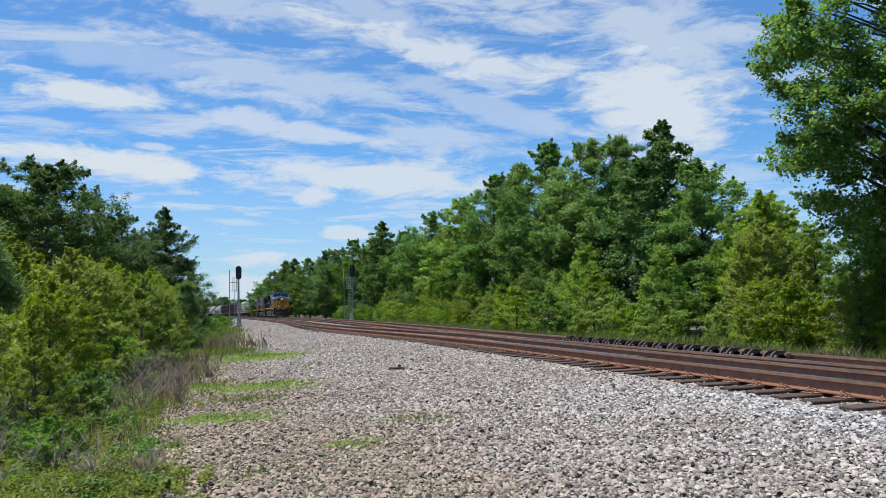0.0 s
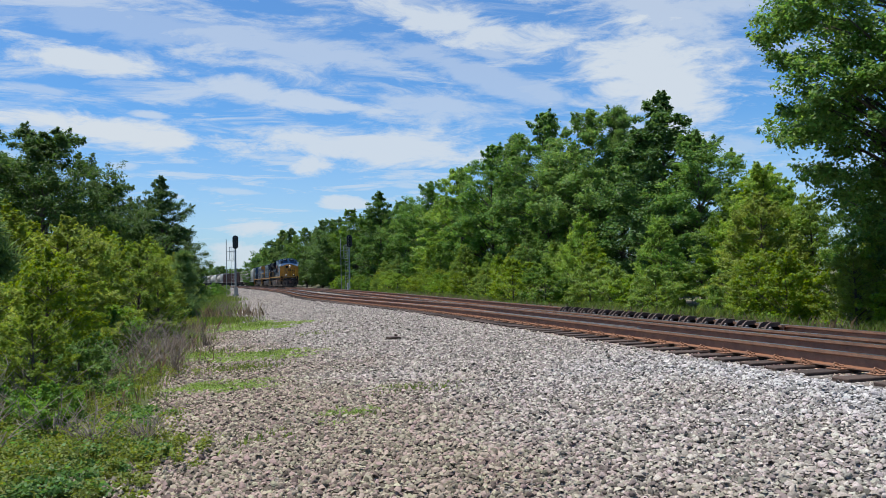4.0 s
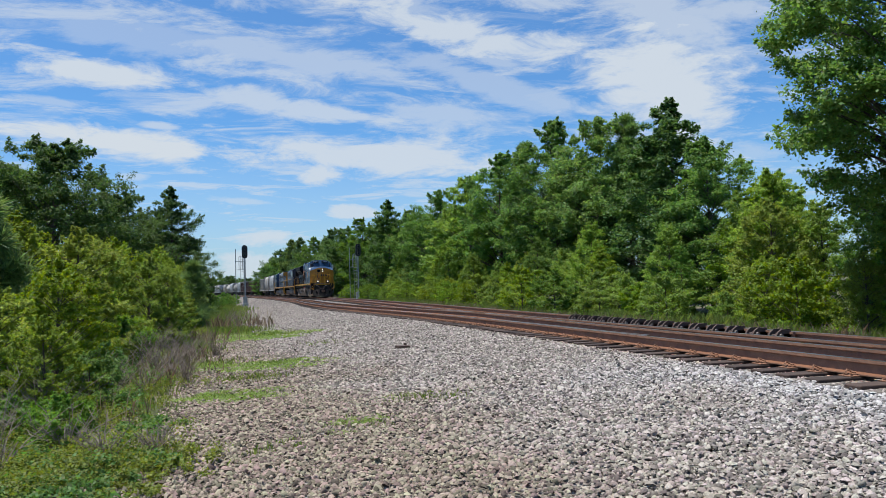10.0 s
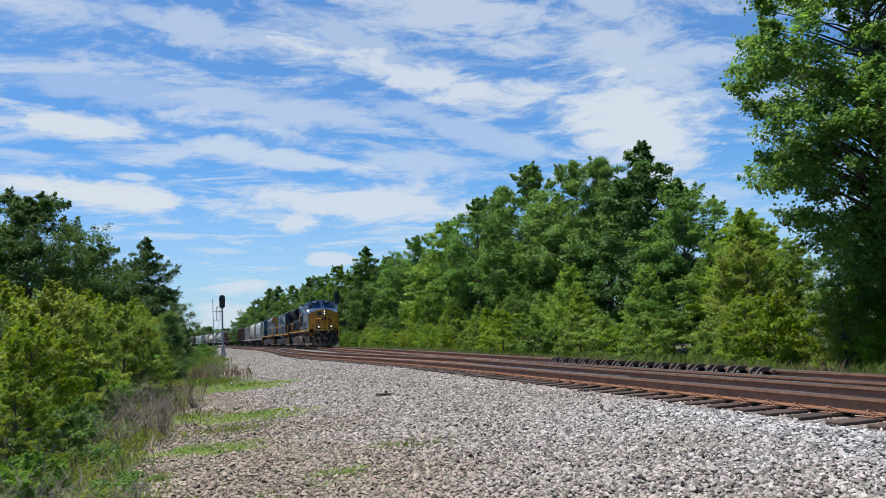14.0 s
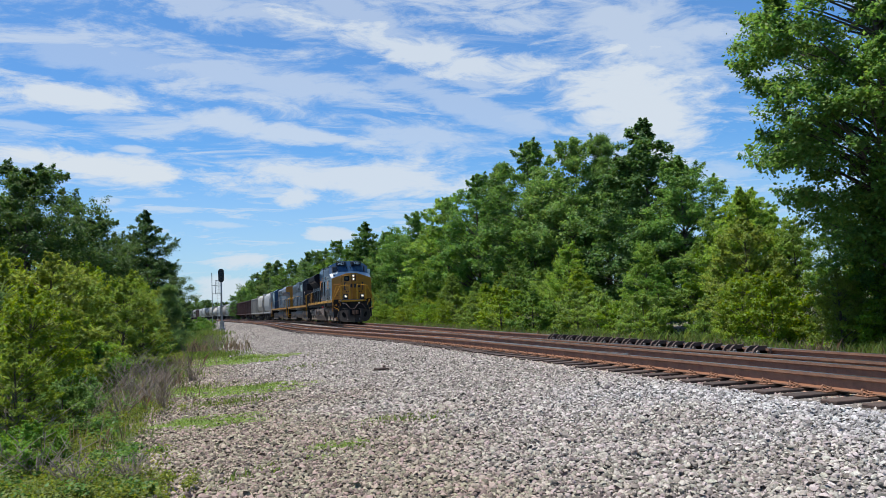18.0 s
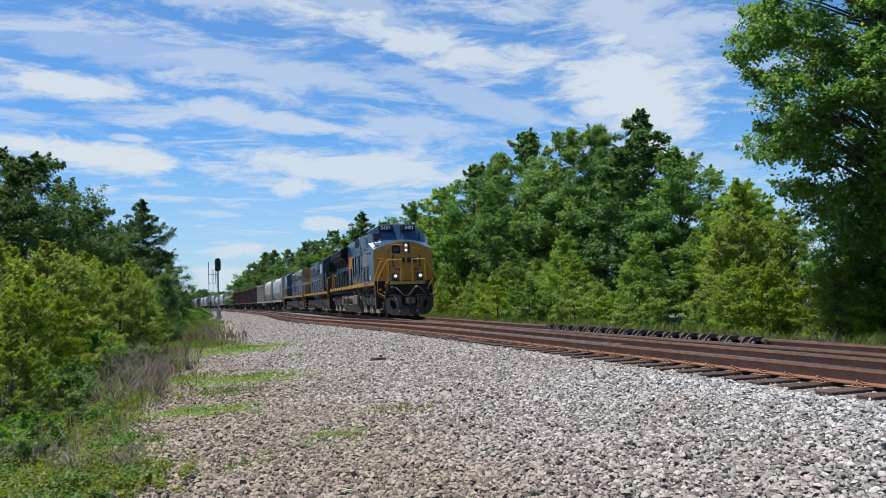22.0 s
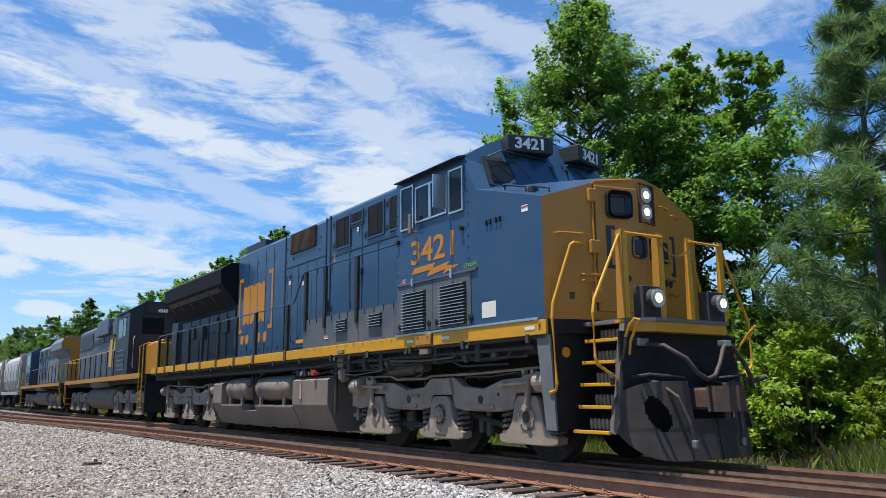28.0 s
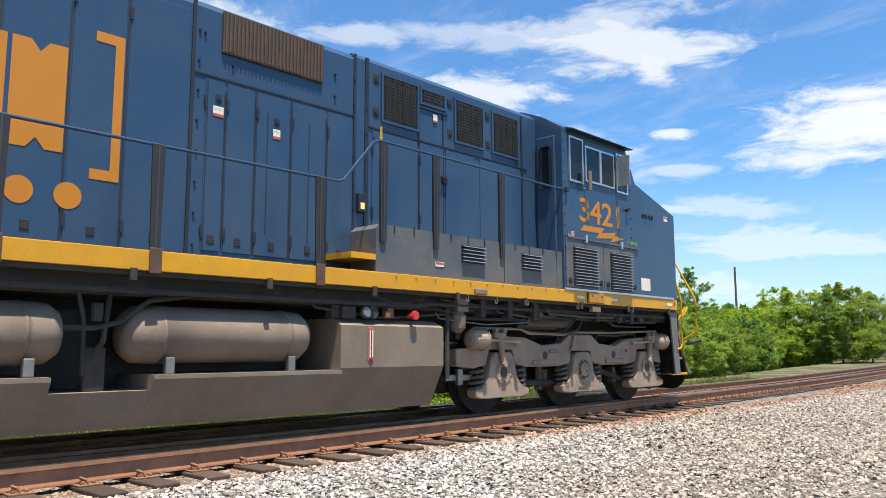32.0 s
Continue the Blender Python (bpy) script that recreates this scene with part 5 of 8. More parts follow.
            pipe(bm, [(s * 1.2, 2.75 * flip, 1.02), (s * 1.2, 2.73 * flip, 1.19), (s * 1.2, 2.65 * flip, 1.22), (s * 1.2, 1.6 * flip, 1.22), (s * 1.2, 1.4 * flip, 1.16),
                      (s * 1.2, 0.5 * flip, 1.15), (s * 1.2, 0.3 * flip, 1.19), (s * 1.2, -0.9 * flip, 1.2), (s * 1.2, -1.5 * flip, 1.22), (s * 1.2, -2.5 * flip, 1.25), (s * 1.2, -2.6 * flip, 1.2), (s * 1.2, -2.62 * flip, 1.0)], 0.02, 6)
            part("brake_pipe", bm, GRIME, tr)
            bm = B()
            box(bm, s * 0.95, s * 1.12, 2.6 * flip, 3.15 * flip, 0.50, 0.58, 0.01)
            box(bm, s * 1.1, s * 1.16, 2.85 * flip, 2.95 * flip, 0.44, 0.66, 0.01)
            part("slack_adjuster", bm, STEEL, tr)
            part("brake_rigging", pipe(B(), [(s * 1.0, -0.5 * flip, 0.62), (s * 1.0, -1.2 * flip, 0.48), (s * 1.0, -1.7 * flip, 0.36), (s * 1.0, -2.6 * flip, 0.22)], 0.045, 8), GRIME_DARK, tr)
            part("brake_beam", pipe(B(), [(s * 1.0, 0.5 * flip, 0.40), (s * 1.0, 1.6 * flip, 0.42)], 0.05, 8), GRIME_DARK, tr)
            for a in (-0.9, 0.85, 1.25):
                part("brake_hanger", tube(B(), (s * 0.95, a * flip, 0.66), (s * 0.95, a * flip, 0.30), 0.06, 8), SPRING, tr)
            for a in (-1.35, -0.72, 0.72, 1.35):      # brake shoes beside the wheels
                part("brake_shoe", box(B(), s * 0.86, s * 1.0, a * flip - 0.05, a * flip + 0.05, 0.34, 0.62, 0.02), SPRING, tr)
            for k, (y0, y1, z0, z1) in enumerate(((-1.9, -0.5, 1.20, 1.16), (0.4, 1.9, 1.18, 1.25), (-0.9, 0.6, 1.24, 1.20))):    # small air lines over the frame
                ym = (y0 + y1) / 2
                part("air_line", pipe(B(), [(s * 1.14, y0 * flip, z0 - 0.12), (s * 1.15, (y0 + 0.08) * flip, z0), (s * 1.16, ym * flip, (z0 + z1) / 2 - 0.03), (s * 1.15, (y1 - 0.08) * flip, z1), (s * 1.14, y1 * flip, z1 - 0.14)], 0.012, 6), SPRING, tr)
            part("frame_plate", box(B(), s * 1.236, s * 1.243, -0.15, 0.15, 0.30, 0.325), SPRING, tr, "cast lettering strip")
    part("bolster", box(B(), -1.05, 1.05, -0.4, 0.4, 0.62, 1.1, 0.04), GRIME_DARK, tr)
    for y0, y1 in ((-1.75, -0.45), (0.45, 1.75), (2.4, 2.95)):
        part("traction_motor", box(B(), -0.6, 0.6, y0, y1, 0.3, 0.95, 0.08), GRIME_DARK, tr)
    for a in ax:
        wheelset(tr, a)
    return tr


# ------------------------------------------------------------------ the leading locomotive (it faces -y, the near flank is x-)
def turned(profile, x, z, n=28):
    """A body turned about an axle along y: (y, radius) pairs."""
    bm = B()
    rings = [[bm.verts.new((x + r * math.cos(k * 2 * math.pi / n), y, z + r * math.sin(k * 2 * math.pi / n))) for k in range(n)] for y, r in profile]
    for a, b in zip(rings, rings[1:]):
        for k in range(n):
            bm.faces.new((a[k], a[(k + 1) % n], b[(k + 1) % n], b[k]))
    bmesh.ops.remove_doubles(bm, verts=bm.verts, dist=0.0005)
    bmesh.ops.recalc_face_normals(bm, faces=bm.faces)
    return bm


def sheet(bm, pts):
    bm.faces.new([bm.verts.new(p) for p in pts])


def louvre(parent, x, y0, y1, z0, z1, n):
    bm = B()
    box(bm, x - 0.004, x + 0.01, y1, y0, z0, z1)
    part("louvre_back", bm, BLACK, parent)
    for k in range(n):
        bm = B()
        z = z0 + (z1 - z0) * (k + 0.5) / n
        prism(bm, [(x - 0.050, z - 0.004), (x - 0.046, z + 0.008), (x - 0.001, z + 0.014), (x - 0.001, z + 0.004)], y1, y0, "y")
        part("louvre_slat", bm, SLAT, parent)


def grille(parent, x, y0, y1, z0, z1):
    bm = B()
    box(bm, x - 0.004, x + 0.01, y1, y0, z0, z1)
    part("grille_back", bm, BLACK, parent)
    n = max(2, round((y0 - y1) / 0.16))
    for k in range(n):
        c = y1 + (k + 0.5) * (y0 - y1) / n + 0.02
        part("vent_slat", box(B(), x - 0.012, x - 0.004, c - 0.018, c + 0.018, z0, z1), NAVY_DARK, parent)
    bm = B()
    n = round((y0 - y1) / 0.043)
    for k in range(1, n):
        c = y1 + k * (y0 - y1) / n
        box(bm, x - 0.026, x - 0.020, c - 0.0035, c + 0.0035, z0, z1)
    n = round((z1 - z0) / 0.043)
    for k in range(1, n):
        c = z0 + k * (z1 - z0) / n
        box(bm, x - 0.030, x - 0.026, y1, y0, c - 0.0035, c + 0.0035)
    part("wire_grille", bm, GRIME_DARK, parent, "dusty wire grille")
    bm = B()
    w = 0.035
    for a, b, c, d in ((y1 - w, y0 + w, z0 - w, z0), (y1 - w, y0 + w, z1, z1 + w), (y1 - w, y1, z0, z1), (y0, y0 + w, z0, z1)):
        box(bm, x - 0.02, x + 0.005, a, b, c, d)
    part("grille_frame", bm, NAVY, parent)


def rivets(parent, spots, r):
    me = bpy.data.meshes.new("rivet")
    bm = tube(B(), (-0.01, 0, 0), (0.01, 0, 0), r, 6)
    bm.to_mesh(me)
    bm.free()
    me.materials.append(NAVY_DARK)
    for p in spots:
        ob = new("rivet", me)
        ob.parent = parent
        ob.location = p


def latch(parent, x, y, z):
    bm = B()
    box(bm, x - 0.012, x + 0.002, y - 0.045, y + 0.045, z - 0.06, z + 0.06, 0.008)
    tube(bm, (x - 0.02, y, z), (x, y, z), 0.03, 10)
    part("latch", bm, BLACK, parent)


def side_window(parent, x, y0, y1, z0, z1, frame=0.03, slider=False):
    """y1 is the forward edge (smaller y)."""
    w = new("window")
    w.parent = parent
    w["label"] = "side window in a bare aluminium frame"
    bm = B()
    box(bm, x - 0.004, x + 0.006, y1, y0, z0, z1)
    part("pane", bm, GLASS, w)
    bm = B()
    for a, b, c, d in ((y1 - frame, y0 + frame, z0 - frame, z0), (y1 - frame, y0 + frame, z1, z1 + frame), (y1 - frame, y1, z0, z1), (y0, y0 + frame, z0, z1)):
        box(bm, x - 0.022, x + 0.004, a, b, c, d)
    if slider:
        m = (y0 + y1) / 2
        box(bm, x - 0.03, x, m - 0.03, m + 0.03, z0, z1)
    part("window_frame", bm, ALU, w)


def build_lead():
    lo = thing("locomotive", "dark blue road diesel locomotive with a golden nose and dusty trucks", "locomotive")
    # underframe and deck
    part("underframe", box(B(), -1.30, 1.30, -9.5, 10.4, 1.42, 1.66), GRIME_DARK, lo)
    part("centre_sill", box(B(), -0.55, 0.55, -10.3, 10.5, 1.05, 1.42), GRIME_DARK, lo)
    part("walkway_deck", box(B(), -1.48, 1.48, -9.5, 10.4, 1.60, 1.68), GRIME_DARK, lo)
    for s in (-1, 1):
        bm = B()
        box(bm, s * 1.47, s * 1.51, -9.56, 10.35, 1.645, 1.835, 0.006)
        part("side_sill", bm, YELLOW, lo, "yellow side sill stripe")
        bm = B()
        for a in np.arange(-9.2, 10.2, 1.45):
            box(bm, s * 1.50, s * 1.53, a - 0.03, a + 0.03, 1.55, 1.66)
        pipe(bm, [(s * 1.40, -9.2, 1.50), (s * 1.40, -3.0, 1.50), (s * 1.42, -2.7, 1.46), (s * 1.42, 9.8, 1.46)], 0.028, 6)
        pipe(bm, [(s * 1.34, -9.0, 1.40), (s * 1.34, -5.6, 1.40), (s * 1.34, -5.3, 1.34), (s * 1.34, -3.4, 1.34)], 0.022, 6)
        pipe(bm, [(s * 1.36, -8.6, 1.31), (s * 1.36, -7.5, 1.31), (s * 1.38, -7.2, 1.42), (s * 1.38, -6.4, 1.45), (s * 1.38, -6.2, 1.3), (s * 1.3, -6.1, 1.2)], 0.016, 6)
        pipe(bm, [(s * 1.2, -6.0, 1.28), (s * 1.2, -5.0, 1.28)], 0.06, 8)
        for a in (-8.0, -6.9, -5.2, -4.6, -4.0):
            box(bm, s * 1.30, s * 1.44, a - 0.05, a + 0.05, 1.36, 1.6)
        part("under_sill_piping", bm, GRIME_DARK, lo)
        rnd = random.Random(17)
        for k in range(11):                       # air lines and cables that hang under the sill
            y0 = -9.1 + k * 0.62 + rnd.uniform(-0.3, 0.3)
            y1, z, x = y0 + rnd.uniform(0.9, 2.4), rnd.uniform(1.30, 1.56), rnd.uniform(1.30, 1.44)
            sag = rnd.uniform(0.0, 0.09)
            part("air_line", pipe(B(), [(s * x, y0, z + 0.06), (s * x, y0 + 0.06, z), (s * x, (y0 + y1) / 2, z - sag), (s * x, y1 - 0.06, z + 0.01), (s * x, y1, z + 0.08)], rnd.choice([0.010, 0.013, 0.018]), 6),
                 rnd.choice([SPRING, SPRING, GRIME_DARK, POSTBLUE]), lo)
        for y0 in (-5.35, -4.6, -7.65, -8.35):
            bm = tube(B(), (s * 1.38, y0, 1.52), (s * 1.38, y0, 1.36), 0.035, 8)
            box(bm, s * 1.34, s * 1.43, y0 - 0.05, y0 + 0.05, 1.40, 1.46, 0.01)
            part("cut_out_cock", bm, SPRING, lo)
        part("brake_reservoir", tube(B(), (s * 1.22, -6.35, 1.34), (s * 1.22, -5.2, 1.34), 0.085, 14), SPRING, lo, "small air reservoir under the sill")
        part("flexible_hose", pipe(B(), [(s * 1.36, -6.2, 1.50), (s * 1.38, -6.42, 1.46), (s * 1.38, -6.5, 1.34), (s * 1.36, -6.4, 1.22), (s * 1.34, -6.15, 1.17)], 0.016, 6), RUBBER, lo)
        for a in (-7.9, -6.2, -4.9, -4.2, -3.6):
            part("lifting_hook", pipe(B(), [(s * 1.52, a, 1.64), (s * 1.53, a, 1.56), (s * 1.53, a + 0.04, 1.55), (s * 1.52, a + 0.05, 1.60)], 0.008, 5), STEEL, lo)
        part("sill_bracket", box(B(), s * 1.46, s * 1.53, -6.84, -6.6, 1.52, 1.60), TANKGREY, lo)
    # jacking plates on the sill
    for a, w in ((-6.72, 0.22), (-3.85, 0.12)):
        bm = B()
        box(bm, -1.545, -1.505, a - w, a + w, 1.66, 1.83 if w > 0.2 else 1.73, 0.008)
        pad = part("jacking_pad", bm, GOLD if w > 0.2 else TANKGREY, lo)
        if w > 0.2:
            for d in (-0.14, 0.14):
                part("pad_hole", tube(B(), (-1.548, a + d, 1.77), (-1.543, a + d, 1.77), 0.018, 10), BLACK, pad)
            for d in (-0.235, 0.235):
                part("pad_gap", box(B(), -1.520, -1.509, a + d - 0.012, a + d + 0.012, 1.65, 1.84), BLACK, pad)
    for a in (-6.3, -7.3, -9.25):
        bm = B()
        box(bm, -1.516, -1.511, a - 0.10, a + 0.10, 1.715, 1.76)
        part("warning_label", bm, CREAM, lo)
    # cab
    W = 1.51
    bm = B()
    sec = [(-W, 1.84), (-W, 4.42), (-1.12, 4.66), (-0.72, 4.82), (0.72, 4.82), (1.12, 4.66), (W, 4.42), (W, 1.84)]
    back = [bm.verts.new((x, -5.86, z)) for x, z in sec]
    fy = {1.84: -8.12, 4.42: -7.80, 4.66: -7.92, 4.82: -8.06}        # the front comes to a blunt wedge
    front = [bm.verts.new((x, fy[z], z)) for x, z in sec]
    beltl, beltr = bm.verts.new((-W, -8.12, 3.84)), bm.verts.new((W, -8.12, 3.84))
    n = len(sec)
    for k in range(1, n - 2):
        bm.faces.new((back[k], back[k + 1], front[k + 1], front[k]))
    bm.faces.new((back[0], back[1], front[1], beltl, front[0]))
    bm.faces.new((back[n - 2], back[n - 1], front[n - 1], beltr, front[n - 2]))
    bm.faces.new(back[::-1])
    mid = [bm.verts.new((x, -8.42, 3.955)) for x in (-0.5, 0.5)]
    bm.faces.new((front[0], beltl, mid[0], mid[1], beltr, front[n - 1]))
    bm.faces.new((beltl, front[1], front[2], front[3], mid[0]))
    bm.faces.new((mid[0], front[3], front[4], mid[1]))
    bm.faces.new((mid[1], front[4], front[5], front[6], beltr))
    bmesh.ops.recalc_face_normals(bm, faces=bm.faces)
    part("cab", bm, NAVY, lo, "dark blue cab")
    # nose
    lowz = 1.84
    A = [(x, -9.90 + 0.232 * abs(x)) for x in (-W, -0.45, 0.0, 0.45, W)]           # a blunt wedge in plan
    topz = [3.43, 3.78, 3.80, 3.78, 3.43]
    bm = B()
    lo_v = [bm.verts.new((x, y, lowz)) for x, y in A]
    hi_v = [bm.verts.new((x, y, z)) for (x, y), z in zip(A, topz)]
    rb = [bm.verts.new((-W, -8.12, lowz)), bm.verts.new((W, -8.12, lowz))]
    rt = [bm.verts.new((x, -8.12, z)) for x, z in ((-W, 3.84), (-0.72, 4.02), (0.0, 4.03), (0.72, 4.02), (W, 3.84))]
    bm.faces.new((rb[0], lo_v[0], hi_v[0], rt[0]))
    bm.faces.new((rb[1], rt[4], hi_v[4], lo_v[4]))
    for k in range(4):
        bm.faces.new((hi_v[k], hi_v[k + 1], rt[k + 1], rt[k]))
    for k in range(4):
        f = bm.faces.new((lo_v[k], lo_v[k + 1], hi_v[k + 1], hi_v[k]))
        f.material_index = 1
    bmesh.ops.recalc_face_normals(bm, faces=bm.faces)
    part("nose", bm, [NAVY, GOLD], lo, "short nose, golden in front and blue on its flanks")

    def on_nose(bm):
        """Lays what was drawn on a flat front at y = 0 against the wedge of the nose."""
        for v in bm.verts:
            v.co.y += -9.90 + 0.232 * abs(v.co.x)
        return bm
    # nose door, its window, hinges and grab irons
    door = part("nose_door", on_nose(box(B(), -0.74, -0.10, -0.028, 0.01, 1.95, 3.64, 0.012)), GOLD, lo, "golden nose door")
    part("door_seal", on_nose(box(B(), -0.60, -0.22, -0.036, -0.02, 3.20, 3.58, 0.07)), BLACK, door)
    part("door_window", on_nose(box(B(), -0.57, -0.25, -0.042, -0.03, 3.23, 3.55, 0.06)), GLASS, door)
    bm = tube(B(), (-0.78, -0.022, 2.1), (-0.78, -0.022, 3.55), 0.013, 6)
    part("hinge_rod", on_nose(bm), GOLD, door)
    for z in (2.15, 2.80, 3.50):
        part("door_hinge", on_nose(box(B(), -0.85, -0.70, -0.055, 0.0, z - 0.09, z + 0.09, 0.014)), GOLD, door)
    part("door_gap", on_nose(box(B(), -0.764, -0.742, -0.004, 0.01, 1.95, 3.66)), BLACK, door)
    irons = [[(-0.98, 0.02, 2.42), (-0.98, -0.07, 2.42), (-0.76, -0.08, 2.42), (-0.76, -0.07, 2.34), (-0.98, -0.06, 2.34), (-0.98, 0.02, 2.34)],
             [(-1.34, 0.02, 2.95), (-1.34, -0.09, 2.95), (-1.00, -0.09, 2.95), (-1.00, 0.02, 2.95)],
             [(-0.76, 0.0, 3.66), (-0.76, -0.05, 3.69), (-0.20, -0.05, 3.76), (-0.20, 0.0, 3.75)]]
    irons += [[(x, 0.01, z), (x, -0.08, z), (x + 0.22, -0.08, z), (x + 0.22, 0.01, z)] for x, z in ((0.40, 3.46), (0.72, 3.38), (0.42, 2.70), (0.5, 2.45), (0.6, 2.25))]
    for pts in irons:
        part("grab_iron", on_nose(pipe(B(), pts, 0.013)), GOLD, lo)
    part("access_panel", on_nose(box(B(), -1.40, -0.94, -0.010, 0.005, 1.92, 2.35, 0.004)), GOLD, lo)
    part("panel_latch", on_nose(box(B(), -1.16, -1.09, -0.022, 0.0, 2.10, 2.19, 0.01)), RUST_DARK, lo)
    # headlamps in their sunk box
    bm = box(B(), -0.06, 0.30, -0.006, 0.02, 3.18, 3.74, 0.006)
    box(bm, -0.06, -0.04, -0.03, 0.0, 3.18, 3.74)
    box(bm, 0.28, 0.30, -0.03, 0.0, 3.18, 3.74)
    box(bm, -0.06, 0.30, -0.03, 0.0, 3.72, 3.74)
    box(bm, -0.06, 0.30, -0.03, 0.0, 3.18, 3.20)
    part("headlamp_box", on_nose(bm), RUST_DARK, lo)
    for z in (3.34, 3.58):
        h = part("headlamp_rim", tube(B(), (0.09, -9.86, z), (0.09, -9.905, z), 0.105, 20), ALU, lo)
        part("reflector", tube(B(), (0.09, -9.90, z), (0.09, -9.908, z), 0.088, 20), REFLECTOR, h)
        part("headlamp", tube(B(), (0.09, -9.90, z), (0.09, -9.914, z), 0.055, 20), LAMP, h)
    # emblem on the nose in plain shapes
    for e, f, y in ((-0.60, 1, -0.030), (0.86, -1, 0.0)):
        bm = prism(B(), [(e, 2.52), (e, 3.10), (e + f * 0.13, 3.10), (e + f * 0.13, 3.05), (e + f * 0.07, 3.05), (e + f * 0.07, 2.57), (e + f * 0.13, 2.57), (e + f * 0.13, 2.52)], y - 0.004, y + 0.01, "y")
        part("emblem_bracket", on_nose(bm), NAVY_DARK, lo)
    for x0 in (-0.22, 0.14, 0.42):
        y = -0.034 if x0 < 0 else -0.006
        part("emblem_block", on_nose(box(B(), x0, x0 + 0.22, y, 0.005, 2.68, 2.98, 0.06 if x0 < 0 else 0.02)), NAVY_DARK, lo, "dark blue emblem block")
    for x0 in (-0.44, -0.30, 0.56, 0.68):
        part("emblem_dot", on_nose(tube(B(), (x0, -0.034 if x0 < 0 else -0.008, 2.40), (x0, 0.0, 2.40), 0.05, 14)), NAVY_DARK, lo)
    # windscreen
    for x0, x1 in ((-1.22, -0.14), (0.14, 1.22)):
        bm = B()
        zt = 4.36
        for off, mat, nm, g in ((0.012, BLACK, "windscreen_seal", 0.06), (0.02, GLASS, "windscreen", 0.0)):
            bm = B()
            pts = []
            for x, z in ((x0 - g, 3.98 - g + (0.02 if abs(x0) > 1 else 0)), (x1 + g, 3.98 - g), (x1 + g, zt + g), (x0 - g, zt + g)):
                yy = -8.13 - 0.30 * (W - max(abs(x), 0.5)) + (z - 3.84) * 0.36
                pts.append((x, yy - off, z))
            sheet(bm, pts)
            g2 = bmesh.ops.extrude_face_region(bm, geom=bm.faces[:])
            bmesh.ops.translate(bm, vec=(0, 0.03, 0), verts=[v for v in g2["geom"] if isinstance(v, bmesh.types.BMVert)])
            bmesh.ops.recalc_face_normals(bm, faces=bm.faces)
            part(nm, bm, mat, lo)
        bm = B()
        pipe(bm, [(x0 + 0.2, -8.22, 4.45), (x0 + 0.35, -8.30, 4.3), (x0 + 0.55, -8.42, 4.04)], 0.012)
        pipe(bm, [(x0 - 0.05, -8.12, 4.38), (x0 + 0.1, -8.26, 4.46), (x1 - 0.1, -8.26, 4.46), (x1, -8.12, 4.40)], 0.013)
        part("wiper", bm, BLACK, lo)
    # number boards
    for x in (-0.62, 0.62):
        nb = part("number_board", box(B(), -0.38, 0.38, -0.02, 0.34, 4.52, 4.79, 0.02), BLACK, lo, "black number board with white figures")
        nb.matrix_basis = pose(x, -8.33, -0.03, 0, 0, 16 if x > 0 else -16)
        text_mesh("lettering", "3421", 0.235, WHITE, nb, on_front(0, -0.025, 4.575), 0.004, "white figures", "CENTER", 1.1, 0.007)
    # nose top rails and the lamp between them
    for y0, y1 in ((-8.50, -9.00), (-9.12, -9.48)):
        z0, z1 = 3.70 - (-8.50 - y0) * 0.26, 3.70 - (-8.50 - y1) * 0.26
        part("nose_rail", pipe(B(), [(-1.28, y0, z0), (-1.28, y0 - 0.03, z0 + 0.15), (-1.28, y1 + 0.03, z1 + 0.15), (-1.28, y1, z1)], 0.014), BLACK, lo, "black grab rail")
    part("nose_lamp", tube(B(), (-1.22, -9.06, 3.52), (-1.22, -9.06, 3.70), 0.075, 14), BLACK, lo, "small black beacon")
    # cab side
    for s in (-1, 1):
        cabside = new("cab_side")
        cabside.parent = lo
        x = s * W
        if s < 0:
            side_window(cabside, x - 0.006, -6.06, -6.40, 3.60, 4.28)
            side_window(cabside, x - 0.006, -6.52, -7.36, 3.66, 4.20, 0.03, True)
            side_window(cabside, x - 0.006, -7.48, -7.80, 3.62, 4.25)
        bm = B()
        prism(bm, [(s * (W - 0.02), 4.44), (s * (W + 0.13), 4.40), (s * (W + 0.13), 4.385), (s * (W - 0.02), 4.40)], -7.86, -5.98, "y")
        part("awning", bm, NAVY_DARK, cabside, "sheet metal window awning")
        bm = B()
        box(bm, x + s * 0.10, x + s * 0.13, -6.52, -6.44, 3.46, 3.78, 0.008)
        pipe(bm, [(x, -6.48, 3.50), (x + s * 0.12, -6.48, 3.48), (x + s * 0.12, -6.48, 3.6)], 0.012)
        part("mirror", bm, TANKGREY, cabside)
        bm = B()
        box(bm, x + s * 0.02, x + s * 0.30, -7.44, -7.425, 3.68, 4.20, 0.004)
        part("wind_deflector", bm, ALU, cabside, "hinged wind deflector pane")
        bm = B()
        box(bm, x + s * 0.001, x + s * 0.014, -7.98, -5.9, 1.88, 2.655, 0.006)
        box(bm, x + s * 0.001, x + s * 0.03, -8.14, -5.93, 2.655, 2.69)
        part("louvre_door_panel", bm, NAVY_DIRT, cabside)
        part("door_gap", box(B(), x + s * 0.014, x + s * 0.016, -6.99, -6.98, 1.9, 2.64), BLACK, cabside)
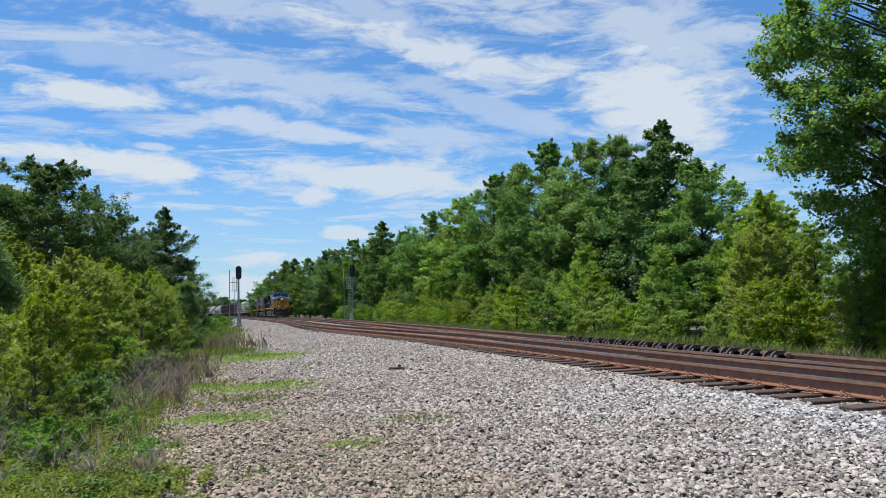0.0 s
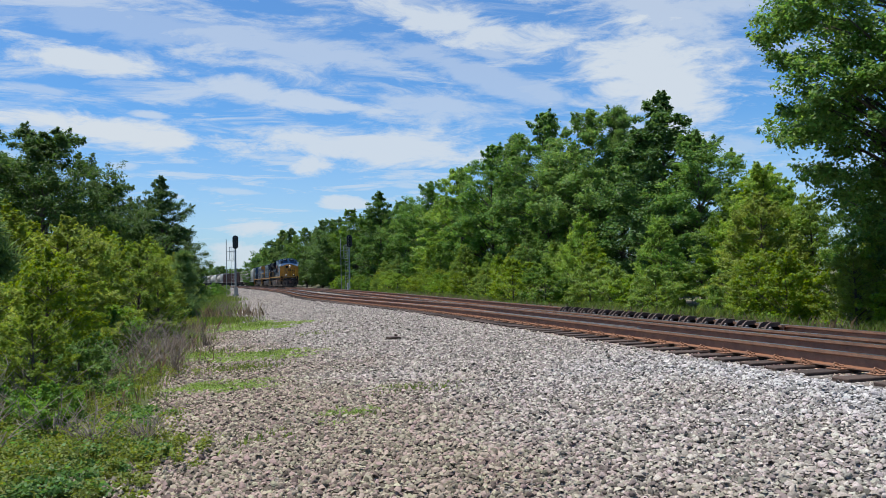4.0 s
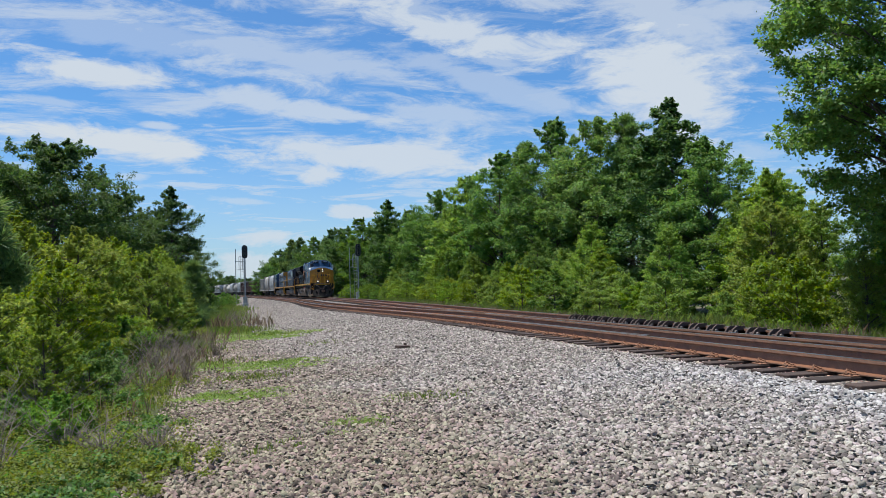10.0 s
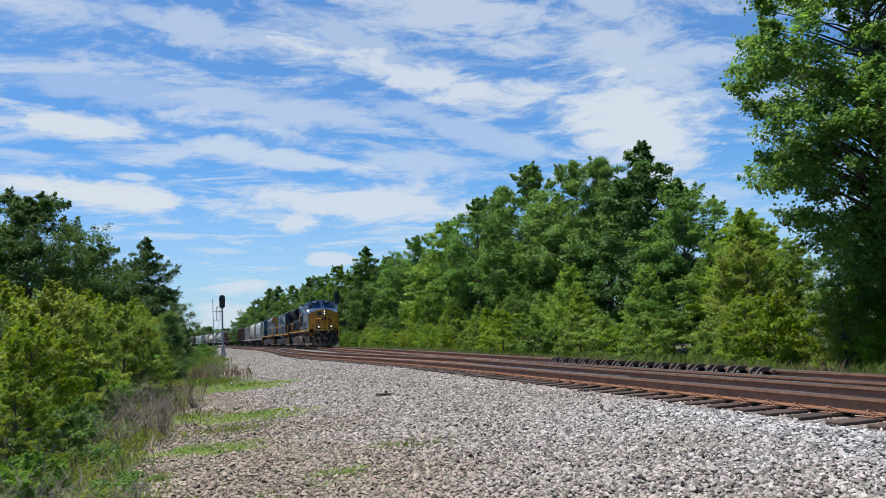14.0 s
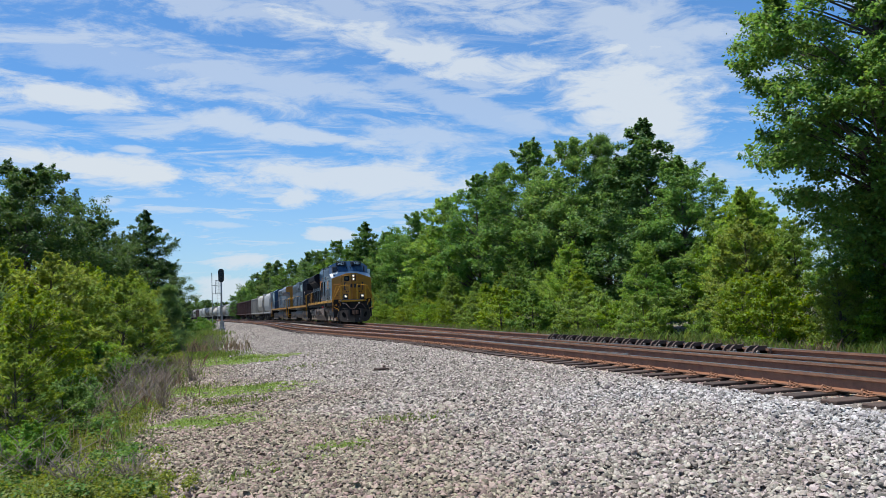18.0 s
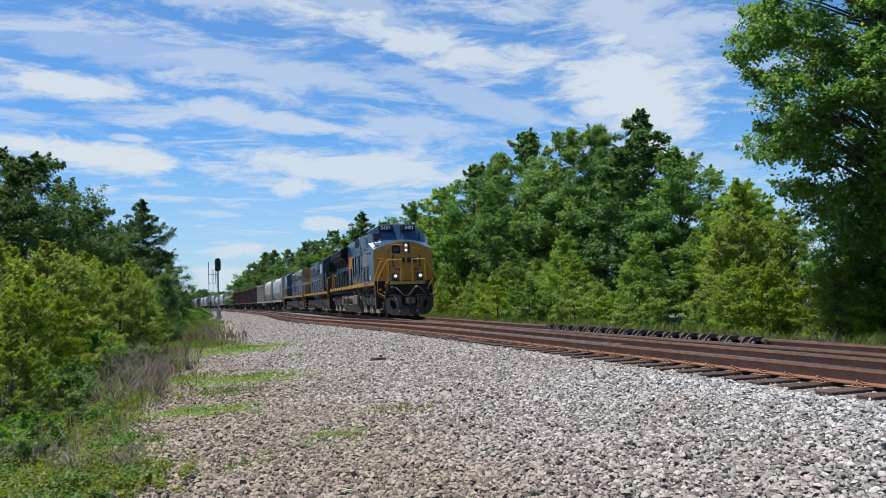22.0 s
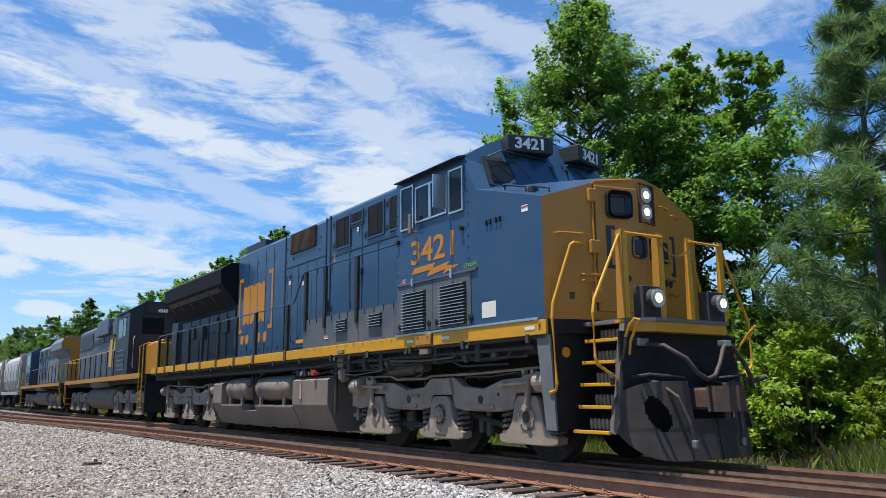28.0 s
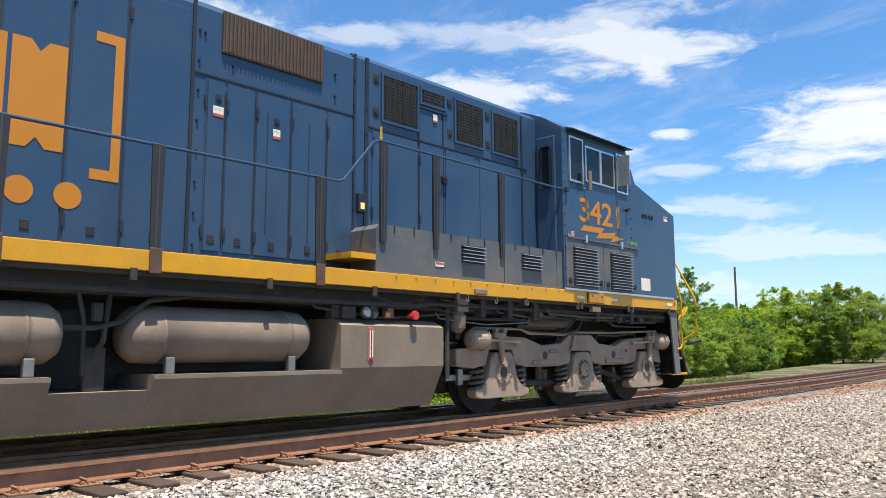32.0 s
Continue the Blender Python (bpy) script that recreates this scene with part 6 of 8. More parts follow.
        if s < 0:
            louvre(cabside, x - 0.014, -6.09, -6.78, 1.90, 2.53, 13)
            louvre(cabside, x - 0.014, -7.19, -7.87, 1.90, 2.53, 13)
            for a in (-6.0, -6.88, -7.10, -7.97):
                bm = B()
                tube(bm, (x - 0.03, a, 1.99), (x - 0.01, a, 1.99), 0.05, 14)
                tube(bm, (x - 0.045, a, 1.99), (x - 0.02, a, 1.99), 0.025, 10)
                part("door_fastener", bm, BLACK, cabside)
            for a in (-6.43, -7.53):
                bm = B()
                box(bm, x - 0.06, x - 0.02, a - 0.025, a + 0.025, 2.61, 2.74, 0.006)
                part("hatch_clip", bm, ALU, cabside)
            text_mesh("cab_number", "3421", 0.54, DECAL, cabside, on_side(x - 0.001, -6.29, 2.97), 0.003, "orange cab figures", wide=1.28, bold=0.008)
            bm = flat([(-6.34, 2.81), (-6.44, 2.905), (-7.06, 2.915), (-6.96, 2.835), (-7.44, 2.885), (-7.36, 2.825), (-7.70, 2.80), (-7.25, 2.705), (-7.32, 2.775), (-6.80, 2.725), (-6.90, 2.82)], x, 0.004)
            part("lightning_bolt", bm, DECAL, cabside, "orange lightning stripe")
            text_mesh("model_lettering", "ET44AH", 0.095, GREEN_INK, cabside, on_side(x - 0.001, -7.80, 2.72), 0.002, wide=0.95)
            text_mesh("end_letter", "F", 0.12, BLACK, cabside, on_side(x - 0.003, -9.42, 1.70), 0.002)
            bm = flat([(-5.99, 2.68), (-5.99, 2.765), (-6.15, 2.765), (-6.15, 2.68)], x, 0.003)
            flag = part("flag_sticker", bm, WHITE, cabside, "small flag sticker")
            bm = B()
            for k in range(4):
                box(bm, x - 0.005, x - 0.0035, -6.15, -5.99, 2.684 + k * 0.022, 2.694 + k * 0.022)
            part("flag_stripe", bm, RED, flag)
            bm = B()
            box(bm, x - 0.006, x - 0.004, -6.06, -5.99, 2.722, 2.765)
            part("flag_field", bm, NAVY, flag)
            bm = flat([(-8.23, 1.95), (-8.23, 2.17), (-8.55, 2.17), (-8.55, 1.95)], x, 0.004)
            part("paper_notice", bm, CREAM, cabside, "cream paper notice")
            bm = flat([(-9.15, 3.29), (-9.15, 3.38), (-9.28, 3.38), (-9.28, 3.29)], x, 0.004)
            w = part("sticker", bm, WHITE, cabside)
            bm = flat([(-9.15, 3.34), (-9.15, 3.37), (-9.28, 3.37), (-9.28, 3.34)], x - 0.004, 0.002)
            part("sticker_band", bm, STICKER_RED, w)
            for a in (-8.42, -8.64):
                for d in (-0.045, 0.045):
                    part("lug", box(B(), x - 0.03, x, a + d - 0.018, a + d + 0.018, 3.26, 3.33, 0.005), BLACK, cabside)
            part("plug", tube(B(), (x - 0.06, -7.78, 3.33), (x, -7.78, 3.33), 0.035, 10), BLACK, cabside)
            part("rail_bracket", box(B(), x - 0.05, x, -5.97, -5.90, 3.38, 3.44), BLACK, cabside)
            spots = []
            for z in np.arange(2.0, 4.3, 0.17):
                spots += [(x - 0.004, -5.90, z), (x - 0.004, -7.93 + max(0, z - 3.84) * 0.3, z)]
            rivets(cabside, spots, 0.011)
            bm = B()
            box(bm, x - 0.012, x + 0.002, -9.42, -5.86, 1.836, 1.868)
            part("cab_sill_trim", bm, ALU, cabside)
    # rear cab door and the recess behind it
    bm = B()
    box(bm, -1.40, -1.04, -5.86, -5.82, 1.90, 4.30, 0.02)
    rd = part("cab_rear_door", bm, NAVY, lo)
    bm = B()
    box(bm, -1.34, -1.12, -5.825, -5.81, 3.45, 4.12, 0.05)
    part("door_window", bm, GLASS, rd)
    # hood
    H = 1.0
    bm = B()
    prism(bm, [(-H, 1.84), (-H, 4.62), (-H + 0.08, 4.70), (H - 0.08, 4.70), (H, 4.62), (H, 1.84)], -5.86, -2.05, "y")
    part("control_hood", bm, NAVY, lo, "dark blue control hood")
    bm = B()
    prism(bm, [(-H, 1.70), (-H, 4.58), (-H + 0.10, 4.68), (H - 0.10, 4.68), (H, 4.58), (H, 1.70)], -2.05, 3.45, "y")
    part("engine_hood", bm, NAVY, lo, "dark blue engine hood")
    bm = B()
    prism(bm, [(-H, 1.70), (-H, 3.30), (-1.48, 3.88), (-1.50, 4.26), (-1.2, 4.46), (1.2, 4.46), (1.50, 4.26), (1.48, 3.88), (H, 3.30), (H, 1.70)], 3.45, 9.2, "y")
    part("radiator_hood", bm, SOOT, lo, "flared dark radiator cab")
    bm = B()
    prism(bm, [(-H, 1.70), (-H, 3.30), (H, 3.30), (H, 1.70)], 9.2, 9.9, "y")
    part("hood_end", bm, NAVY_DARK, lo)
    part("exhaust_housing", prism(B(), [(-0.9, 4.68), (-0.9, 4.86), (0.9, 4.86), (0.9, 4.68)], 1.8, 3.2, "y"), NAVY_DARK, lo)
    part("roof_hatch", box(B(), -0.6, 0.6, -1.6, 1.4, 4.66, 4.74, 0.02), NAVY_DARK, lo)
    for s in (-1, 1):
        hs = new("hood_side")
        hs.parent = lo
        x = s * H
        bm = B()
        prism(bm, [(-5.86, 1.84), (-5.86, 2.42), (-2.06, 2.42), (-2.0, 2.36), (-2.0, 1.84)], s * 1.00, s * 1.47, "x")
        part("equipment_box", bm, NAVY_DIRT, hs, "dusty blue equipment box beside the walkway")
        for a in np.arange(-5.7, -2.0, 0.34):
            part("clip", box(B(), s * 1.47, s * 1.480, a - 0.009, a + 0.009, 2.33, 2.43), BLACK, hs)
        for a in (-4.435, -5.715):
            part("panel_gap", box(B(), s * 1.47, s * 1.473, a - 0.005, a + 0.005, 1.86, 2.42), BLACK, hs)
        for a in np.arange(-5.7, -2.0, 0.34):
            part("bolt", tube(B(), (s * 1.505, a, 1.80), (s * 1.52, a, 1.80), 0.016, 6), GOLD, hs)
        if s > 0:
            continue
        for y0 in (-3.52, -4.83):
            louvre(hs, -1.47, y0, y0 - 0.47, 2.07, 2.31, 5)
        for y0, y1 in ((-2.52, -3.14), (-3.93, -4.52), (-4.77, -5.36)):
            grille(hs, x - 0.004, y0, y1, 3.90, 4.50)
            latch(hs, x, y0 + 0.12, 4.42)
            latch(hs, x, y0 + 0.12, 3.98)
        grille(hs, x - 0.004, -3.23, -3.68, 4.31, 4.49)
        bm = B()
        box(bm, x - 0.014, x + 0.004, -5.6, -2.25, 3.745, 3.765)
        box(bm, x - 0.02, x + 0.004, -3.75, -3.18, 4.22, 4.25)
        box(bm, x - 0.012, x + 0.004, -5.5, -5.46, 1.9, 4.6)
        box(bm, x - 0.012, x + 0.004, -2.27, -2.21, 1.9, 4.66)
        box(bm, x - 0.012, x + 0.004, -2.06, -2.02, 1.9, 4.66)
        part("seam_strip", bm, NAVY_DARK, hs)
        # doors of the control hood and the engine hood, each a plate with a gap round it
        for y0, y1, z0, z1 in ((-3.20, -3.66, 2.46, 3.72), (-2.34, -3.14, 2.46, 3.72), (-3.72, -4.32, 2.46, 3.72), (-4.46, -5.44, 2.46, 3.72),
                               (-1.62, -2.0, 1.95, 3.80), (-1.10, -1.58, 1.95, 3.80), (-0.62, -1.06, 1.95, 3.80), (-0.24, -0.58, 1.95, 3.80), (0.02, -0.2, 1.95, 3.8),
                               (0.86, 0.22, 1.9, 4.50), (1.40, 0.90, 1.9, 4.50), (2.00, 1.44, 1.9, 4.50), (2.62, 2.04, 1.9, 4.50), (3.38, 2.66, 1.9, 4.2),
                               (4.2, 3.6, 1.9, 3.2), (4.9, 4.3, 1.9, 3.2), (5.8, 5.0, 1.9, 3.2), (6.7, 5.9, 1.9, 3.2), (7.6, 6.8, 1.9, 3.2), (8.6, 7.7, 1.9, 3.2)):
            bm = B()
            box(bm, x - 0.010, x + 0.002, y1, y0, z0, z1, 0.006)
            d = part("hood_door", bm, NAVY if y0 < 3.5 else NAVY_DARK, hs)
            for z in (z0 + 0.2, z1 - 0.25):
                if z0 > 2.4 and y0 < -3.7:
                    continue
                part("hinge", box(B(), x - 0.02, x - 0.008, y0 - 0.02, y0 + 0.015, z - 0.06, z + 0.06), NAVY_DARK, d)
            if y0 < 3.5 and z0 < 2.4:
                part("latch", box(B(), x - 0.018, x - 0.008, (y0 + y1) / 2 - 0.04, (y0 + y1) / 2 + 0.04, z0 + 0.08, z0 + 0.17, 0.004), BLACK, d)
        handle = part("door_handle", tube(B(), (x - 0.06, -3.50, 3.30), (x - 0.06, -3.68, 3.29), 0.014, 8), NAVY_DARK, hs, "lever door handle")
        part("lock_case", box(B(), x - 0.05, x - 0.008, -3.72, -3.62, 3.22, 3.34, 0.01), NAVY_DARK, handle)
        for a in (-3.19, -3.67):
            part("door_gap", box(B(), x - 0.012, x - 0.009, a - 0.010, a + 0.010, 2.44, 4.22), BLACK, hs)
        # brown shutter high on the side
        bm = B()
        box(bm, x - 0.03, x + 0.004, -1.52, -0.15, 4.13, 4.61, 0.008)
        sh = part("shutter_frame", bm, GRIME_DARK, hs)
        bm = B()
        for k in np.arange(-1.49, -0.18, 0.05):
            box(bm, x - 0.045, x - 0.03, k, k + 0.02, 4.15, 4.59)
        part("shutter_face", bm, RUST_DARK, sh, "dark brown shutter slats")
        bm = B()
        box(bm, x - 0.012, x + 0.004, -2.02, 0.18, 3.83, 3.85)
        box(bm, x - 0.014, x + 0.004, 0.16, 0.20, 1.9, 4.66)
        part("seam_strip", bm, NAVY_DARK, hs)
        # stickers, each below a latch
        for a, z, w, k in ((-0.13, 3.46, 0.062, 0.5), (-0.88, 3.36, 0.048, 0.5), (-3.5, 4.12, 0.042, 0.4)):
            st = part("sticker", flat([(a + w, z - 0.03), (a + w, z + 0.062), (a - w, z + 0.062), (a - w, z - 0.03)], x - 0.012, 0.003), CREAM, hs, "white and red warning sticker")
            part("sticker_band", flat([(a + w, z - 0.05), (a + w, z - 0.03 + 0.02 * k), (a - w, z - 0.03 + 0.02 * k), (a - w, z - 0.05)], x - 0.0135, 0.003), STICKER_RED, st)
            for q in (0.018, 0.036):
                part("sticker_line", box(B(), x - 0.0150, x - 0.0138, a - w * 0.8, a + w * 0.8, z + q, z + q + 0.005), STEEL, st)
        for a, z in ((-0.13, 3.60), (-0.88, 3.50)):
            la = part("latch", box(B(), x - 0.022, x - 0.008, a - 0.036, a + 0.036, z - 0.03, z + 0.055, 0.006), NAVY_DARK, hs)
            part("latch_bolt", tube(B(), (x - 0.03, a, z + 0.012), (x - 0.02, a, z + 0.012), 0.018, 8), BLACK, la)
        for a, z0, z1 in ((0.0, 1.95, 3.78), (-0.22, 2.0, 3.7), (-0.60, 1.95, 3.76), (-0.76, 2.2, 3.6), (-1.08, 1.95, 3.76), (-1.34, 2.0, 3.6), (-1.60, 1.95, 3.7), (0.88, 1.9, 4.5), (1.42, 1.9, 4.5), (2.02, 1.9, 4.5), (2.64, 1.9, 4.4)):
            part("door_gap", box(B(), x - 0.0125, x - 0.0095, a - 0.007, a + 0.007, z0, z1), BLACK, hs)
        for a, z in ((-0.30, 4.02), (-1.72, 4.02), (-1.72, 4.30), (-2.36, 3.62), (-2.36, 3.58), (0.05, 4.30)):
            part("latch_bolt", tube(B(), (x - 0.022, a, z), (x - 0.002, a, z), 0.016, 8), NAVY_DARK, hs)
        part("arrow_sticker", flat([(-2.465, 3.80), (-2.465, 3.66), (-2.448, 3.66), (-2.485, 3.61), (-2.522, 3.66), (-2.505, 3.66), (-2.505, 3.80)], x - 0.01, 0.004), YELLOW, hs)
        st = part("sticker", flat([(-3.02, 1.98), (-3.02, 2.04), (-3.18, 2.04), (-3.18, 1.98)], -1.474, 0.003), CREAM, hs, "white and red warning sticker")
        part("sticker_band", flat([(-3.03, 2.01), (-3.03, 2.035), (-3.17, 2.035), (-3.17, 2.01)], -1.4765, 0.003), STICKER_RED, st)
        bm = B()
        box(bm, x - 0.06, x, -2.20, -2.08, 2.62, 2.86, 0.01)
        lampbox = part("step_lamp", bm, NAVY_DARK, hs)
        bm = B()
        box(bm, x - 0.066, x - 0.058, -2.17, -2.11, 2.66, 2.74)
        part("lens", bm, AMBER, lampbox)
        bm = B()
        box(bm, -1.47, -1.0, -2.0, -1.62, 1.98, 2.05)
        part("walkway_step", bm, YELLOW, hs)
        rivets(hs, [(x - 0.01, a, z) for z in np.arange(2.0, 4.5, 0.33) for a in (-2.24, -2.03, 0.11, -5.48)], 0.016)
        # emblem in plain blocks between two brackets, with four dots below
        for e, f in ((0.91, 1), (3.29, -1)):
            bm = flat([(e, 2.52), (e, 3.97), (e + f * 0.28, 3.97), (e + f * 0.28, 3.87), (e + f * 0.09, 3.87), (e + f * 0.09, 2.62), (e + f * 0.28, 2.62), (e + f * 0.28, 2.52)], x - 0.0105, 0.004)
            part("emblem_bracket", bm, DECAL, hs, "orange square bracket")
        for c in (1.68, 2.20, 2.72):
            bm = B()
            prism(bm, [(c - 0.24, 2.72), (c - 0.24, 3.72), (c - 0.08, 3.72), (c, 3.62), (c + 0.08, 3.72), (c + 0.24, 3.72), (c + 0.24, 2.72), (c + 0.08, 2.72), (c, 2.82), (c - 0.08, 2.72)], x - 0.0145, x - 0.008, "x")
            part("emblem_block", bm, DECAL, hs, "bold orange emblem block")
        for a in (1.37, 1.79, 2.62, 2.98):
            bm = B()
            tube(bm, (x - 0.0145, a, 2.33), (x - 0.008, a, 2.33), 0.125, 24)
            part("emblem_dot", bm, DECAL, hs)
        for k in range(5):                        # screens low on the flank and in the flare, with dark equipment boxes
            a = 3.9 + k * 1.02
            sl = part("radiator_screen", prism(B(), [(-1.03, 3.36), (-1.42, 3.80), (-1.41, 3.81), (-1.02, 3.37)], a, a + 0.86, "y"), BLACK, hs, "dark radiator screen in the flare")
            part("screen_frame", prism(B(), [(-1.02, 3.34), (-1.45, 3.82), (-1.44, 3.84), (-1.01, 3.36)], a + 0.88, a + 0.94, "y"), NAVY_DARK, sl)
        for a, w, z in ((4.1, 0.5, 2.62), (5.0, 0.42, 2.70), (6.1, 0.6, 2.55), (7.2, 0.42, 2.62)):
            part("side_hatch", box(B(), x - 0.05, x - 0.01, a, a + w, z, z + 0.42, 0.012), BLACK, hs)
    # handrails
    for s in (-1, 1):
        hr = new("handrail")
        hr.parent = lo
        hr["label"] = "side handrail on flat steel posts"
        bm = B()
        pipe(bm, [(s * 1.47, 9.6, 2.84), (s * 1.47, -1.42, 2.84), (s * 1.47, -1.5, 2.87), (s * 1.47, -1.95, 3.40), (s * 1.47, -2.05, 3.44), (s * 1.47, -5.75, 3.42), (s * 1.5, -5.9, 3.42)], 0.017)
        part("rail_tube", bm, NAVY, hr)
        for a in (-4.37, -3.02, -2.10, -1.15, 0.75, 2.1, 3.5, 4.9, 6.2, 7.5, 8.6, 9.6):
            bm = B()
            lowz, topz = 1.62 if a > -2 else 2.2, 2.84 if a > -1.6 else 3.42
            prism(bm, [(a - 0.045, lowz), (a + 0.045, lowz), (a + 0.065, topz), (a - 0.065, topz)], s * 1.48, s * 1.50, "x")
            post = part("post", bm, BLACK, hr, "dark flat steel post")
            if a > -2:
                part("post_foot", box(B(), s * 1.512, s * 1.532, a - 0.06, a + 0.06, 1.62, 1.86, 0.006), RUST_DARK, post, "rusty brown post foot")
            part("post_flange", box(B(), s * 1.42, s * 1.505, a - 0.008, a + 0.008, lowz, topz), POSTGREY, post, "dusty flange")
    # front platform, steps and pilot
    rim = [(-0.94, -9.5), (-0.92, -10.26), (-0.86, -10.44), (-0.68, -10.60), (0.68, -10.60), (0.86, -10.44), (0.92, -10.26), (0.94, -9.5)]
    part("front_platform", prism(B(), [(x * 1.03, y - (0.03 if y < -10 else 0)) for x, y in rim], 1.755, 1.80, "z"), POSTBLUE, lo, "dusty grey platform plate")
    part("platform_edge", prism(B(), [(x, y) for x, y in rim if y < -10] + [(0.86, -10.18), (-0.86, -10.18)], 1.635, 1.755, "z"), YELLOW, lo, "yellow platform edge")
    part("pilot_plate", box(B(), -1.10, 1.10, -10.42, -10.37, 0.45, 1.64, 0.01), PLOW, lo, "black pilot plate")
    part("pilot_box", box(B(), -0.70, 0.70, -10.37, -9.6, 0.55, 1.66), PLOW, lo)
    for s in (-1, 1):
        bm = prism(B(), [(-9.33, 1.64), (-9.58, 1.64), (-9.66, 0.46), (-9.47, 0.46)], s * 1.445, s * 1.475, "x")
        part("step_riser", bm, POSTBLUE, lo, "dusty sheet metal step flank")
        bm = prism(B(), [(-9.56, 1.66), (-9.575, 1.66), (-9.655, 0.46), (-9.64, 0.46)], s * 0.7, s * 1.445, "x")
        part("step_back", bm, PLOW, lo, "black panel behind the steps")

        def stair(z):
            """How far out the steps reach at that height."""
            return float(np.interp(z, [0.45, 0.75, 1.28, 1.54, 1.75], [1.28, 1.17, 1.09, 1.03, 0.95]))
        bm = prism(B(), [(-10.30, 1.75), (-10.32, 1.53), (-10.33, 1.25), (-10.35, 0.99), (-10.36, 0.46), (-10.46, 0.44), (-10.47, 0.56), (-10.42, 0.80), (-10.44, 0.99), (-10.41, 1.2), (-10.44, 1.5), (-10.40, 1.60), (-10.38, 1.75)], -0.02, 0.02, "x")
        for v in bm.verts:
            v.co.x += s * stair(v.co.z)
        part("step_side_plate", bm, SPRING, lo, "dusty cut plate beside the steps")
        for z in (0.45, 0.74, 1.01, 1.28, 1.55, 1.77):
            back, fore, x = -9.74 if z < 1.7 else -9.6, -10.34, stair(z)
            tread = part("step_edge", box(B(), s * (x - 0.05), s * x, fore, back, z - 0.022, z + 0.02, 0.006), YELLOW, lo, "yellow step edge")
            part("tread", box(B(), s * 0.70, s * (x - 0.05), fore, back, z - 0.02, z), GRIME_DARK, tread)
            if z < 1.7:
                # pale grip teeth: the sunlight on them is put into the colour
                bm = B()
                for k in range(8):
                    a = fore + 0.05 + k * 0.066
                    prism(bm, [(a, z + 0.03), (a + 0.012, z + 0.02), (a + 0.035, z + 0.02), (a + 0.048, z + 0.05), (a + 0.052, z + 0.13), (a + 0.035, z + 0.15), (a + 0.014, z + 0.15), (a + 0.004, z + 0.12)], s * (x - 0.27), s * (x - 0.25), "x")
                part("grip_plate", bm, DUST_AND_LIT, tread)
        bm = pipe(B(), [(s * 0.98, -9.66, 2.82), (s * 1.0, -9.74, 2.82), (s * 1.15, -9.74, 2.82), (s * 1.20, -9.73, 2.79), (s * 1.49, -9.68, 2.02), (s * 1.52, -9.69, 1.84), (s * 1.50, -9.72, 1.02), (s * 1.49, -9.68, 0.94), (s * 1.475, -9.56, 0.92)], 0.020)
        part("front_handrail", bm, YELLOW, lo, "yellow tubular handrail")
        bm = pipe(B(), [(s * 0.26, -10.42, 2.86), (s * 0.92, -10.40, 2.86), (s * 0.99, -10.37, 2.83), (s * 1.44, -10.35, 2.00), (s * 1.49, -10.37, 1.84), (s * 1.49, -10.38, 1.32), (s * 1.46, -10.38, 1.24), (s * 1.16, -10.38, 1.08)], 0.020)
        part("front_handrail", bm, YELLOW, lo, "yellow tubular handrail")
        bm = pipe(B(), [(s * 1.00, -10.46, 1.36), (s * 1.04, -10.52, 1.50), (s * 1.08, -10.66, 1.68), (s * 1.10, -10.72, 1.75), (s * 1.15, -10.70, 1.76), (s * 1.16, -10.62, 1.68), (s * 1.12, -10.52, 1.56)], 0.016)
        part("lever_grip", bm, YELLOW, lo, "yellow uncoupling lever grip")
        for a in (0.94, 0.28):
            post = part("front_post", prism(B(), [(s * (a - 0.045), 1.80), (s * (a + 0.045), 1.80), (s * (a + 0.05), 2.86), (s * (a + 0.02), 2.91), (s * (a - 0.05), 2.91)], -10.41, -10.39, "y"), YELLOW, lo, "yellow flat post")
            part("post_flange", prism(B(), [(-10.41, 1.80), (-10.28, 1.80), (-10.31, 2.88), (-10.41, 2.91)], s * (a + 0.03), s * (a + 0.05), "x"), GOLD, post)
        bm = B()
        box(bm, s * 0.62 - 0.16, s * 0.62 + 0.16, -10.52, -10.36, 1.80, 2.20, 0.01)
        tube(bm, (s * 0.62, -10.5, 2.04), (s * 0.62, -10.60, 2.04), 0.12, 18)
        dl = part("ditch_light", bm, GRIME_DARK, lo, "ditch light in a grey housing")
        bm = B()
        tube(bm, (s * 0.62, -10.59, 2.04), (s * 0.62, -10.62, 2.04), 0.115, 18)
        part("lamp_rim", bm, ALU, dl)
        bm = B()
        part("reflector", tube(B(), (s * 0.62, -10.615, 2.04), (s * 0.62, -10.628, 2.04), 0.092, 18), REFLECTOR, dl)
        tube(bm, (s * 0.62, -10.615, 2.04), (s * 0.62, -10.634, 2.04), 0.060, 18)
        part("lens", bm, LAMP, dl)
        xh = 0.34 if s > 0 else -0.60
        hose = part("air_hose", pipe(B(), [(xh + s * 0.1, -10.32, 1.06), (xh + s * 0.1, -10.62, 1.02), (xh + s * 0.06, -10.86, 0.85), (xh, -10.96, 0.55), (xh - s * 0.03, -10.98, 0.36)], 0.022), RUBBER, lo, "hanging rubber air hose")
        part("hose_coupling", box(B(), xh - s * 0.03 - 0.035, xh - s * 0.03 + 0.035, -11.02, -10.95, 0.27, 0.37, 0.02), STEEL, hose)
        bm = B()
        pipe(bm, [(s * 0.95, -10.32, 1.08), (s * 0.9, -10.66, 1.12), (s * 0.35, -10.70, 1.08), (s * 0.3, -10.32, 1.04)], 0.018)
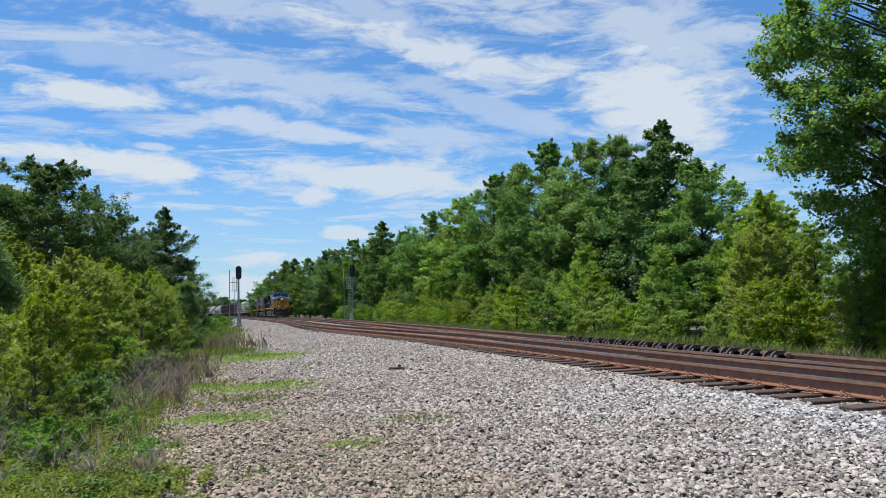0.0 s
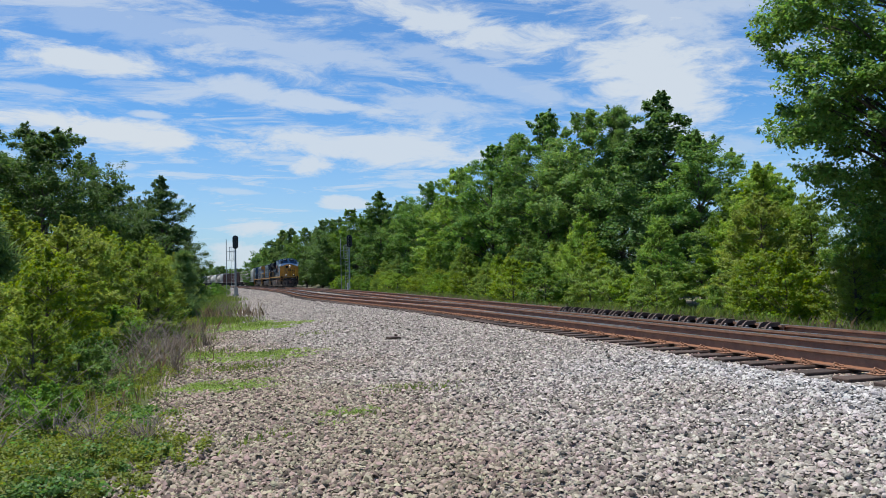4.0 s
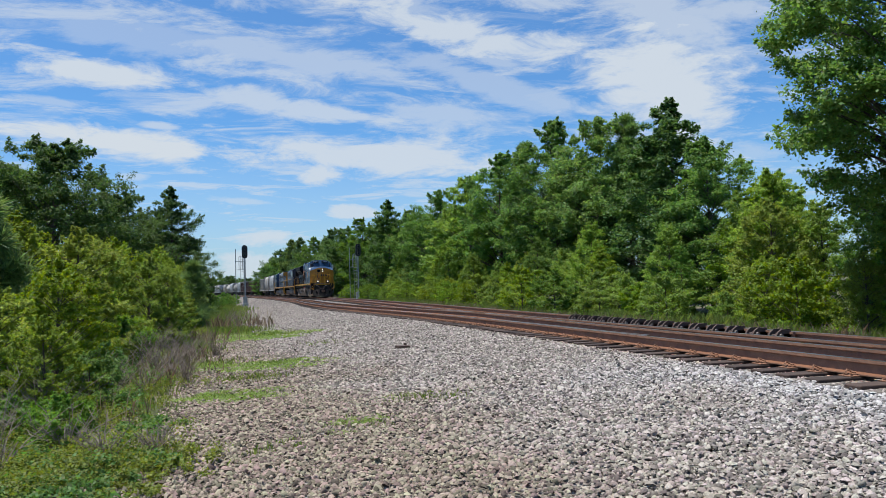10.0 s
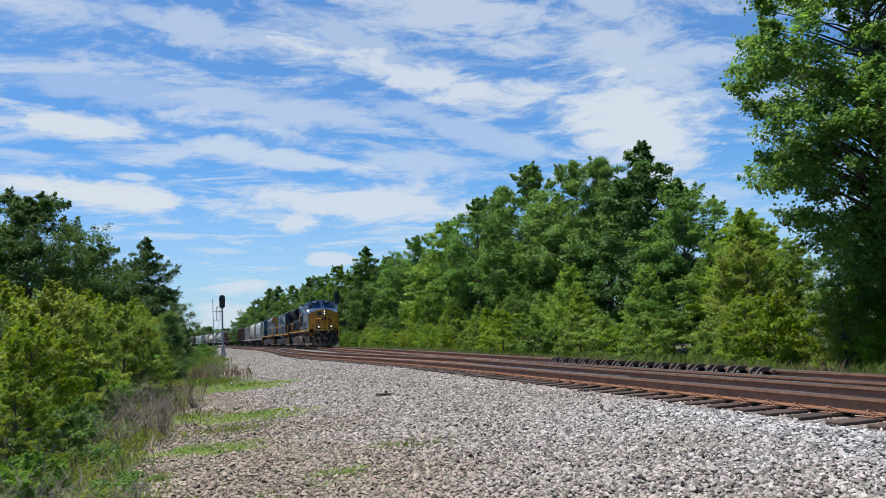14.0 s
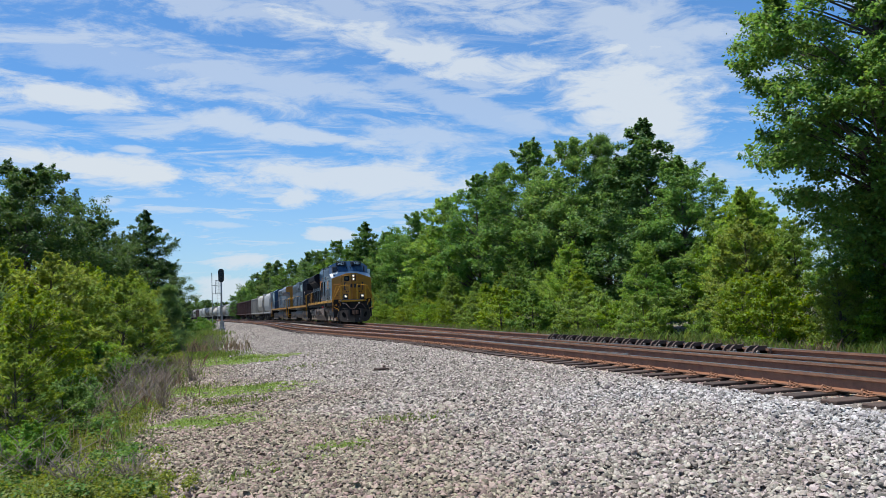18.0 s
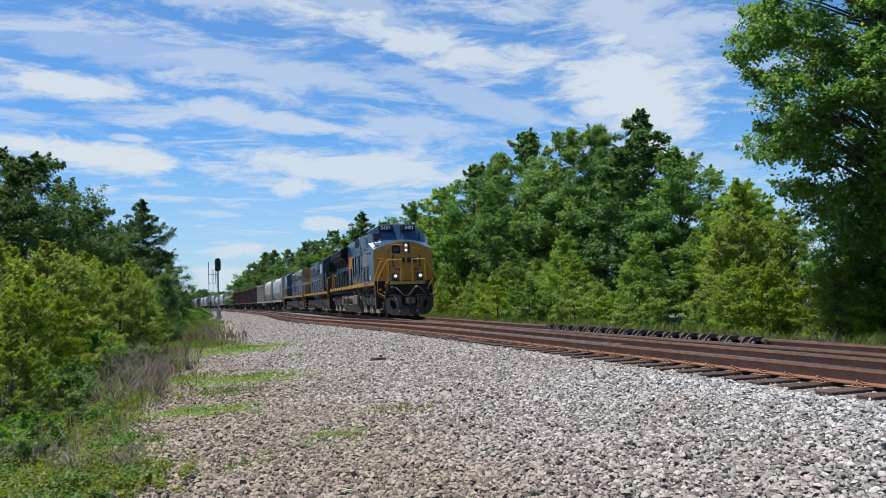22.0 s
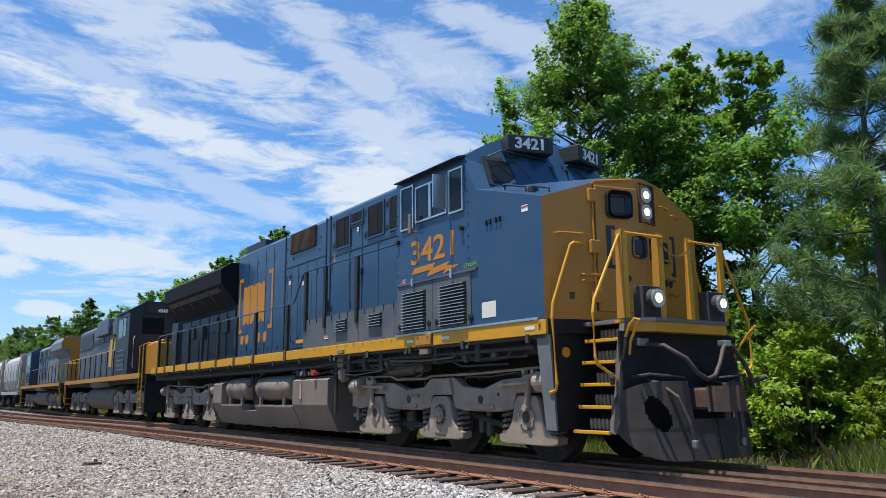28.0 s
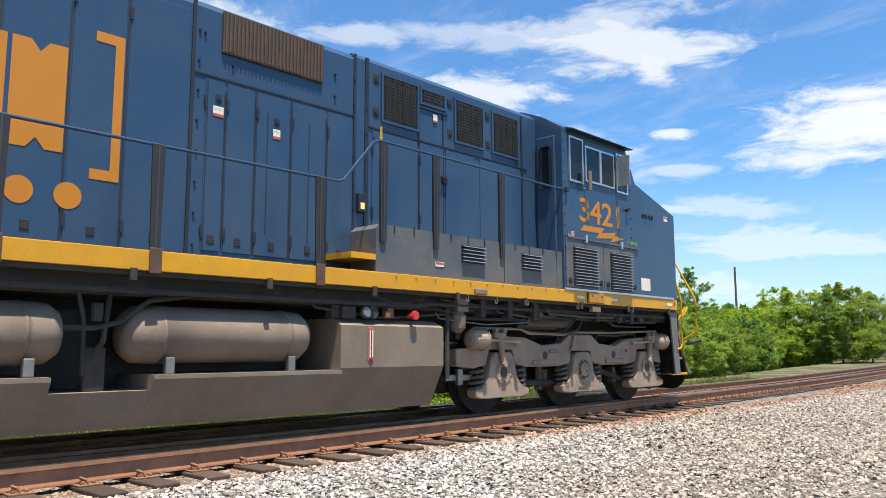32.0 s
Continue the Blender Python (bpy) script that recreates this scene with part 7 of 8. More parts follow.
        pipe(bm, [(s * 1.25, -10.40, 1.02), (s * 1.46, -10.60, 1.10)], 0.03)
        part("uncoupling_lever", bm, GRIME_DARK, lo)
    smooth_pts = [(-0.71, -10.42, 1.50), (-0.62, -10.66, 1.46), (-0.50, -10.88, 1.30), (-0.36, -10.92, 1.13), (-0.20, -10.93, 1.06), (-0.04, -10.92, 1.10), (0.10, -10.90, 1.26),
                  (0.22, -10.86, 1.42), (0.36, -10.80, 1.50), (0.52, -10.78, 1.47), (0.68, -10.80, 1.30), (0.80, -10.82, 1.10), (0.86, -10.80, 0.95)]
    mu = part("jumper_hose", pipe(B(), smooth_pts, 0.028, 10), RUBBER, lo, "sagging brown jumper hose", True)
    part("hose_coupling", box(B(), -0.86, -0.66, -10.48, -10.32, 1.46, 1.56, 0.02), STEEL, mu)
    part("hose_clamp", box(B(), 0.28, 0.40, -10.86, -10.74, 1.47, 1.54, 0.01), ALU, mu)
    bm = B()
    for k in range(19):                           # chain across the gangway
        a = -0.30 + k * 0.0333
        zc = 2.80 - 0.16 * (1 - ((a + 0.0) / 0.30) ** 2)
        bmesh.ops.create_cube(bm, size=1.0, matrix=Matrix.Translation((a, -10.42, zc)) @ Matrix.Rotation(k * 1.57, 4, "X") @ Matrix.Diagonal((0.040, 0.022, 0.010, 1)))
    part("safety_chain", bm, GOLD, lo, "sagging safety chain")
    # plough: two gently bent wings with rounded shoulders, cut out under the coupler
    bm = B()
    for s in (-1, 1):
        grid = []
        for i in range(57):
            x = 0.01 + 1.24 * i / 56
            q = max(0.0, x - 0.70) / 0.55
            round_ = 1 - math.sqrt(max(0.0, 1 - q * q))
            z0, z1 = 0.13 + 0.50 * round_, (0.60 if x < 0.40 else 1.04) - 0.30 * round_
            col = []
            for k in range(29):
                z = z0 + (z1 - z0) * k / 28
                col.append(bm.verts.new((s * x, -10.88 + 0.06 * x + 0.60 * max(0.0, x - 0.50) ** 1.3 - 0.16 * max(0, 0.45 - z) + 0.10 * max(0, z - 0.5), z)))
            grid.append(col)
        for i, (a, b) in enumerate(zip(grid, grid[1:])):
            for k in range(28):
                cx, cz = 0.01 + 1.24 * (i + 0.5) / 56, (a[k].co.z + b[k + 1].co.z) / 2
                if ((cx - 0.80 - 0.25 * (cz - 0.62)) / 0.12) ** 2 + ((cz - 0.66) / 0.20) ** 2 < 1:      # the slot for the hoses
                    continue
                bm.faces.new((a[k], b[k], b[k + 1], a[k + 1]))
    bmesh.ops.remove_doubles(bm, verts=bm.verts, dist=0.001)
    bmesh.ops.recalc_face_normals(bm, faces=bm.faces)
    g2 = bmesh.ops.solidify(bm, geom=bm.faces[:], thickness=0.03)
    part("snow_plough", bm, PLOW_WING, lo, "scuffed black steel plough")
    bm = B()
    box(bm, -0.17, 0.17, -10.9, -10.4, 0.70, 0.96, 0.03)
    prism(bm, [(-0.17, -10.88), (-0.20, -11.02), (-0.10, -11.14), (0.02, -11.15), (0.05, -11.06), (0.0, -11.0), (0.06, -10.97), (0.12, -11.12), (0.22, -11.13), (0.22, -10.96), (0.17, -10.88)], 0.68, 0.98, "z")
    tube(bm, (-0.06, -11.07, 0.60), (-0.06, -11.07, 1.02), 0.035, 10)
    part("coupler", bm, RUST_DARK, lo, "rusty knuckle coupler")
    bm = B()
    tube(bm, (0.74, -10.36, 1.52), (0.74, -10.31, 1.52), 0.085, 16)
    part("red_disc", bm, RED, lo)
    bm = B()
    box(bm, -0.22, 0.0, -10.34, -10.31, 1.41, 1.50)
    part("plate_sign", bm, WHITE, lo)
    bm = B()
    prism(bm, [(-1.22 + 0.07 * math.cos(k * math.pi / 4 + 0.39), 1.42 + 0.07 * math.sin(k * math.pi / 4 + 0.39)) for k in range(8)], -9.605, -9.590, "y")
    part("round_sticker", bm, YELLOW, lo)
    bm = B()
    prism(bm, [(-1.46, -9.55), (0.0, -9.89), (1.46, -9.55), (1.46, -9.45), (-1.46, -9.45)], 1.66, 1.84, "z")
    part("nose_base", bm, PLOW, lo)
    # fuel tank, air reservoirs
    sec = [(-1.30, 1.28), (-1.46, 1.20), (-1.46, 0.72), (-1.22, 0.22), (1.22, 0.22), (1.46, 0.72), (1.46, 1.20), (1.30, 1.28)]
    low = [(-1.46, 0.70), (-1.46, 0.66), (-1.22, 0.22), (1.22, 0.22), (1.46, 0.66), (1.46, 0.70)]
    bm = B()
    prism(bm, sec, -3.18, -1.50, "y")
    prism(bm, low, -1.52, 0.68, "y")
    prism(bm, [(-1.40, 0.56), (-1.22, 0.22), (1.22, 0.22), (1.40, 0.56)], 0.66, 1.60, "y")
    prism(bm, low, 1.58, 3.10, "y")
    prism(bm, sec, 3.08, 3.75, "y")
    part("fuel_tank", bm, TANKGREY, lo, "dusty grey-brown fuel tank")
    # black block added for the shaded void behind the reservoirs
    part("tank_core", box(B(), -0.7, 0.7, -1.6, 3.2, 0.5, 1.3), BLACK, lo)
    for s in (-1, 1):
        for y0, y1 in ((-1.20, 0.92), (1.42, 3.0)):
            bm = turned([(y0, 0.0), (y0 + 0.01, 0.10), (y0 + 0.05, 0.20), (y0 + 0.14, 0.265), (y0 + 0.30, 0.275), (y0 + 0.345, 0.275), (y0 + 0.345, 0.280), (y0 + 0.37, 0.280),
                         (y0 + 0.37, 0.275), (y1 - 0.37, 0.275), (y1 - 0.37, 0.280), (y1 - 0.345, 0.280), (y1 - 0.345, 0.275), (y1 - 0.14, 0.265), (y1 - 0.05, 0.20), (y1 - 0.01, 0.10), (y1, 0.0)], s * 1.16, 1.07)
            r = part("air_reservoir", bm, TANKGREY, lo, "grey air reservoir cylinder", True)
            for a in (y0 + 0.32, y1 - 0.42):
                part("reservoir_clamp", box(B(), s * 1.34, s * 1.41, a - 0.045, a + 0.045, 0.70, 0.86, 0.012), STEEL, r)
    bm = B()
    pipe(bm, [(-1.3, -1.0, 1.45), (-1.32, 0.2, 1.46), (-1.32, 0.7, 1.38), (-1.32, 0.95, 1.18), (-1.32, 1.2, 1.12), (-1.32, 1.5, 1.12)], 0.026)
    pipe(bm, [(-1.3, 1.05, 1.5), (-1.3, 1.1, 1.0), (-1.2, 1.2, 0.8)], 0.026)
    pipe(bm, [(-1.3, 1.35, 1.5), (-1.3, 1.28, 1.2), (-1.25, 1.25, 0.7)], 0.022)
    tube(bm, (-1.34, 1.18, 1.18), (-1.34, 1.18, 1.34), 0.05, 10)
    box(bm, -1.25, -1.12, 1.04, 1.24, 0.55, 0.95, 0.02)
    part("drain_piping", bm, GRIME_DARK, lo)
    bm = B()
    tube(bm, (-1.40, -2.62, 1.33), (-1.49, -2.62, 1.34), 0.03, 10)
    tube(bm, (-1.488, -2.62, 1.34), (-1.53, -2.62, 1.34), 0.056, 7)
    part("filler_cap", bm, RED, lo, "red filler cap")
    g = part("fuel_gauge", box(B(), -1.472, -1.455, -1.982, -1.898, 0.80, 1.18, 0.004), STICKER_RED, lo, "red-framed fuel gauge strip")
    part("gauge_slot", box(B(), -1.476, -1.471, -1.968, -1.912, 0.815, 1.165), TANKGREY, g)
    for q in (-1.958, -1.922):
        part("gauge_glass", box(B(), -1.480, -1.475, q - 0.008, q + 0.008, 0.835, 1.15), CREAM, g)
    part("gauge_slit", box(B(), -1.479, -1.475, -1.945, -1.935, 0.825, 1.155), BLACK, g)
    part("tank_fitting", box(B(), -1.36, -1.24, -1.64, -1.44, 1.28, 1.44, 0.012), GRIME_DARK, lo, "dark fitting box on the tank")
    dial = part("tank_dial", tube(B(), (-1.40, -1.90, 1.35), (-1.44, -1.90, 1.36), 0.075, 18), GRIME_DARK, lo, "dark round dial")
    part("dial_rim", tube(B(), (-1.436, -1.90, 1.359), (-1.448, -1.90, 1.362), 0.060, 18), STEEL, dial)
    part("valve_box", box(B(), -1.44, -1.36, -2.28, -2.20, 1.30, 1.38, 0.008), RUST_ORANGE, lo)
    part("gauge_bulb", tube(B(), (-1.486, -1.94, 0.825), (-1.478, -1.94, 0.825), 0.014, 10), RED, g)
    part("valve_box", box(B(), -1.42, -1.2, -1.75, -1.55, 1.28, 1.42, 0.01), GRIME_DARK, lo)
    part("fuel_fitting", tube(B(), (-1.44, -2.0, 1.36), (-1.34, -2.0, 1.36), 0.08, 14), GRIME_DARK, lo)
    part("valve_box", box(B(), -1.42, -1.3, -2.35, -2.25, 1.3, 1.42, 0.01), RUST_ORANGE, lo)
    part("drop_pipe", tube(B(), (-1.36, -3.35, 1.5), (-1.36, -3.35, 0.55), 0.035, 8), GRIME_DARK, lo)
    part("filter_bowl", turned([(-0.13, 0.0), (-0.12, 0.06), (-0.06, 0.11), (0.10, 0.12), (0.12, 0.09), (0.2, 0.05)], 0, 0, 16), TANKGREY, lo).matrix_basis = pose(-1.32, -3.6, 1.27, 90)
    part("filter_bracket", box(B(), -1.42, -1.22, -3.72, -3.5, 1.42, 1.62, 0.01), TANKGREY, lo)
    part("drain_cock", tube(B(), (-1.32, -3.6, 1.16), (-1.32, -3.6, 1.06), 0.03, 8), GRIME_DARK, lo)
    # roof details
    bm = B()
    box(bm, -0.35, 0.35, -7.2, -6.4, 4.69, 4.80, 0.05)
    for a in (-7.3, -6.9, -6.2):
        tube(bm, (-0.9, a, 4.66), (-0.9, a, 4.76), 0.012, 6)
    part("roof_unit", bm, NAVY_DIRT, lo)
    six_wheel_truck(lo, -6.74, 1)
    six_wheel_truck(lo, 6.80, -1)
    return lo


lead = build_lead()
train = [(lead, 22.3)]


# ------------------------------------------------------------------ the two trailing locomotives
def simple_loco(label, cab_end, hood_mat, cab_mat, nose_mat, length, flare, emblem_mat):
    """A trailing unit. cab_end -1: cab leads (towards -y); 1: the long hood leads."""
    lo = thing("locomotive", label, "locomotive")
    e = cab_end
    h = length / 2

    def by(bm, x0, x1, a, b, z0, z1, bev=0.0):
        return box(bm, x0, x1, min(a * e, b * e), max(a * e, b * e), z0, z1, bev)
    part("underframe", by(B(), -1.30, 1.30, h - 0.7, -h + 0.7, 1.40, 1.66), GRIME_DARK, lo)
    part("walkway_deck", by(B(), -1.50, 1.50, h - 1.1, -h + 1.1, 1.60, 1.70), GRIME_DARK, lo)
    for s in (-1, 1):
        part("side_sill", by(B(), s * 1.49, s * 1.53, h - 1.1, -h + 1.1, 1.55, 1.74), GOLD, lo, "dull gold side sill")
    # hood from behind the cab to the far end
    bm = B()
    y0, y1 = sorted(((h - 6.0) * e, (-h + 1.7) * e))
    prism(bm, [(-0.95, 1.70), (-0.95, 4.25), (-0.8, 4.42), (0.8, 4.42), (0.95, 4.25), (0.95, 1.70)], y0, y1, "y")
    part("hood", bm, hood_mat, lo, "faded hood with door panels")
    part("hood_end", by(B(), -0.94, 0.94, -h + 1.70, -h + 1.62, 1.72, 4.34, 0.03), nose_mat, lo, "gold hood end")
    if flare:
        bm = B()
        a, b = sorted(((-h + 1.66) * e, (-h + 6.2) * e))
        prism(bm, [(-0.96, 3.25), (-1.46, 3.75), (-1.46, 4.15), (-1.2, 4.46), (1.2, 4.46), (1.46, 4.15), (1.46, 3.75), (0.96, 3.25)], a, b, "y")
        part("radiator_wing", bm, hood_mat, lo, "flared radiator wing")
        part("wing_end", by(B(), -1.40, 1.40, -h + 1.66, -h + 1.60, 3.72, 4.40), nose_mat, lo)
    else:
        part("radiator_screen", by(B(), -0.985, 0.985, -h + 2.2, -h + 6.0, 3.35, 4.1), BLACK, lo)
        part("blower_box", by(B(), -1.05, 1.05, h - 7.6, h - 9.4, 3.62, 4.3, 0.04), hood_mat, lo)
        part("dynamic_brake_hump", by(B(), -1.12, 1.12, h - 10.2, h - 13.2, 3.75, 4.48, 0.05), hood_mat, lo)
    # hood doors
    for s in (-1, 1):
        y = h - 6.3
        while y - 0.8 > -h + 2.2:
            part("hood_door", by(B(), s * 0.95, s * 0.965, y, y - 0.74, 1.85, 3.15, 0.01), hood_mat, lo)
            y -= 0.82
        for c in (2.3, 1.2, 0.1):                 # emblem in plain blocks
            part("emblem_block", by(B(), s * 0.967, s * 0.976, c, c + 0.78, 2.25, 3.50, 0.02), emblem_mat, lo)
        for k in range(8):                        # dark intake screens along the hood's top edge
            part("hood_screen", by(B(), s * 0.955, s * 0.972, h - 6.5 - k * 1.35, h - 7.6 - k * 1.35, 3.42, 3.68, 0.01), BLACK, lo)
        for k in range(3):
            bm = B()
            for z in np.arange(3.75, 4.15, 0.06):
                by(bm, s * 0.955, s * 0.975, h - 7 - k * 2.2, h - 8.6 - k * 2.2, z, z + 0.03)
            part("louvre_panel", bm, BLACK, lo)
    # cab
    bm = B()
    y0, y1 = sorted(((h - 3.5) * e, (h - 6.1) * e))
    prism(bm, [(-1.5, 1.72), (-1.5, 4.22), (-0.9, 4.58), (0.9, 4.58), (1.5, 4.22), (1.5, 1.72)], y0, y1, "y")
    part("cab", bm, cab_mat, lo, "dark cab")
    for k in range(4):                            # cooling fans and stacks on the roof
        fan = part("roof_fan", tube(B(), (0, (-h + 3.0 + k * 1.5) * e, 4.40), (0, (-h + 3.0 + k * 1.5) * e, 4.56), 0.58, 20), NAVY_DARK, lo)
        part("fan_grille", tube(B(), (0, (-h + 3.0 + k * 1.5) * e, 4.56), (0, (-h + 3.0 + k * 1.5) * e, 4.58), 0.5, 20), BLACK, fan)
    part("cab_roof_vent", by(B(), -0.3, 0.3, h - 4.4, h - 5.2, 4.56, 4.68, 0.03), cab_mat, lo)
    for s in (-1, 1):
        for a, b in ((4.1, 4.6), (4.7, 5.5)):
            w = part("window", by(B(), s * 1.49, s * 1.51, h - a, h - b, 3.25, 3.95, 0.01), GLASS, lo, "cab side window")
            part("window_frame", by(B(), s * 1.485, s * 1.50, h - a + 0.05, h - b - 0.05, 3.20, 4.0), ALU, w)
        part("windscreen", by(B(), s * 0.62 - 0.42, s * 0.62 + 0.42, h - 3.5, h - 3.47, 3.30, 3.98, 0.01), GLASS, lo)
        part("windscreen_frame", by(B(), s * 0.62 - 0.48, s * 0.62 + 0.48, h - 3.5, h - 3.485, 3.24, 4.04, 0.01), BLACK, lo)
        vent = part("vent_panel", by(B(), s * 1.50, s * 1.508, h - 4.2, h - 5.5, 1.95, 2.70), BLACK, lo, "latticed vent panel")
        for k in range(7):
            part("vent_bar", by(B(), s * 1.508, s * 1.518, h - 4.2 - k * 0.2167 + 0.02, h - 4.2 - k * 0.2167 - 0.02, 1.95, 2.70), SLAT, vent)
        for k in range(5):
            part("vent_bar", by(B(), s * 1.508, s * 1.520, h - 4.2, h - 5.5, 1.95 + k * 0.1875 - 0.018, 1.95 + k * 0.1875 + 0.018), SLAT, vent)
        part("drip_rail", by(B(), s * 1.49, s * 1.56, h - 3.6, h - 6.0, 4.16, 4.22), cab_mat, lo)
        part("front_grab", pipe(B(), [(s * 1.3, (h - 3.42) * e, 2.0), (s * 1.36, (h - 3.30) * e, 2.1), (s * 1.36, (h - 3.30) * e, 3.1), (s * 1.3, (h - 3.42) * e, 3.2)], 0.016), ALU, lo)
    part("number_board", by(B(), -0.9, 0.9, h - 3.5, h - 3.42, 4.12, 4.42), BLACK, lo)
    if e < 0:
        text_mesh("lettering", "4048", 0.18, WHITE, lo, on_front(-0.30, -h + 3.412, 4.16), 0.004, "white figures", "CENTER", 1.0, 0.006)
    # nose
    bm = B()
    y0, y1 = sorted(((h - 1.5) * e, (h - 3.5) * e))
    nz = 3.0 if not flare else 3.3
    prism(bm, [(-0.85, 1.70), (-0.85, nz - 0.15), (-0.6, nz), (0.6, nz), (0.85, nz - 0.15), (0.85, 1.70)], y0, y1, "y")
    part("nose", bm, nose_mat, lo, "gold short nose")
    # fuel tank and reservoir
    bm = turned([(-3.3, 0.3), (-3.2, 0.52), (3.2, 0.52), (3.3, 0.3)], -0.75, 0.86, 20)
    part("fuel_tank", bm, TANKGREY, lo, "pale grey fuel tank", False)
    part("tank_body", box(B(), -0.9, 1.26, -3.25, 3.25, 0.34, 1.3, 0.1), TANKGREY, lo)
    part("air_reservoir", turned([(-2.6, 0.1), (-2.5, 0.19), (1.6, 0.19), (1.7, 0.1)], -1.25, 1.5, 16), NAVY_DIRT, lo, "", True)
    # rails, steps, pilot
    for s in (-1, 1):
        hr = new("handrail")
        hr.parent = lo
        bm = B()
        pipe(bm, [(s * 1.5, (h - 6.0) * e, 2.8), (s * 1.5, (-h + 1.2) * e, 2.8)], 0.018)
        part("rail_tube", bm, YELLOW if not flare else TANKGREY, hr)
        y = h - 6.2
        while y > -h + 1.1:
            part("post", by(B(), s * 1.48, s * 1.52, y - 0.02, y + 0.02, 1.62, 2.8), BLACK, hr)
            y -= 1.45
        for q in (h - 0.9, -h + 0.9):
            bm = B()
            pipe(bm, [(s * 1.48, (q + (0.5 if q < 0 else -0.5)) * e, 0.6), (s * 1.5, (q + (0.5 if q < 0 else -0.5)) * e, 2.7), (s * 1.3, q * e, 2.8), (s * 0.35, q * e, 2.8)], 0.02)
            pipe(bm, [(s * 1.48, q * e, 0.6), (s * 1.48, q * e, 2.75)], 0.02)
            pipe(bm, [(s * 0.35, q * e, 1.7), (s * 0.35, q * e, 2.8)], 0.02)
            part("end_handrail", bm, YELLOW, lo, "yellow end handrail")
            for z in (0.5, 0.8, 1.1, 1.4):
                part("step_edge", by(B(), s * 1.0, s * 1.46, q - 0.05, q + (0.5 if q < 0 else -0.5), z, z + 0.04), YELLOW if z < 0.9 else GRIME_DARK, lo)
    for q in (h - 0.75, -h + 0.75):
        part("pilot_plate", by(B(), -1.4, 1.4, q - 0.05, q + 0.05, 0.35, 1.7, 0.02), PLOW, lo)
        part("coupler", by(B(), -0.2, 0.2, q, q + (0.7 if q > 0 else -0.7), 0.66, 1.0, 0.04), RUST_ORANGE, lo)
    six_wheel_truck(lo, -h + 4.4, 1, False)
    six_wheel_truck(lo, h - 4.4, -1, False)
    return lo


train.append((simple_loco("older diesel locomotive with faded blue hood, dark cab and gold nose", -1, BLUEGREY, NAVY_DARK, GOLD, 21.0, False, STRAW), 21.0))
train.append((simple_loco("grey and blue diesel locomotive running hood first with a gold end", 1, PALEGREY, NAVY, GOLD, 22.3, True, NAVY), 22.3))


# ------------------------------------------------------------------ freight cars
def car_truck(parent, y):
    tr = new("truck")
    tr.parent = parent
    tr["label"] = "dusty two-axle freight truck"
    tr.location = (0, y, 0)
    for s in (-1, 1):
        bm = B()
        prism(bm, [(-1.1, 0.42), (-1.1, 0.58), (-0.7, 0.62), (-0.45, 0.78), (0.45, 0.78), (0.7, 0.62), (1.1, 0.58), (1.1, 0.42), (0.75, 0.40), (0.4, 0.24), (-0.4, 0.24), (-0.75, 0.40)], s * 0.94, s * 1.08, "x")
        part("side_frame", bm, GRIME_DARK, tr)
    part("bolster", box(B(), -1.0, 1.0, -0.2, 0.2, 0.45, 0.95, 0.03), GRIME_DARK, tr)
    for a in (-0.88, 0.88):
        bm = B()
        for s in (-1, 1):
            tube(bm, (s * 0.68, 0, 0), (s * 0.82, 0, 0), 0.45, 24)
            tube(bm, (s * 0.66, 0, 0), (s * 0.68, 0, 0), 0.475, 24)
        tube(bm, (-0.7, 0, 0), (0.7, 0, 0), 0.08, 8)
        w = part("wheelset", bm, GRIME_DARK, tr)
        w.location = (0, a, 0.45)


def freight_base(name, label, category, length, mat):
    car = thing(name, label, category, "freight cars of the train")
    h = length / 2
    part("centre_sill", box(B(), -0.3, 0.3, -h + 0.5, h - 0.5, 0.85, 1.15), GRIME_DARK, car)
    for q in (-1, 1):
        part("coupler", box(B(), -0.18, 0.18, min(q * (h - 0.6), q * h), max(q * (h - 0.6), q * h), 0.7, 1.0, 0.03), RUST_ORANGE, car)
        car_truck(car, q * (h - 2.3))
    return car


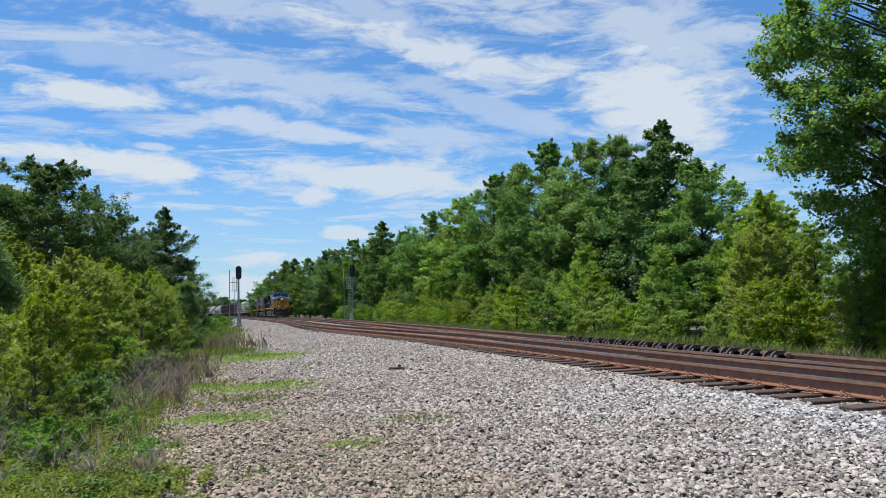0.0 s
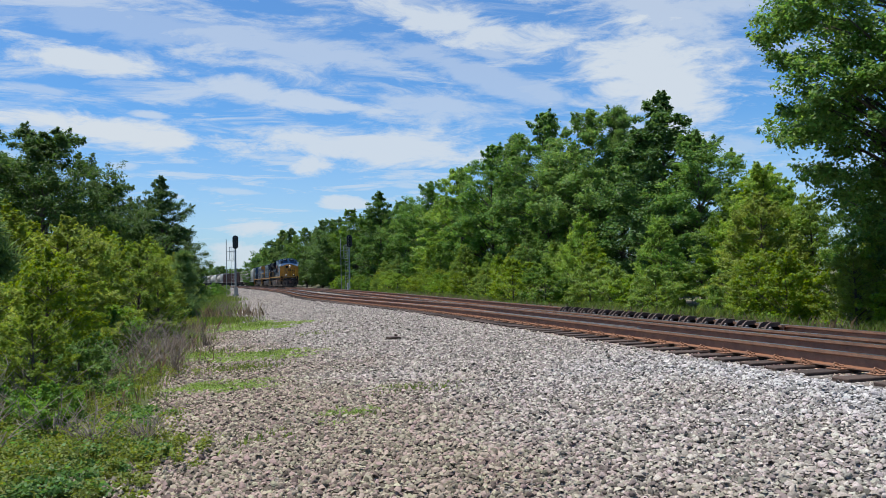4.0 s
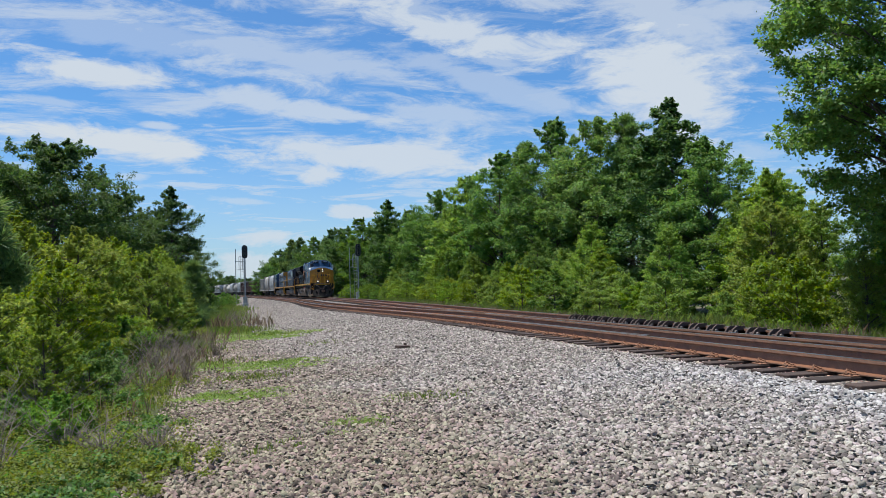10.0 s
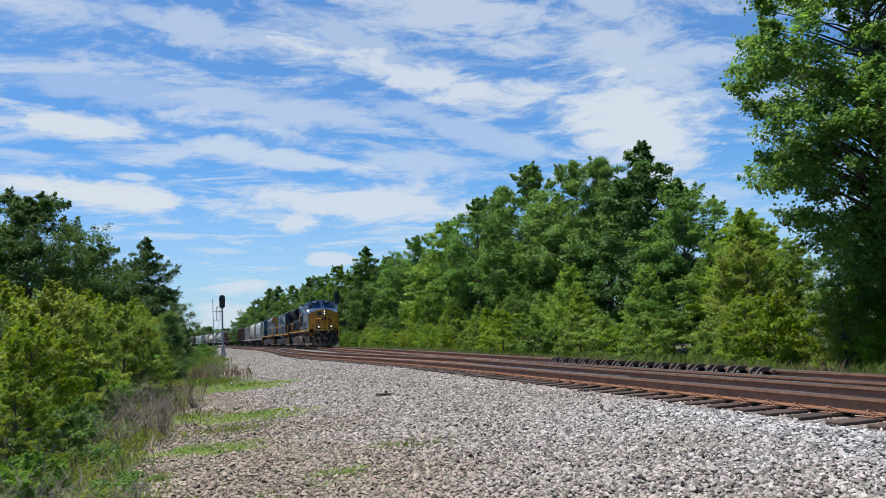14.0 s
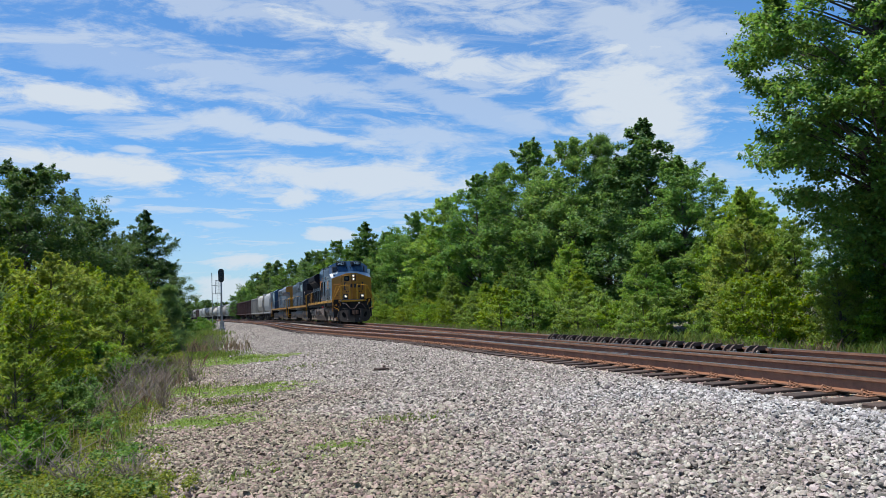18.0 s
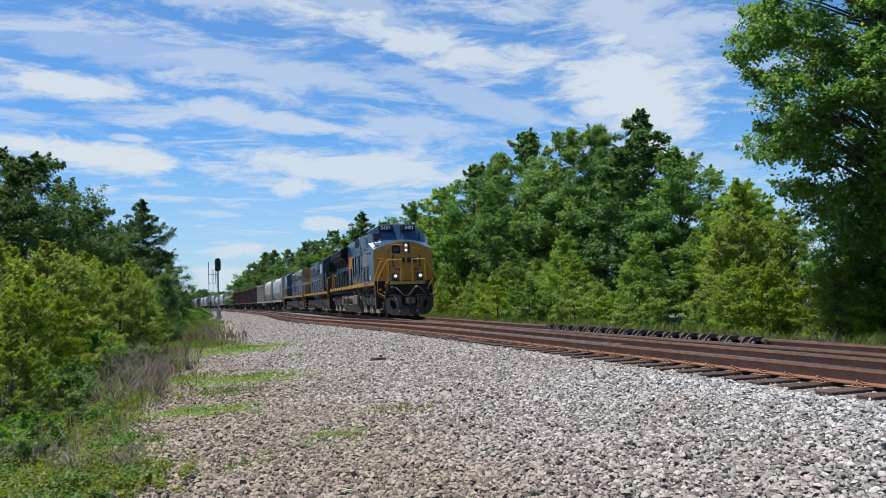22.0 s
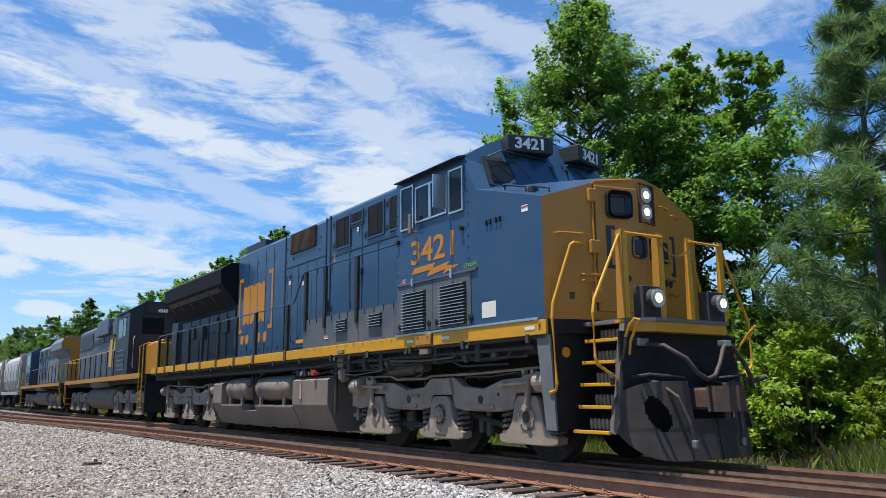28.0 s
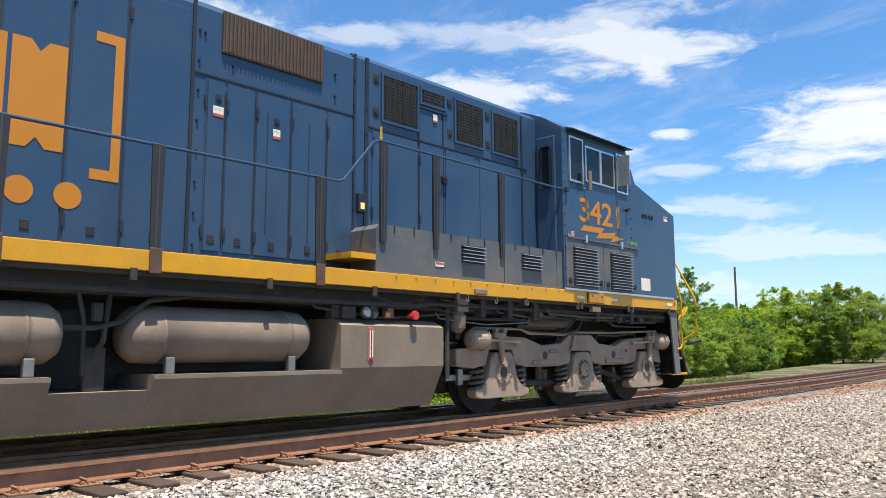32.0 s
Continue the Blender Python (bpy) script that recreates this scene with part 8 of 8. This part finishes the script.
def covered_hopper(label, mat, length=15.4):
    car = freight_base("covered_hopper", label, "hopper car", length, mat)
    h = length / 2 - 0.6
    bm = B()
    sec = [(-1.0, 1.25), (-1.42, 1.65), (-1.55, 2.3), (-1.56, 3.2), (-1.45, 3.95), (-1.1, 4.35), (-0.5, 4.5), (0.5, 4.5), (1.1, 4.35), (1.45, 3.95), (1.56, 3.2), (1.55, 2.3), (1.42, 1.65), (1.0, 1.25)]
    prism(bm, sec, -h + 1.2, h - 1.2, "y")
    part("body", bm, mat, car, "round-sided hopper body")
    for q in (-1, 1):
        bm = B()
        prism(bm, [(q * (h - 1.2), 1.6), (q * (h - 1.2), 4.4), (q * (h - 0.05), 4.4), (q * (h - 0.05), 3.6)], -1.44, 1.44, "x")
        part("slope_sheet", bm, mat, car)
        part("end_post", box(B(), -1.5, 1.5, min(q * (h - 0.1), q * h), max(q * (h - 0.1), q * h), 1.1, 1.3), mat, car)
        for s in (-1, 1):
            bm = B()
            for x in (1.1, 1.5):
                tube(bm, (s * x, q * (h - 0.05), 1.1), (s * x, q * (h - 0.05), 4.4), 0.03, 6)
            for z in np.arange(1.3, 4.4, 0.38):
                tube(bm, (s * 1.1, q * (h - 0.05), z), (s * 1.5, q * (h - 0.05), z), 0.016, 6)
            part("ladder", bm, mat, car)
    for s in (-1, 1):
        part("side_sill", box(B(), s * 1.46, s * 1.56, -h, h, 1.12, 1.36, 0.01), mat, car)
        for y in np.arange(-h + 1.6, h - 1.2, 2.05):
            bm = B()
            box(bm, s * 1.55, s * 1.585, y - 0.04, y + 0.04, 1.5, 3.6)
            part("side_post", bm, mat, car)
    for y in (-h * 0.42, h * 0.42):
        bm = B()
        prism(bm, [(y - 1.5, 1.5), (y + 1.5, 1.5), (y + 0.45, 0.55), (y - 0.45, 0.55)], -0.8, 0.8, "x")
        part("discharge_chute", bm, GRIME_DARK, car)
    part("roof_walk", box(B(), -0.35, 0.35, -h, h, 4.56, 4.60), TANKGREY, car)
    for y in np.arange(-h + 2, h - 1.5, 2.4):
        part("roof_hatch", tube(B(), (0.62, y, 4.45), (0.62, y, 4.58), 0.38, 14), mat, car)
    return car


def ribbed_hopper(label, mat, length=15.0):
    car = freight_base("open_hopper", label, "hopper car", length, mat)
    h = length / 2 - 0.6
    for s in (-1, 1):
        part("side_wall", box(B(), s * 1.40, s * 1.46, -h, h, 1.2, 3.95), mat, car)
        part("top_chord", box(B(), s * 1.38, s * 1.53, -h, h, 3.93, 4.08, 0.01), mat, car)
        part("side_sill", box(B(), s * 1.42, s * 1.53, -h, h, 1.1, 1.32, 0.01), mat, car)
        for y in np.arange(-h + 0.1, h, 1.33):
            part("side_post", box(B(), s * 1.46, s * 1.54, y - 0.06, y + 0.06, 1.3, 3.95), mat, car)
    for q in (-1, 1):
        bm = B()
        prism(bm, [(q * (h - 0.1), 3.9), (q * h, 3.9), (q * (h - 2.0), 1.5), (q * (h - 2.1), 1.5)], -1.4, 1.4, "x")
        part("slope_sheet", bm, mat, car)
        part("end_wall", box(B(), -1.42, 1.42, min(q * (h - 0.06), q * h), max(q * (h - 0.06), q * h), 2.6, 4.05), mat, car)
    part("load", box(B(), -1.38, 1.38, -h + 0.4, h - 0.4, 3.0, 3.75, 0.2), GRIME_DARK, car, "dark load")
    for y in (-h * 0.5, 0, h * 0.5):
        bm = B()
        prism(bm, [(y - 1.6, 1.6), (y + 1.6, 1.6), (y + 0.4, 0.6), (y - 0.4, 0.6)], -0.9, 0.9, "x")
        part("discharge_chute", bm, mat, car)
    return car


def tank_car(label, mat, length=15.8):
    car = freight_base("tank_car", label, "tank car", length, mat)
    h = length / 2 - 0.9
    part("tank", turned([(-h, 0.0), (-h + 0.08, 0.7), (-h + 0.4, 1.3), (-h + 0.7, 1.46), (h - 0.7, 1.46), (h - 0.4, 1.3), (h - 0.08, 0.7), (h, 0.0)], 0, 2.65), mat, car, "", True)
    part("dome", tube(B(), (0, 0, 4.0), (0, 0, 4.35), 0.5, 16), mat, car)
    for s in (-1, 1):
        bm = B()
        pipe(bm, [(s * 1.4, -1.5, 3.3), (s * 1.2, -1.2, 4.2), (s * 1.2, 1.2, 4.2), (s * 1.4, 1.5, 3.3)], 0.025)
        part("safety_rail", bm, mat, car)
        part("deck_edge", box(B(), s * 1.1, s * 1.5, -h - 0.2, h + 0.2, 1.12, 1.2), BLACK, car)
    return car


made = {}
for kind, mat, label, length in [
        ("h", HOPPER_GREY, "pale grey round-sided covered hopper with dust streaks", 13.4), ("h", HOPPER_TAN, "faded tan covered hopper with rust stains", 13.4),
        ("r", HOPPER_TAN, "brownish grey weathered open hopper", 15.0), ("r", OXIDE, "oxide red ribbed open hopper with rust stains", 15.0), ("r", OXIDE, "", 15.0), ("r", OXIDE, "", 15.0), ("r", OXIDE, "", 15.0),
        ("h", HOPPER_GREY, "", 13.4), ("t", HOPPER_TAN, "dull tan tank car with dusty ends", 15.8), ("h", HOPPER_GREY, "", 13.4), ("t", HOPPER_TAN, "", 15.8), ("h", HOPPER_TAN, "", 13.4),
        ("t", BLACK, "glossy black tank car with dome", 15.8), ("h", HOPPER_GREY, "", 13.4), ("h", HOPPER_GREY, "", 13.4), ("r", OXIDE, "", 15.0), ("h", HOPPER_TAN, "", 13.4), ("t", BLACK, "", 15.8)]:
    key = (kind, mat.name)
    if key in made:
        car = copy_thing(made[key], Matrix.Identity(4))
    else:
        car = made[key] = {"h": covered_hopper, "r": ribbed_hopper, "t": tank_car}[kind](label, mat, length)
    train.append((car, length))


# ------------------------------------------------------------------ signals and line-side things
SIGNAL_GREY = material("galvanised_steel", (0.36, 0.37, 0.37), 0.5, 0.6, 0.2, 8, (0.25, 0.25, 0.25), 40, 0.05)


def signal(x, y, h, two):
    z = float(ground_z(x, y))
    sg = thing("railway_signal", "colour-light railway signal on a grey steel mast with a black head", "signal", m=pose(x, y, z - 0.05))
    part("mast", tube(B(), (0, 0, 0), (0, 0, h), 0.09, 12), SIGNAL_GREY, sg)
    part("base", box(B(), -0.35, 0.35, -0.35, 0.35, -0.2, 0.35, 0.03), SIGNAL_GREY, sg)
    bm = B()
    n = 20
    prism(bm, [(0.34 * math.cos(k * 2 * math.pi / n), h - 0.55 + (0.45 if math.sin(k * 2 * math.pi / n) >= 0 else -0.45) + 0.34 * math.sin(k * 2 * math.pi / n)) for k in range(n)], -0.30, -0.24, "y")
    part("backboard", bm, BLACK, sg, "black oval backboard")
    for k in range(3):
        zz = h - 0.55 + (k - 1) * 0.42
        bm = tube(B(), (0, -0.30, zz), (0, -0.62, zz), 0.15, 14)
        hood = part("lamp_hood", bm, BLACK, sg)
        part("lens", tube(B(), (0, -0.615, zz), (0, -0.625, zz), 0.10, 12), GLASS, hood)
    bm = B()
    tube(bm, (-1.05, 0.1, 0), (-1.05, 0.1, h - 0.2), 0.04, 8)
    part("conduit_mast", bm, SIGNAL_GREY, sg)
    bm = B()
    for zz in (h - 1.7, h - 2.7):
        box(bm, -1.1, 0.05, 0.02, 0.1, zz, zz + 0.06)
    box(bm, -0.7, -0.64, 0.02, 0.1, h - 2.7, h - 1.1)
    box(bm, -0.3, -0.24, 0.02, 0.1, h - 2.7, h - 1.1)
    box(bm, -0.7, -0.24, 0.02, 0.1, h - 1.16, h - 1.1)
    part("ladder_cage", bm, SIGNAL_GREY, sg)
    bm = B()
    for xx in (-0.5, -0.14):
        tube(bm, (xx, 0.25, 0), (xx, 0.25, h - 1.0), 0.02, 6)
    for zz in np.arange(0.3, h - 1, 0.35):
        tube(bm, (-0.5, 0.25, zz), (-0.14, 0.25, zz), 0.014, 5)
    part("ladder", bm, SIGNAL_GREY, sg)
    part("relay_case", box(B(), -0.25, 0.25, 0.3, 0.7, 0.2, 1.1, 0.02), SIGNAL_GREY, sg)
    return sg


signal(1.35, 95.0, 7.0, True)
signal(15.2, 97.0, 6.9, True)

sm = thing("switch_machine", "grey electric switch machine on the tie ends", "switch machine", m=pose(12.2, -19.4, -0.38, 0, 0, 4))
part("case", box(B(), -0.35, 0.35, -0.75, 0.75, 0.12, 0.42, 0.03), SIGNAL_GREY, sm)
part("lid", box(B(), -0.37, 0.37, -0.5, 0.5, 0.42, 0.47, 0.015), TANKGREY, sm)
part("motor_cover", tube(B(), (0, 0.75, 0.28), (0, 1.0, 0.28), 0.13, 14), SIGNAL_GREY, sm)
part("tie_pad", box(B(), -0.5, 0.5, -1.0, 1.0, 0.0, 0.12, 0.02), TIE, sm)
part("throw_rod", tube(B(), (-2.6, 0.1, 0.16), (-0.3, 0.1, 0.2), 0.025, 8), RUST_ORANGE, sm)

pole = thing("utility_pole", "weathered wooden utility pole", "utility pole", m=pose(38.0, -92.0, float(ground_z(38.0, -92.0))))
part("shaft", tube(B(), (0, 0, -0.2), (0, 0, 11.4), 0.16, 10, 0.11), BARK, pole)

scrap = thing("rail_anchor_plate", "rusty dark iron plate lying on the gravel", "scrap metal", m=pose(3.45, 16.2, float(ground_z(3.45, 16.2)) + 0.03, 3, 2, 30))
part("plate", box(B(), -0.15, 0.15, -0.08, 0.08, 0, 0.045, 0.01), IRON_DARK, scrap)
part("bolt", tube(B(), (0.08, 0.02, 0.04), (0.08, 0.02, 0.09), 0.03, 8), IRON_DARK, scrap)


# ------------------------------------------------------------------ grass, weeds and dead brush
def blades(name, patches, mat, label, seed):
    """Grass in patches: (x, y, half width, half depth, number, height)."""
    rng = np.random.default_rng(seed)
    P, H = [], []
    for x, y, a, b, n, h in patches:
        r, t = rng.uniform(0, 1, n) ** 0.8 * 1.15, rng.uniform(0, 2 * np.pi, n)
        r = r * (0.75 + 0.3 * np.sin(t * 3 + x) * np.cos(t * 2 + y) + 0.12 * np.sin(t * 7 + y))
        tuft = rng.normal(0, 0.05 + 0.004 * abs(y), (n // 14 + 1, 2))[rng.integers(0, n // 14 + 1, n)] * 2.2       # blades gather in tufts
        P.append(np.stack([x + a * r * np.cos(t), y + b * r * np.sin(t)], 1) * 0.985 + tuft + 0.015 * np.array([x, y]))
        H.append(h * rng.uniform(0.35, 1.25, n) * (1.15 - 0.6 * r))
    P, H = np.concatenate(P), np.concatenate(H)
    n = len(P)
    z = ground_z(P[:, 0], P[:, 1]) - 0.01
    a = rng.uniform(0, 2 * np.pi, n)
    w = 0.003 + 0.004 * rng.uniform(0, 1, n) + 0.010 * np.clip(P[:, 1] / 40, 0, 1.5) + 0.001 * (P[:, 0] > 8)
    bend = rng.uniform(0.15, 0.7, n) * H
    b = rng.uniform(0, 2 * np.pi, n)
    base = np.stack([P[:, 0], P[:, 1], z], 1)
    side = np.stack([np.cos(a) * w, np.sin(a) * w, np.zeros(n)], 1)
    mid = base + np.stack([np.cos(b) * bend * 0.35, np.sin(b) * bend * 0.35, H * 0.6], 1)
    tip = base + np.stack([np.cos(b) * bend, np.sin(b) * bend, H], 1)
    V = np.stack([base - side, base + side, mid + side * 0.8, tip, mid - side * 0.8], 1).reshape(-1, 3)
    F = np.arange(n * 5).reshape(n, 5)
    ob = mesh_np(name, V, F, mat, None)
    tagged(ob, label, "grass", kind="stuff")


GP = [(1.0, 25.6, 1.8, 2.4, 1800, 0.10), (-0.5, 29.5, 1.5, 3.0, 3200, 0.22), (0.7, 15.6, 1.6, 1.0, 900, 0.08), (-0.5, 16.6, 1.1, 1.0, 700, 0.10), (-0.1, 11.3, 0.8, 0.9, 700, 0.07),
      (1.32, 8.15, 0.4, 0.28, 240, 0.06), (2.3, 9.2, 0.4, 0.3, 320, 0.08), (0.2, 13.4, 0.8, 0.6, 900, 0.08), (-1.5, 12.0, 0.8, 3.0, 1300, 0.11), (-1.9, 8.2, 0.9, 1.6, 1300, 0.10),
      (-1.4, 20.5, 0.8, 3.5, 2200, 0.30), (-0.9, 38.0, 1.3, 6.0, 3400, 0.45), (-1.0, 52.0, 1.6, 9.0, 3400, 0.5), (-0.9, 7.3, 0.6, 0.5, 620, 0.10), (0.3, 7.2, 0.3, 0.25, 120, 0.07),
      (-1.0, 72.0, 1.8, 12.0, 2600, 0.6), (2.2, 20.0, 0.5, 0.7, 150, 0.07), (-2.6, 26.0, 1.0, 7.0, 3000, 0.45)]
for k in range(-14, 30):
    GP.append((13.0 + (0.35 if k % 2 else 0) + max(0, float(main_x(k * 2.4)) - 8.6) * 1.0, k * 2.4, 1.4, 2.0, 4200 if -8 < k < 12 else 1800, 0.24 + 0.11 * (k % 3)))
GP += [(12.9, y, 1.0, 1.4, 3000, 0.62) for y in (0.0, 2.0, 4.0, 6.0)]
blades("verge_grass", GP, GRASS, "green grass and low weeds on the verges", 41)
DP = [(-1.3, 14.6, 0.9, 1.6, 170, 0.45), (-0.9, 18.0, 0.8, 1.4, 150, 0.4), (-1.9, 9.8, 0.8, 1.4, 140, 0.4), (-0.6, 31.5, 0.9, 2.5, 260, 0.6), (-1.0, 24.0, 0.8, 2.4, 220, 0.5), (0.4, 34.0, 0.5, 3.0, 120, 0.6)]
for k in range(-10, 22):
    DP.append((12.4 + max(0, float(main_x(k * 2.7)) - 8.6), k * 2.7, 0.9, 1.5, 300, 0.35))
DP += [(12.9, y, 1.0, 1.2, 700, 0.6) for y in (1.0, 3.0, 5.0, 6.5)]
blades("dry_grass", DP, GRASS_DRY, "dry tan stalks and dead grass", 42)


def weeds():
    rng = np.random.default_rng(43)
    cs, rs = [], []
    for x, y, a, b, n, r in [(-1.9, 7.6, 1.0, 1.2, 46, 0.14), (-2.4, 10.5, 1.0, 2.0, 90, 0.22), (-2.2, 14.5, 0.8, 2.0, 70, 0.22), (-0.9, 6.9, 0.5, 0.4, 10, 0.07), (-2.4, 20.0, 0.9, 3.0, 70, 0.3),
                             (-2.8, 28.0, 1.0, 5.0, 70, 0.4), (-3.4, 8.5, 1.2, 2.5, 90, 0.3), (-1.9, 6.2, 0.6, 0.5, 14, 0.12),
                             (-1.1, 7.1, 0.5, 0.8, 40, 0.08), (-1.2, 6.1, 0.5, 0.5, 34, 0.08), (-1.0, 8.9, 0.4, 0.7, 22, 0.08)]:
        for _ in range(n):
            px, py = x + rng.normal(0, a * 0.5), y + rng.normal(0, b * 0.5)
            cs.append((px, py, float(ground_z(px, py)) + r * rng.uniform(0.2, 1.1)))
            rs.append(r * rng.uniform(0.6, 1.4))
    V, F = leaf_cloud(rng, np.array(cs), np.array(rs), 70, 0.022, None, 0, 0.8, 0.7)
    ob = mesh_np("weeds", V, F, LEAF_DARK, None)
    tagged(ob, "green leafy weeds crowding the verge", "weeds", kind="stuff")
    cs, rs = [], []
    for _ in range(760):                          # low growth before the wood
        py = rng.uniform(-30, 62)
        px = 12.9 + 1.9 * rng.uniform(0, 1) ** 0.6 + max(0.0, float(main_x(py)) - 8.6)
        r = rng.uniform(0.10, 0.30) * (0.6 + 0.8 * noise.noise((px, py * 0.35, 3.0)) ** 2 + 0.25 * (px - 12.9))
        cs.append((px, py, float(ground_z(px, py)) + r * rng.uniform(0.3, 1.3)))
        rs.append(r)
    V, F = leaf_cloud(rng, np.array(cs), np.array(rs), 60, 0.034, None, 0, 0.8, 0.7)
    ob = mesh_np("low_brush", V, F, LEAF_BRIGHT, None)
    tagged(ob, "low leafy brush along the edge of the wood", "brush", kind="stuff")
    cs, rs = [], []
    for x, y, a, b, n, r in [(-1.55, 7.4, 0.9, 0.9, 150, 0.15), (-0.9, 7.0, 0.6, 0.5, 60, 0.09), (-2.0, 9.0, 0.7, 1.2, 110, 0.2), (-1.9, 6.4, 0.5, 0.6, 60, 0.16), (-1.5, 10.2, 0.6, 1.4, 60, 0.10), (-1.3, 13.4, 0.6, 1.4, 50, 0.11), (-2.2, 12.0, 0.5, 2.4, 80, 0.2),
                             (-0.95, 7.2, 0.5, 0.8, 50, 0.06), (-0.95, 6.0, 0.5, 0.5, 46, 0.06), (-1.6, 18.0, 0.5, 2.4, 60, 0.18), (-1.2, 28.0, 0.5, 4.0, 60, 0.22)]:
        for _ in range(n):
            px, py = x + rng.normal(0, a * 0.5), y + rng.normal(0, b * 0.5)
            cs.append((px, py, float(ground_z(px, py)) + r * rng.uniform(0.2, 1.0)))
            rs.append(r * rng.uniform(0.6, 1.4))
    V, F = leaf_cloud(rng, np.array(cs), np.array(rs), 80, 0.015, None, 0, 0.8, 0.7)
    ob = mesh_np("low_weeds", V, F, WEED, None)
    tagged(ob, "low yellow-green weeds between the stones", "weeds", kind="stuff")

    V, F = [], []
    count = 0
    for x, y, a, b, n, size in [(0.7, 25.2, 1.9, 2.6, 20000, 0.032), (0.5, 15.5, 1.6, 0.9, 9500, 0.020), (-0.1, 11.2, 0.8, 0.8, 7000, 0.016), (1.30, 8.15, 0.42, 0.26, 2200, 0.010),
                                (0.9, 14.6, 1.2, 0.4, 1500, 0.018), (2.05, 9.6, 0.35, 0.3, 260, 0.010), (-0.6, 16.4, 0.9, 0.8, 2200, 0.02), (-0.9, 28.5, 1.2, 3.0, 5200, 0.035), (1.0, 7.6, 0.25, 0.2, 150, 0.010)]:
        m = n // 9 + 1
        r, t = rng.uniform(0, 1, m) ** 0.6, rng.uniform(0, 2 * np.pi, m)
        r = r * (0.8 + 0.28 * np.sin(t * 3 + x) * np.cos(t * 2 + y) + 0.16 * np.sin(t * 7 + y))
        px, py = x + a * r * np.cos(t), y + b * r * np.sin(t)
        c = np.stack([px, py, ground_z(px, py) + 0.02], 1)
        v, f = leaf_cloud(rng, c, np.full(m, 0.05 + size * 1.5), 9, size, None, 0, 0.35, 1.2, 0.32)
        V.append(v), F.append(f + count)
        count += len(v)
    ob = mesh_np("ground_cover", np.concatenate(V), np.concatenate(F), GRASS_FRESH, None)
    tagged(ob, "fresh green low grass in patches on the gravel", "grass", kind="stuff")


weeds()


def dead_bush(x, y, h, seed):
    rng = random.Random(seed)
    ob = thing("dead_bush", "bare grey-brown twiggy bush on the verge", "bush", "bare bushes on the verge", m=pose(x, y, float(ground_z(x, y)) - 0.03))
    bm = B()
    for _ in range(34):
        a, t = rng.uniform(0, 6.28), rng.uniform(0.2, 1.1)
        l = h * rng.uniform(0.5, 1.1)
        p1 = Vector((math.cos(a) * t * l * 0.4, math.sin(a) * t * l * 0.4, l * 0.5))
        p2 = p1 + Vector((math.cos(a + rng.uniform(-0.8, 0.8)) * t * l * 0.5, math.sin(a) * t * l * 0.5, l * rng.uniform(0.2, 0.5)))
        branch(bm, [(rng.uniform(-0.1, 0.1), rng.uniform(-0.1, 0.1), 0), tuple(p1), tuple(p2)], 0.007, 0.002, 4)
        for _ in range(2):
            q = p1.lerp(p2, rng.uniform(0.2, 0.9))
            branch(bm, [tuple(q), tuple(q + Vector((rng.uniform(-0.2, 0.2), rng.uniform(-0.2, 0.2), rng.uniform(0.05, 0.25))) * h)], 0.004, 0.0015, 4)
    part("branchwork", bm, TWIG, ob)


TWIG = material("dead_twig", (0.25, 0.20, 0.16), 0.9, 0, 0.3, 10, (0.14, 0.11, 0.09), 40, 0.2)
for i, (x, y, h) in enumerate([(-1.2, 14.8, 0.9), (-0.9, 15.8, 0.8), (-1.6, 16.6, 1.0), (-2.0, 9.2, 0.9), (-2.3, 8.4, 0.8), (-1.1, 17.6, 0.7), (-0.4, 19.0, 0.5), (-1.7, 11.6, 0.8), (-1.5, 7.8, 0.55), (-1.1, 7.3, 0.45), (-1.9, 7.1, 0.6), (-0.7, 7.5, 0.35), (-1.3, 12.6, 0.7), (-0.8, 13.6, 0.6), (0.2, 33.0, 0.9), (-0.2, 36.0, 0.8)]):
    dead_bush(x, y, h, 60 + i)


# ------------------------------------------------------------------ what moves
SPEED, LATE = 5.15, 5.28                         # metres a second, before and after 28.5 s


def rolled(t):
    """How far the train has come since the start."""
    ahead = float(np.interp(t, [0, 26.5, 27.5, 28, 28.6, 29.2, 32], [0.30, 0.38, 0.32, 0.22, 0.06, 0.0, -0.05]))
    return SPEED * min(t, 28.5) + LATE * max(0.0, t - 28.5) + ahead


def ride(s, half):
    """The pose of a vehicle whose middle is s metres up the main track and whose trucks are half a wheelbase off."""
    y0, y1 = s - half, s + half
    a, b = Vector((float(main_x(y0)), y0, 0)), Vector((float(main_x(y1)), y1, 0))
    d = b - a
    m = (a + b) / 2
    return pose(m.x, m.y, 0, 0, 0, math.degrees(math.atan2(-d.x, d.y)))


def motions():
    lead = 3.17 + SPEED * 28.5                  # the front coupler at the start
    for ob, length in train:
        mid = lead + length / 2
        walk(ob, [(t, ride(mid - rolled(t), length * 0.3)) for t in [k * 0.5 for k in range(65)]])
        lead += length
    # the locomotives' wheels roll
    ticks = [k * 4 / 30 for k in range(241)]
    for ob, y, r in wheels:
        walk(ob, [(t, pose(0, y, r, math.degrees(rolled(t) / r))) for t in ticks])


motions()
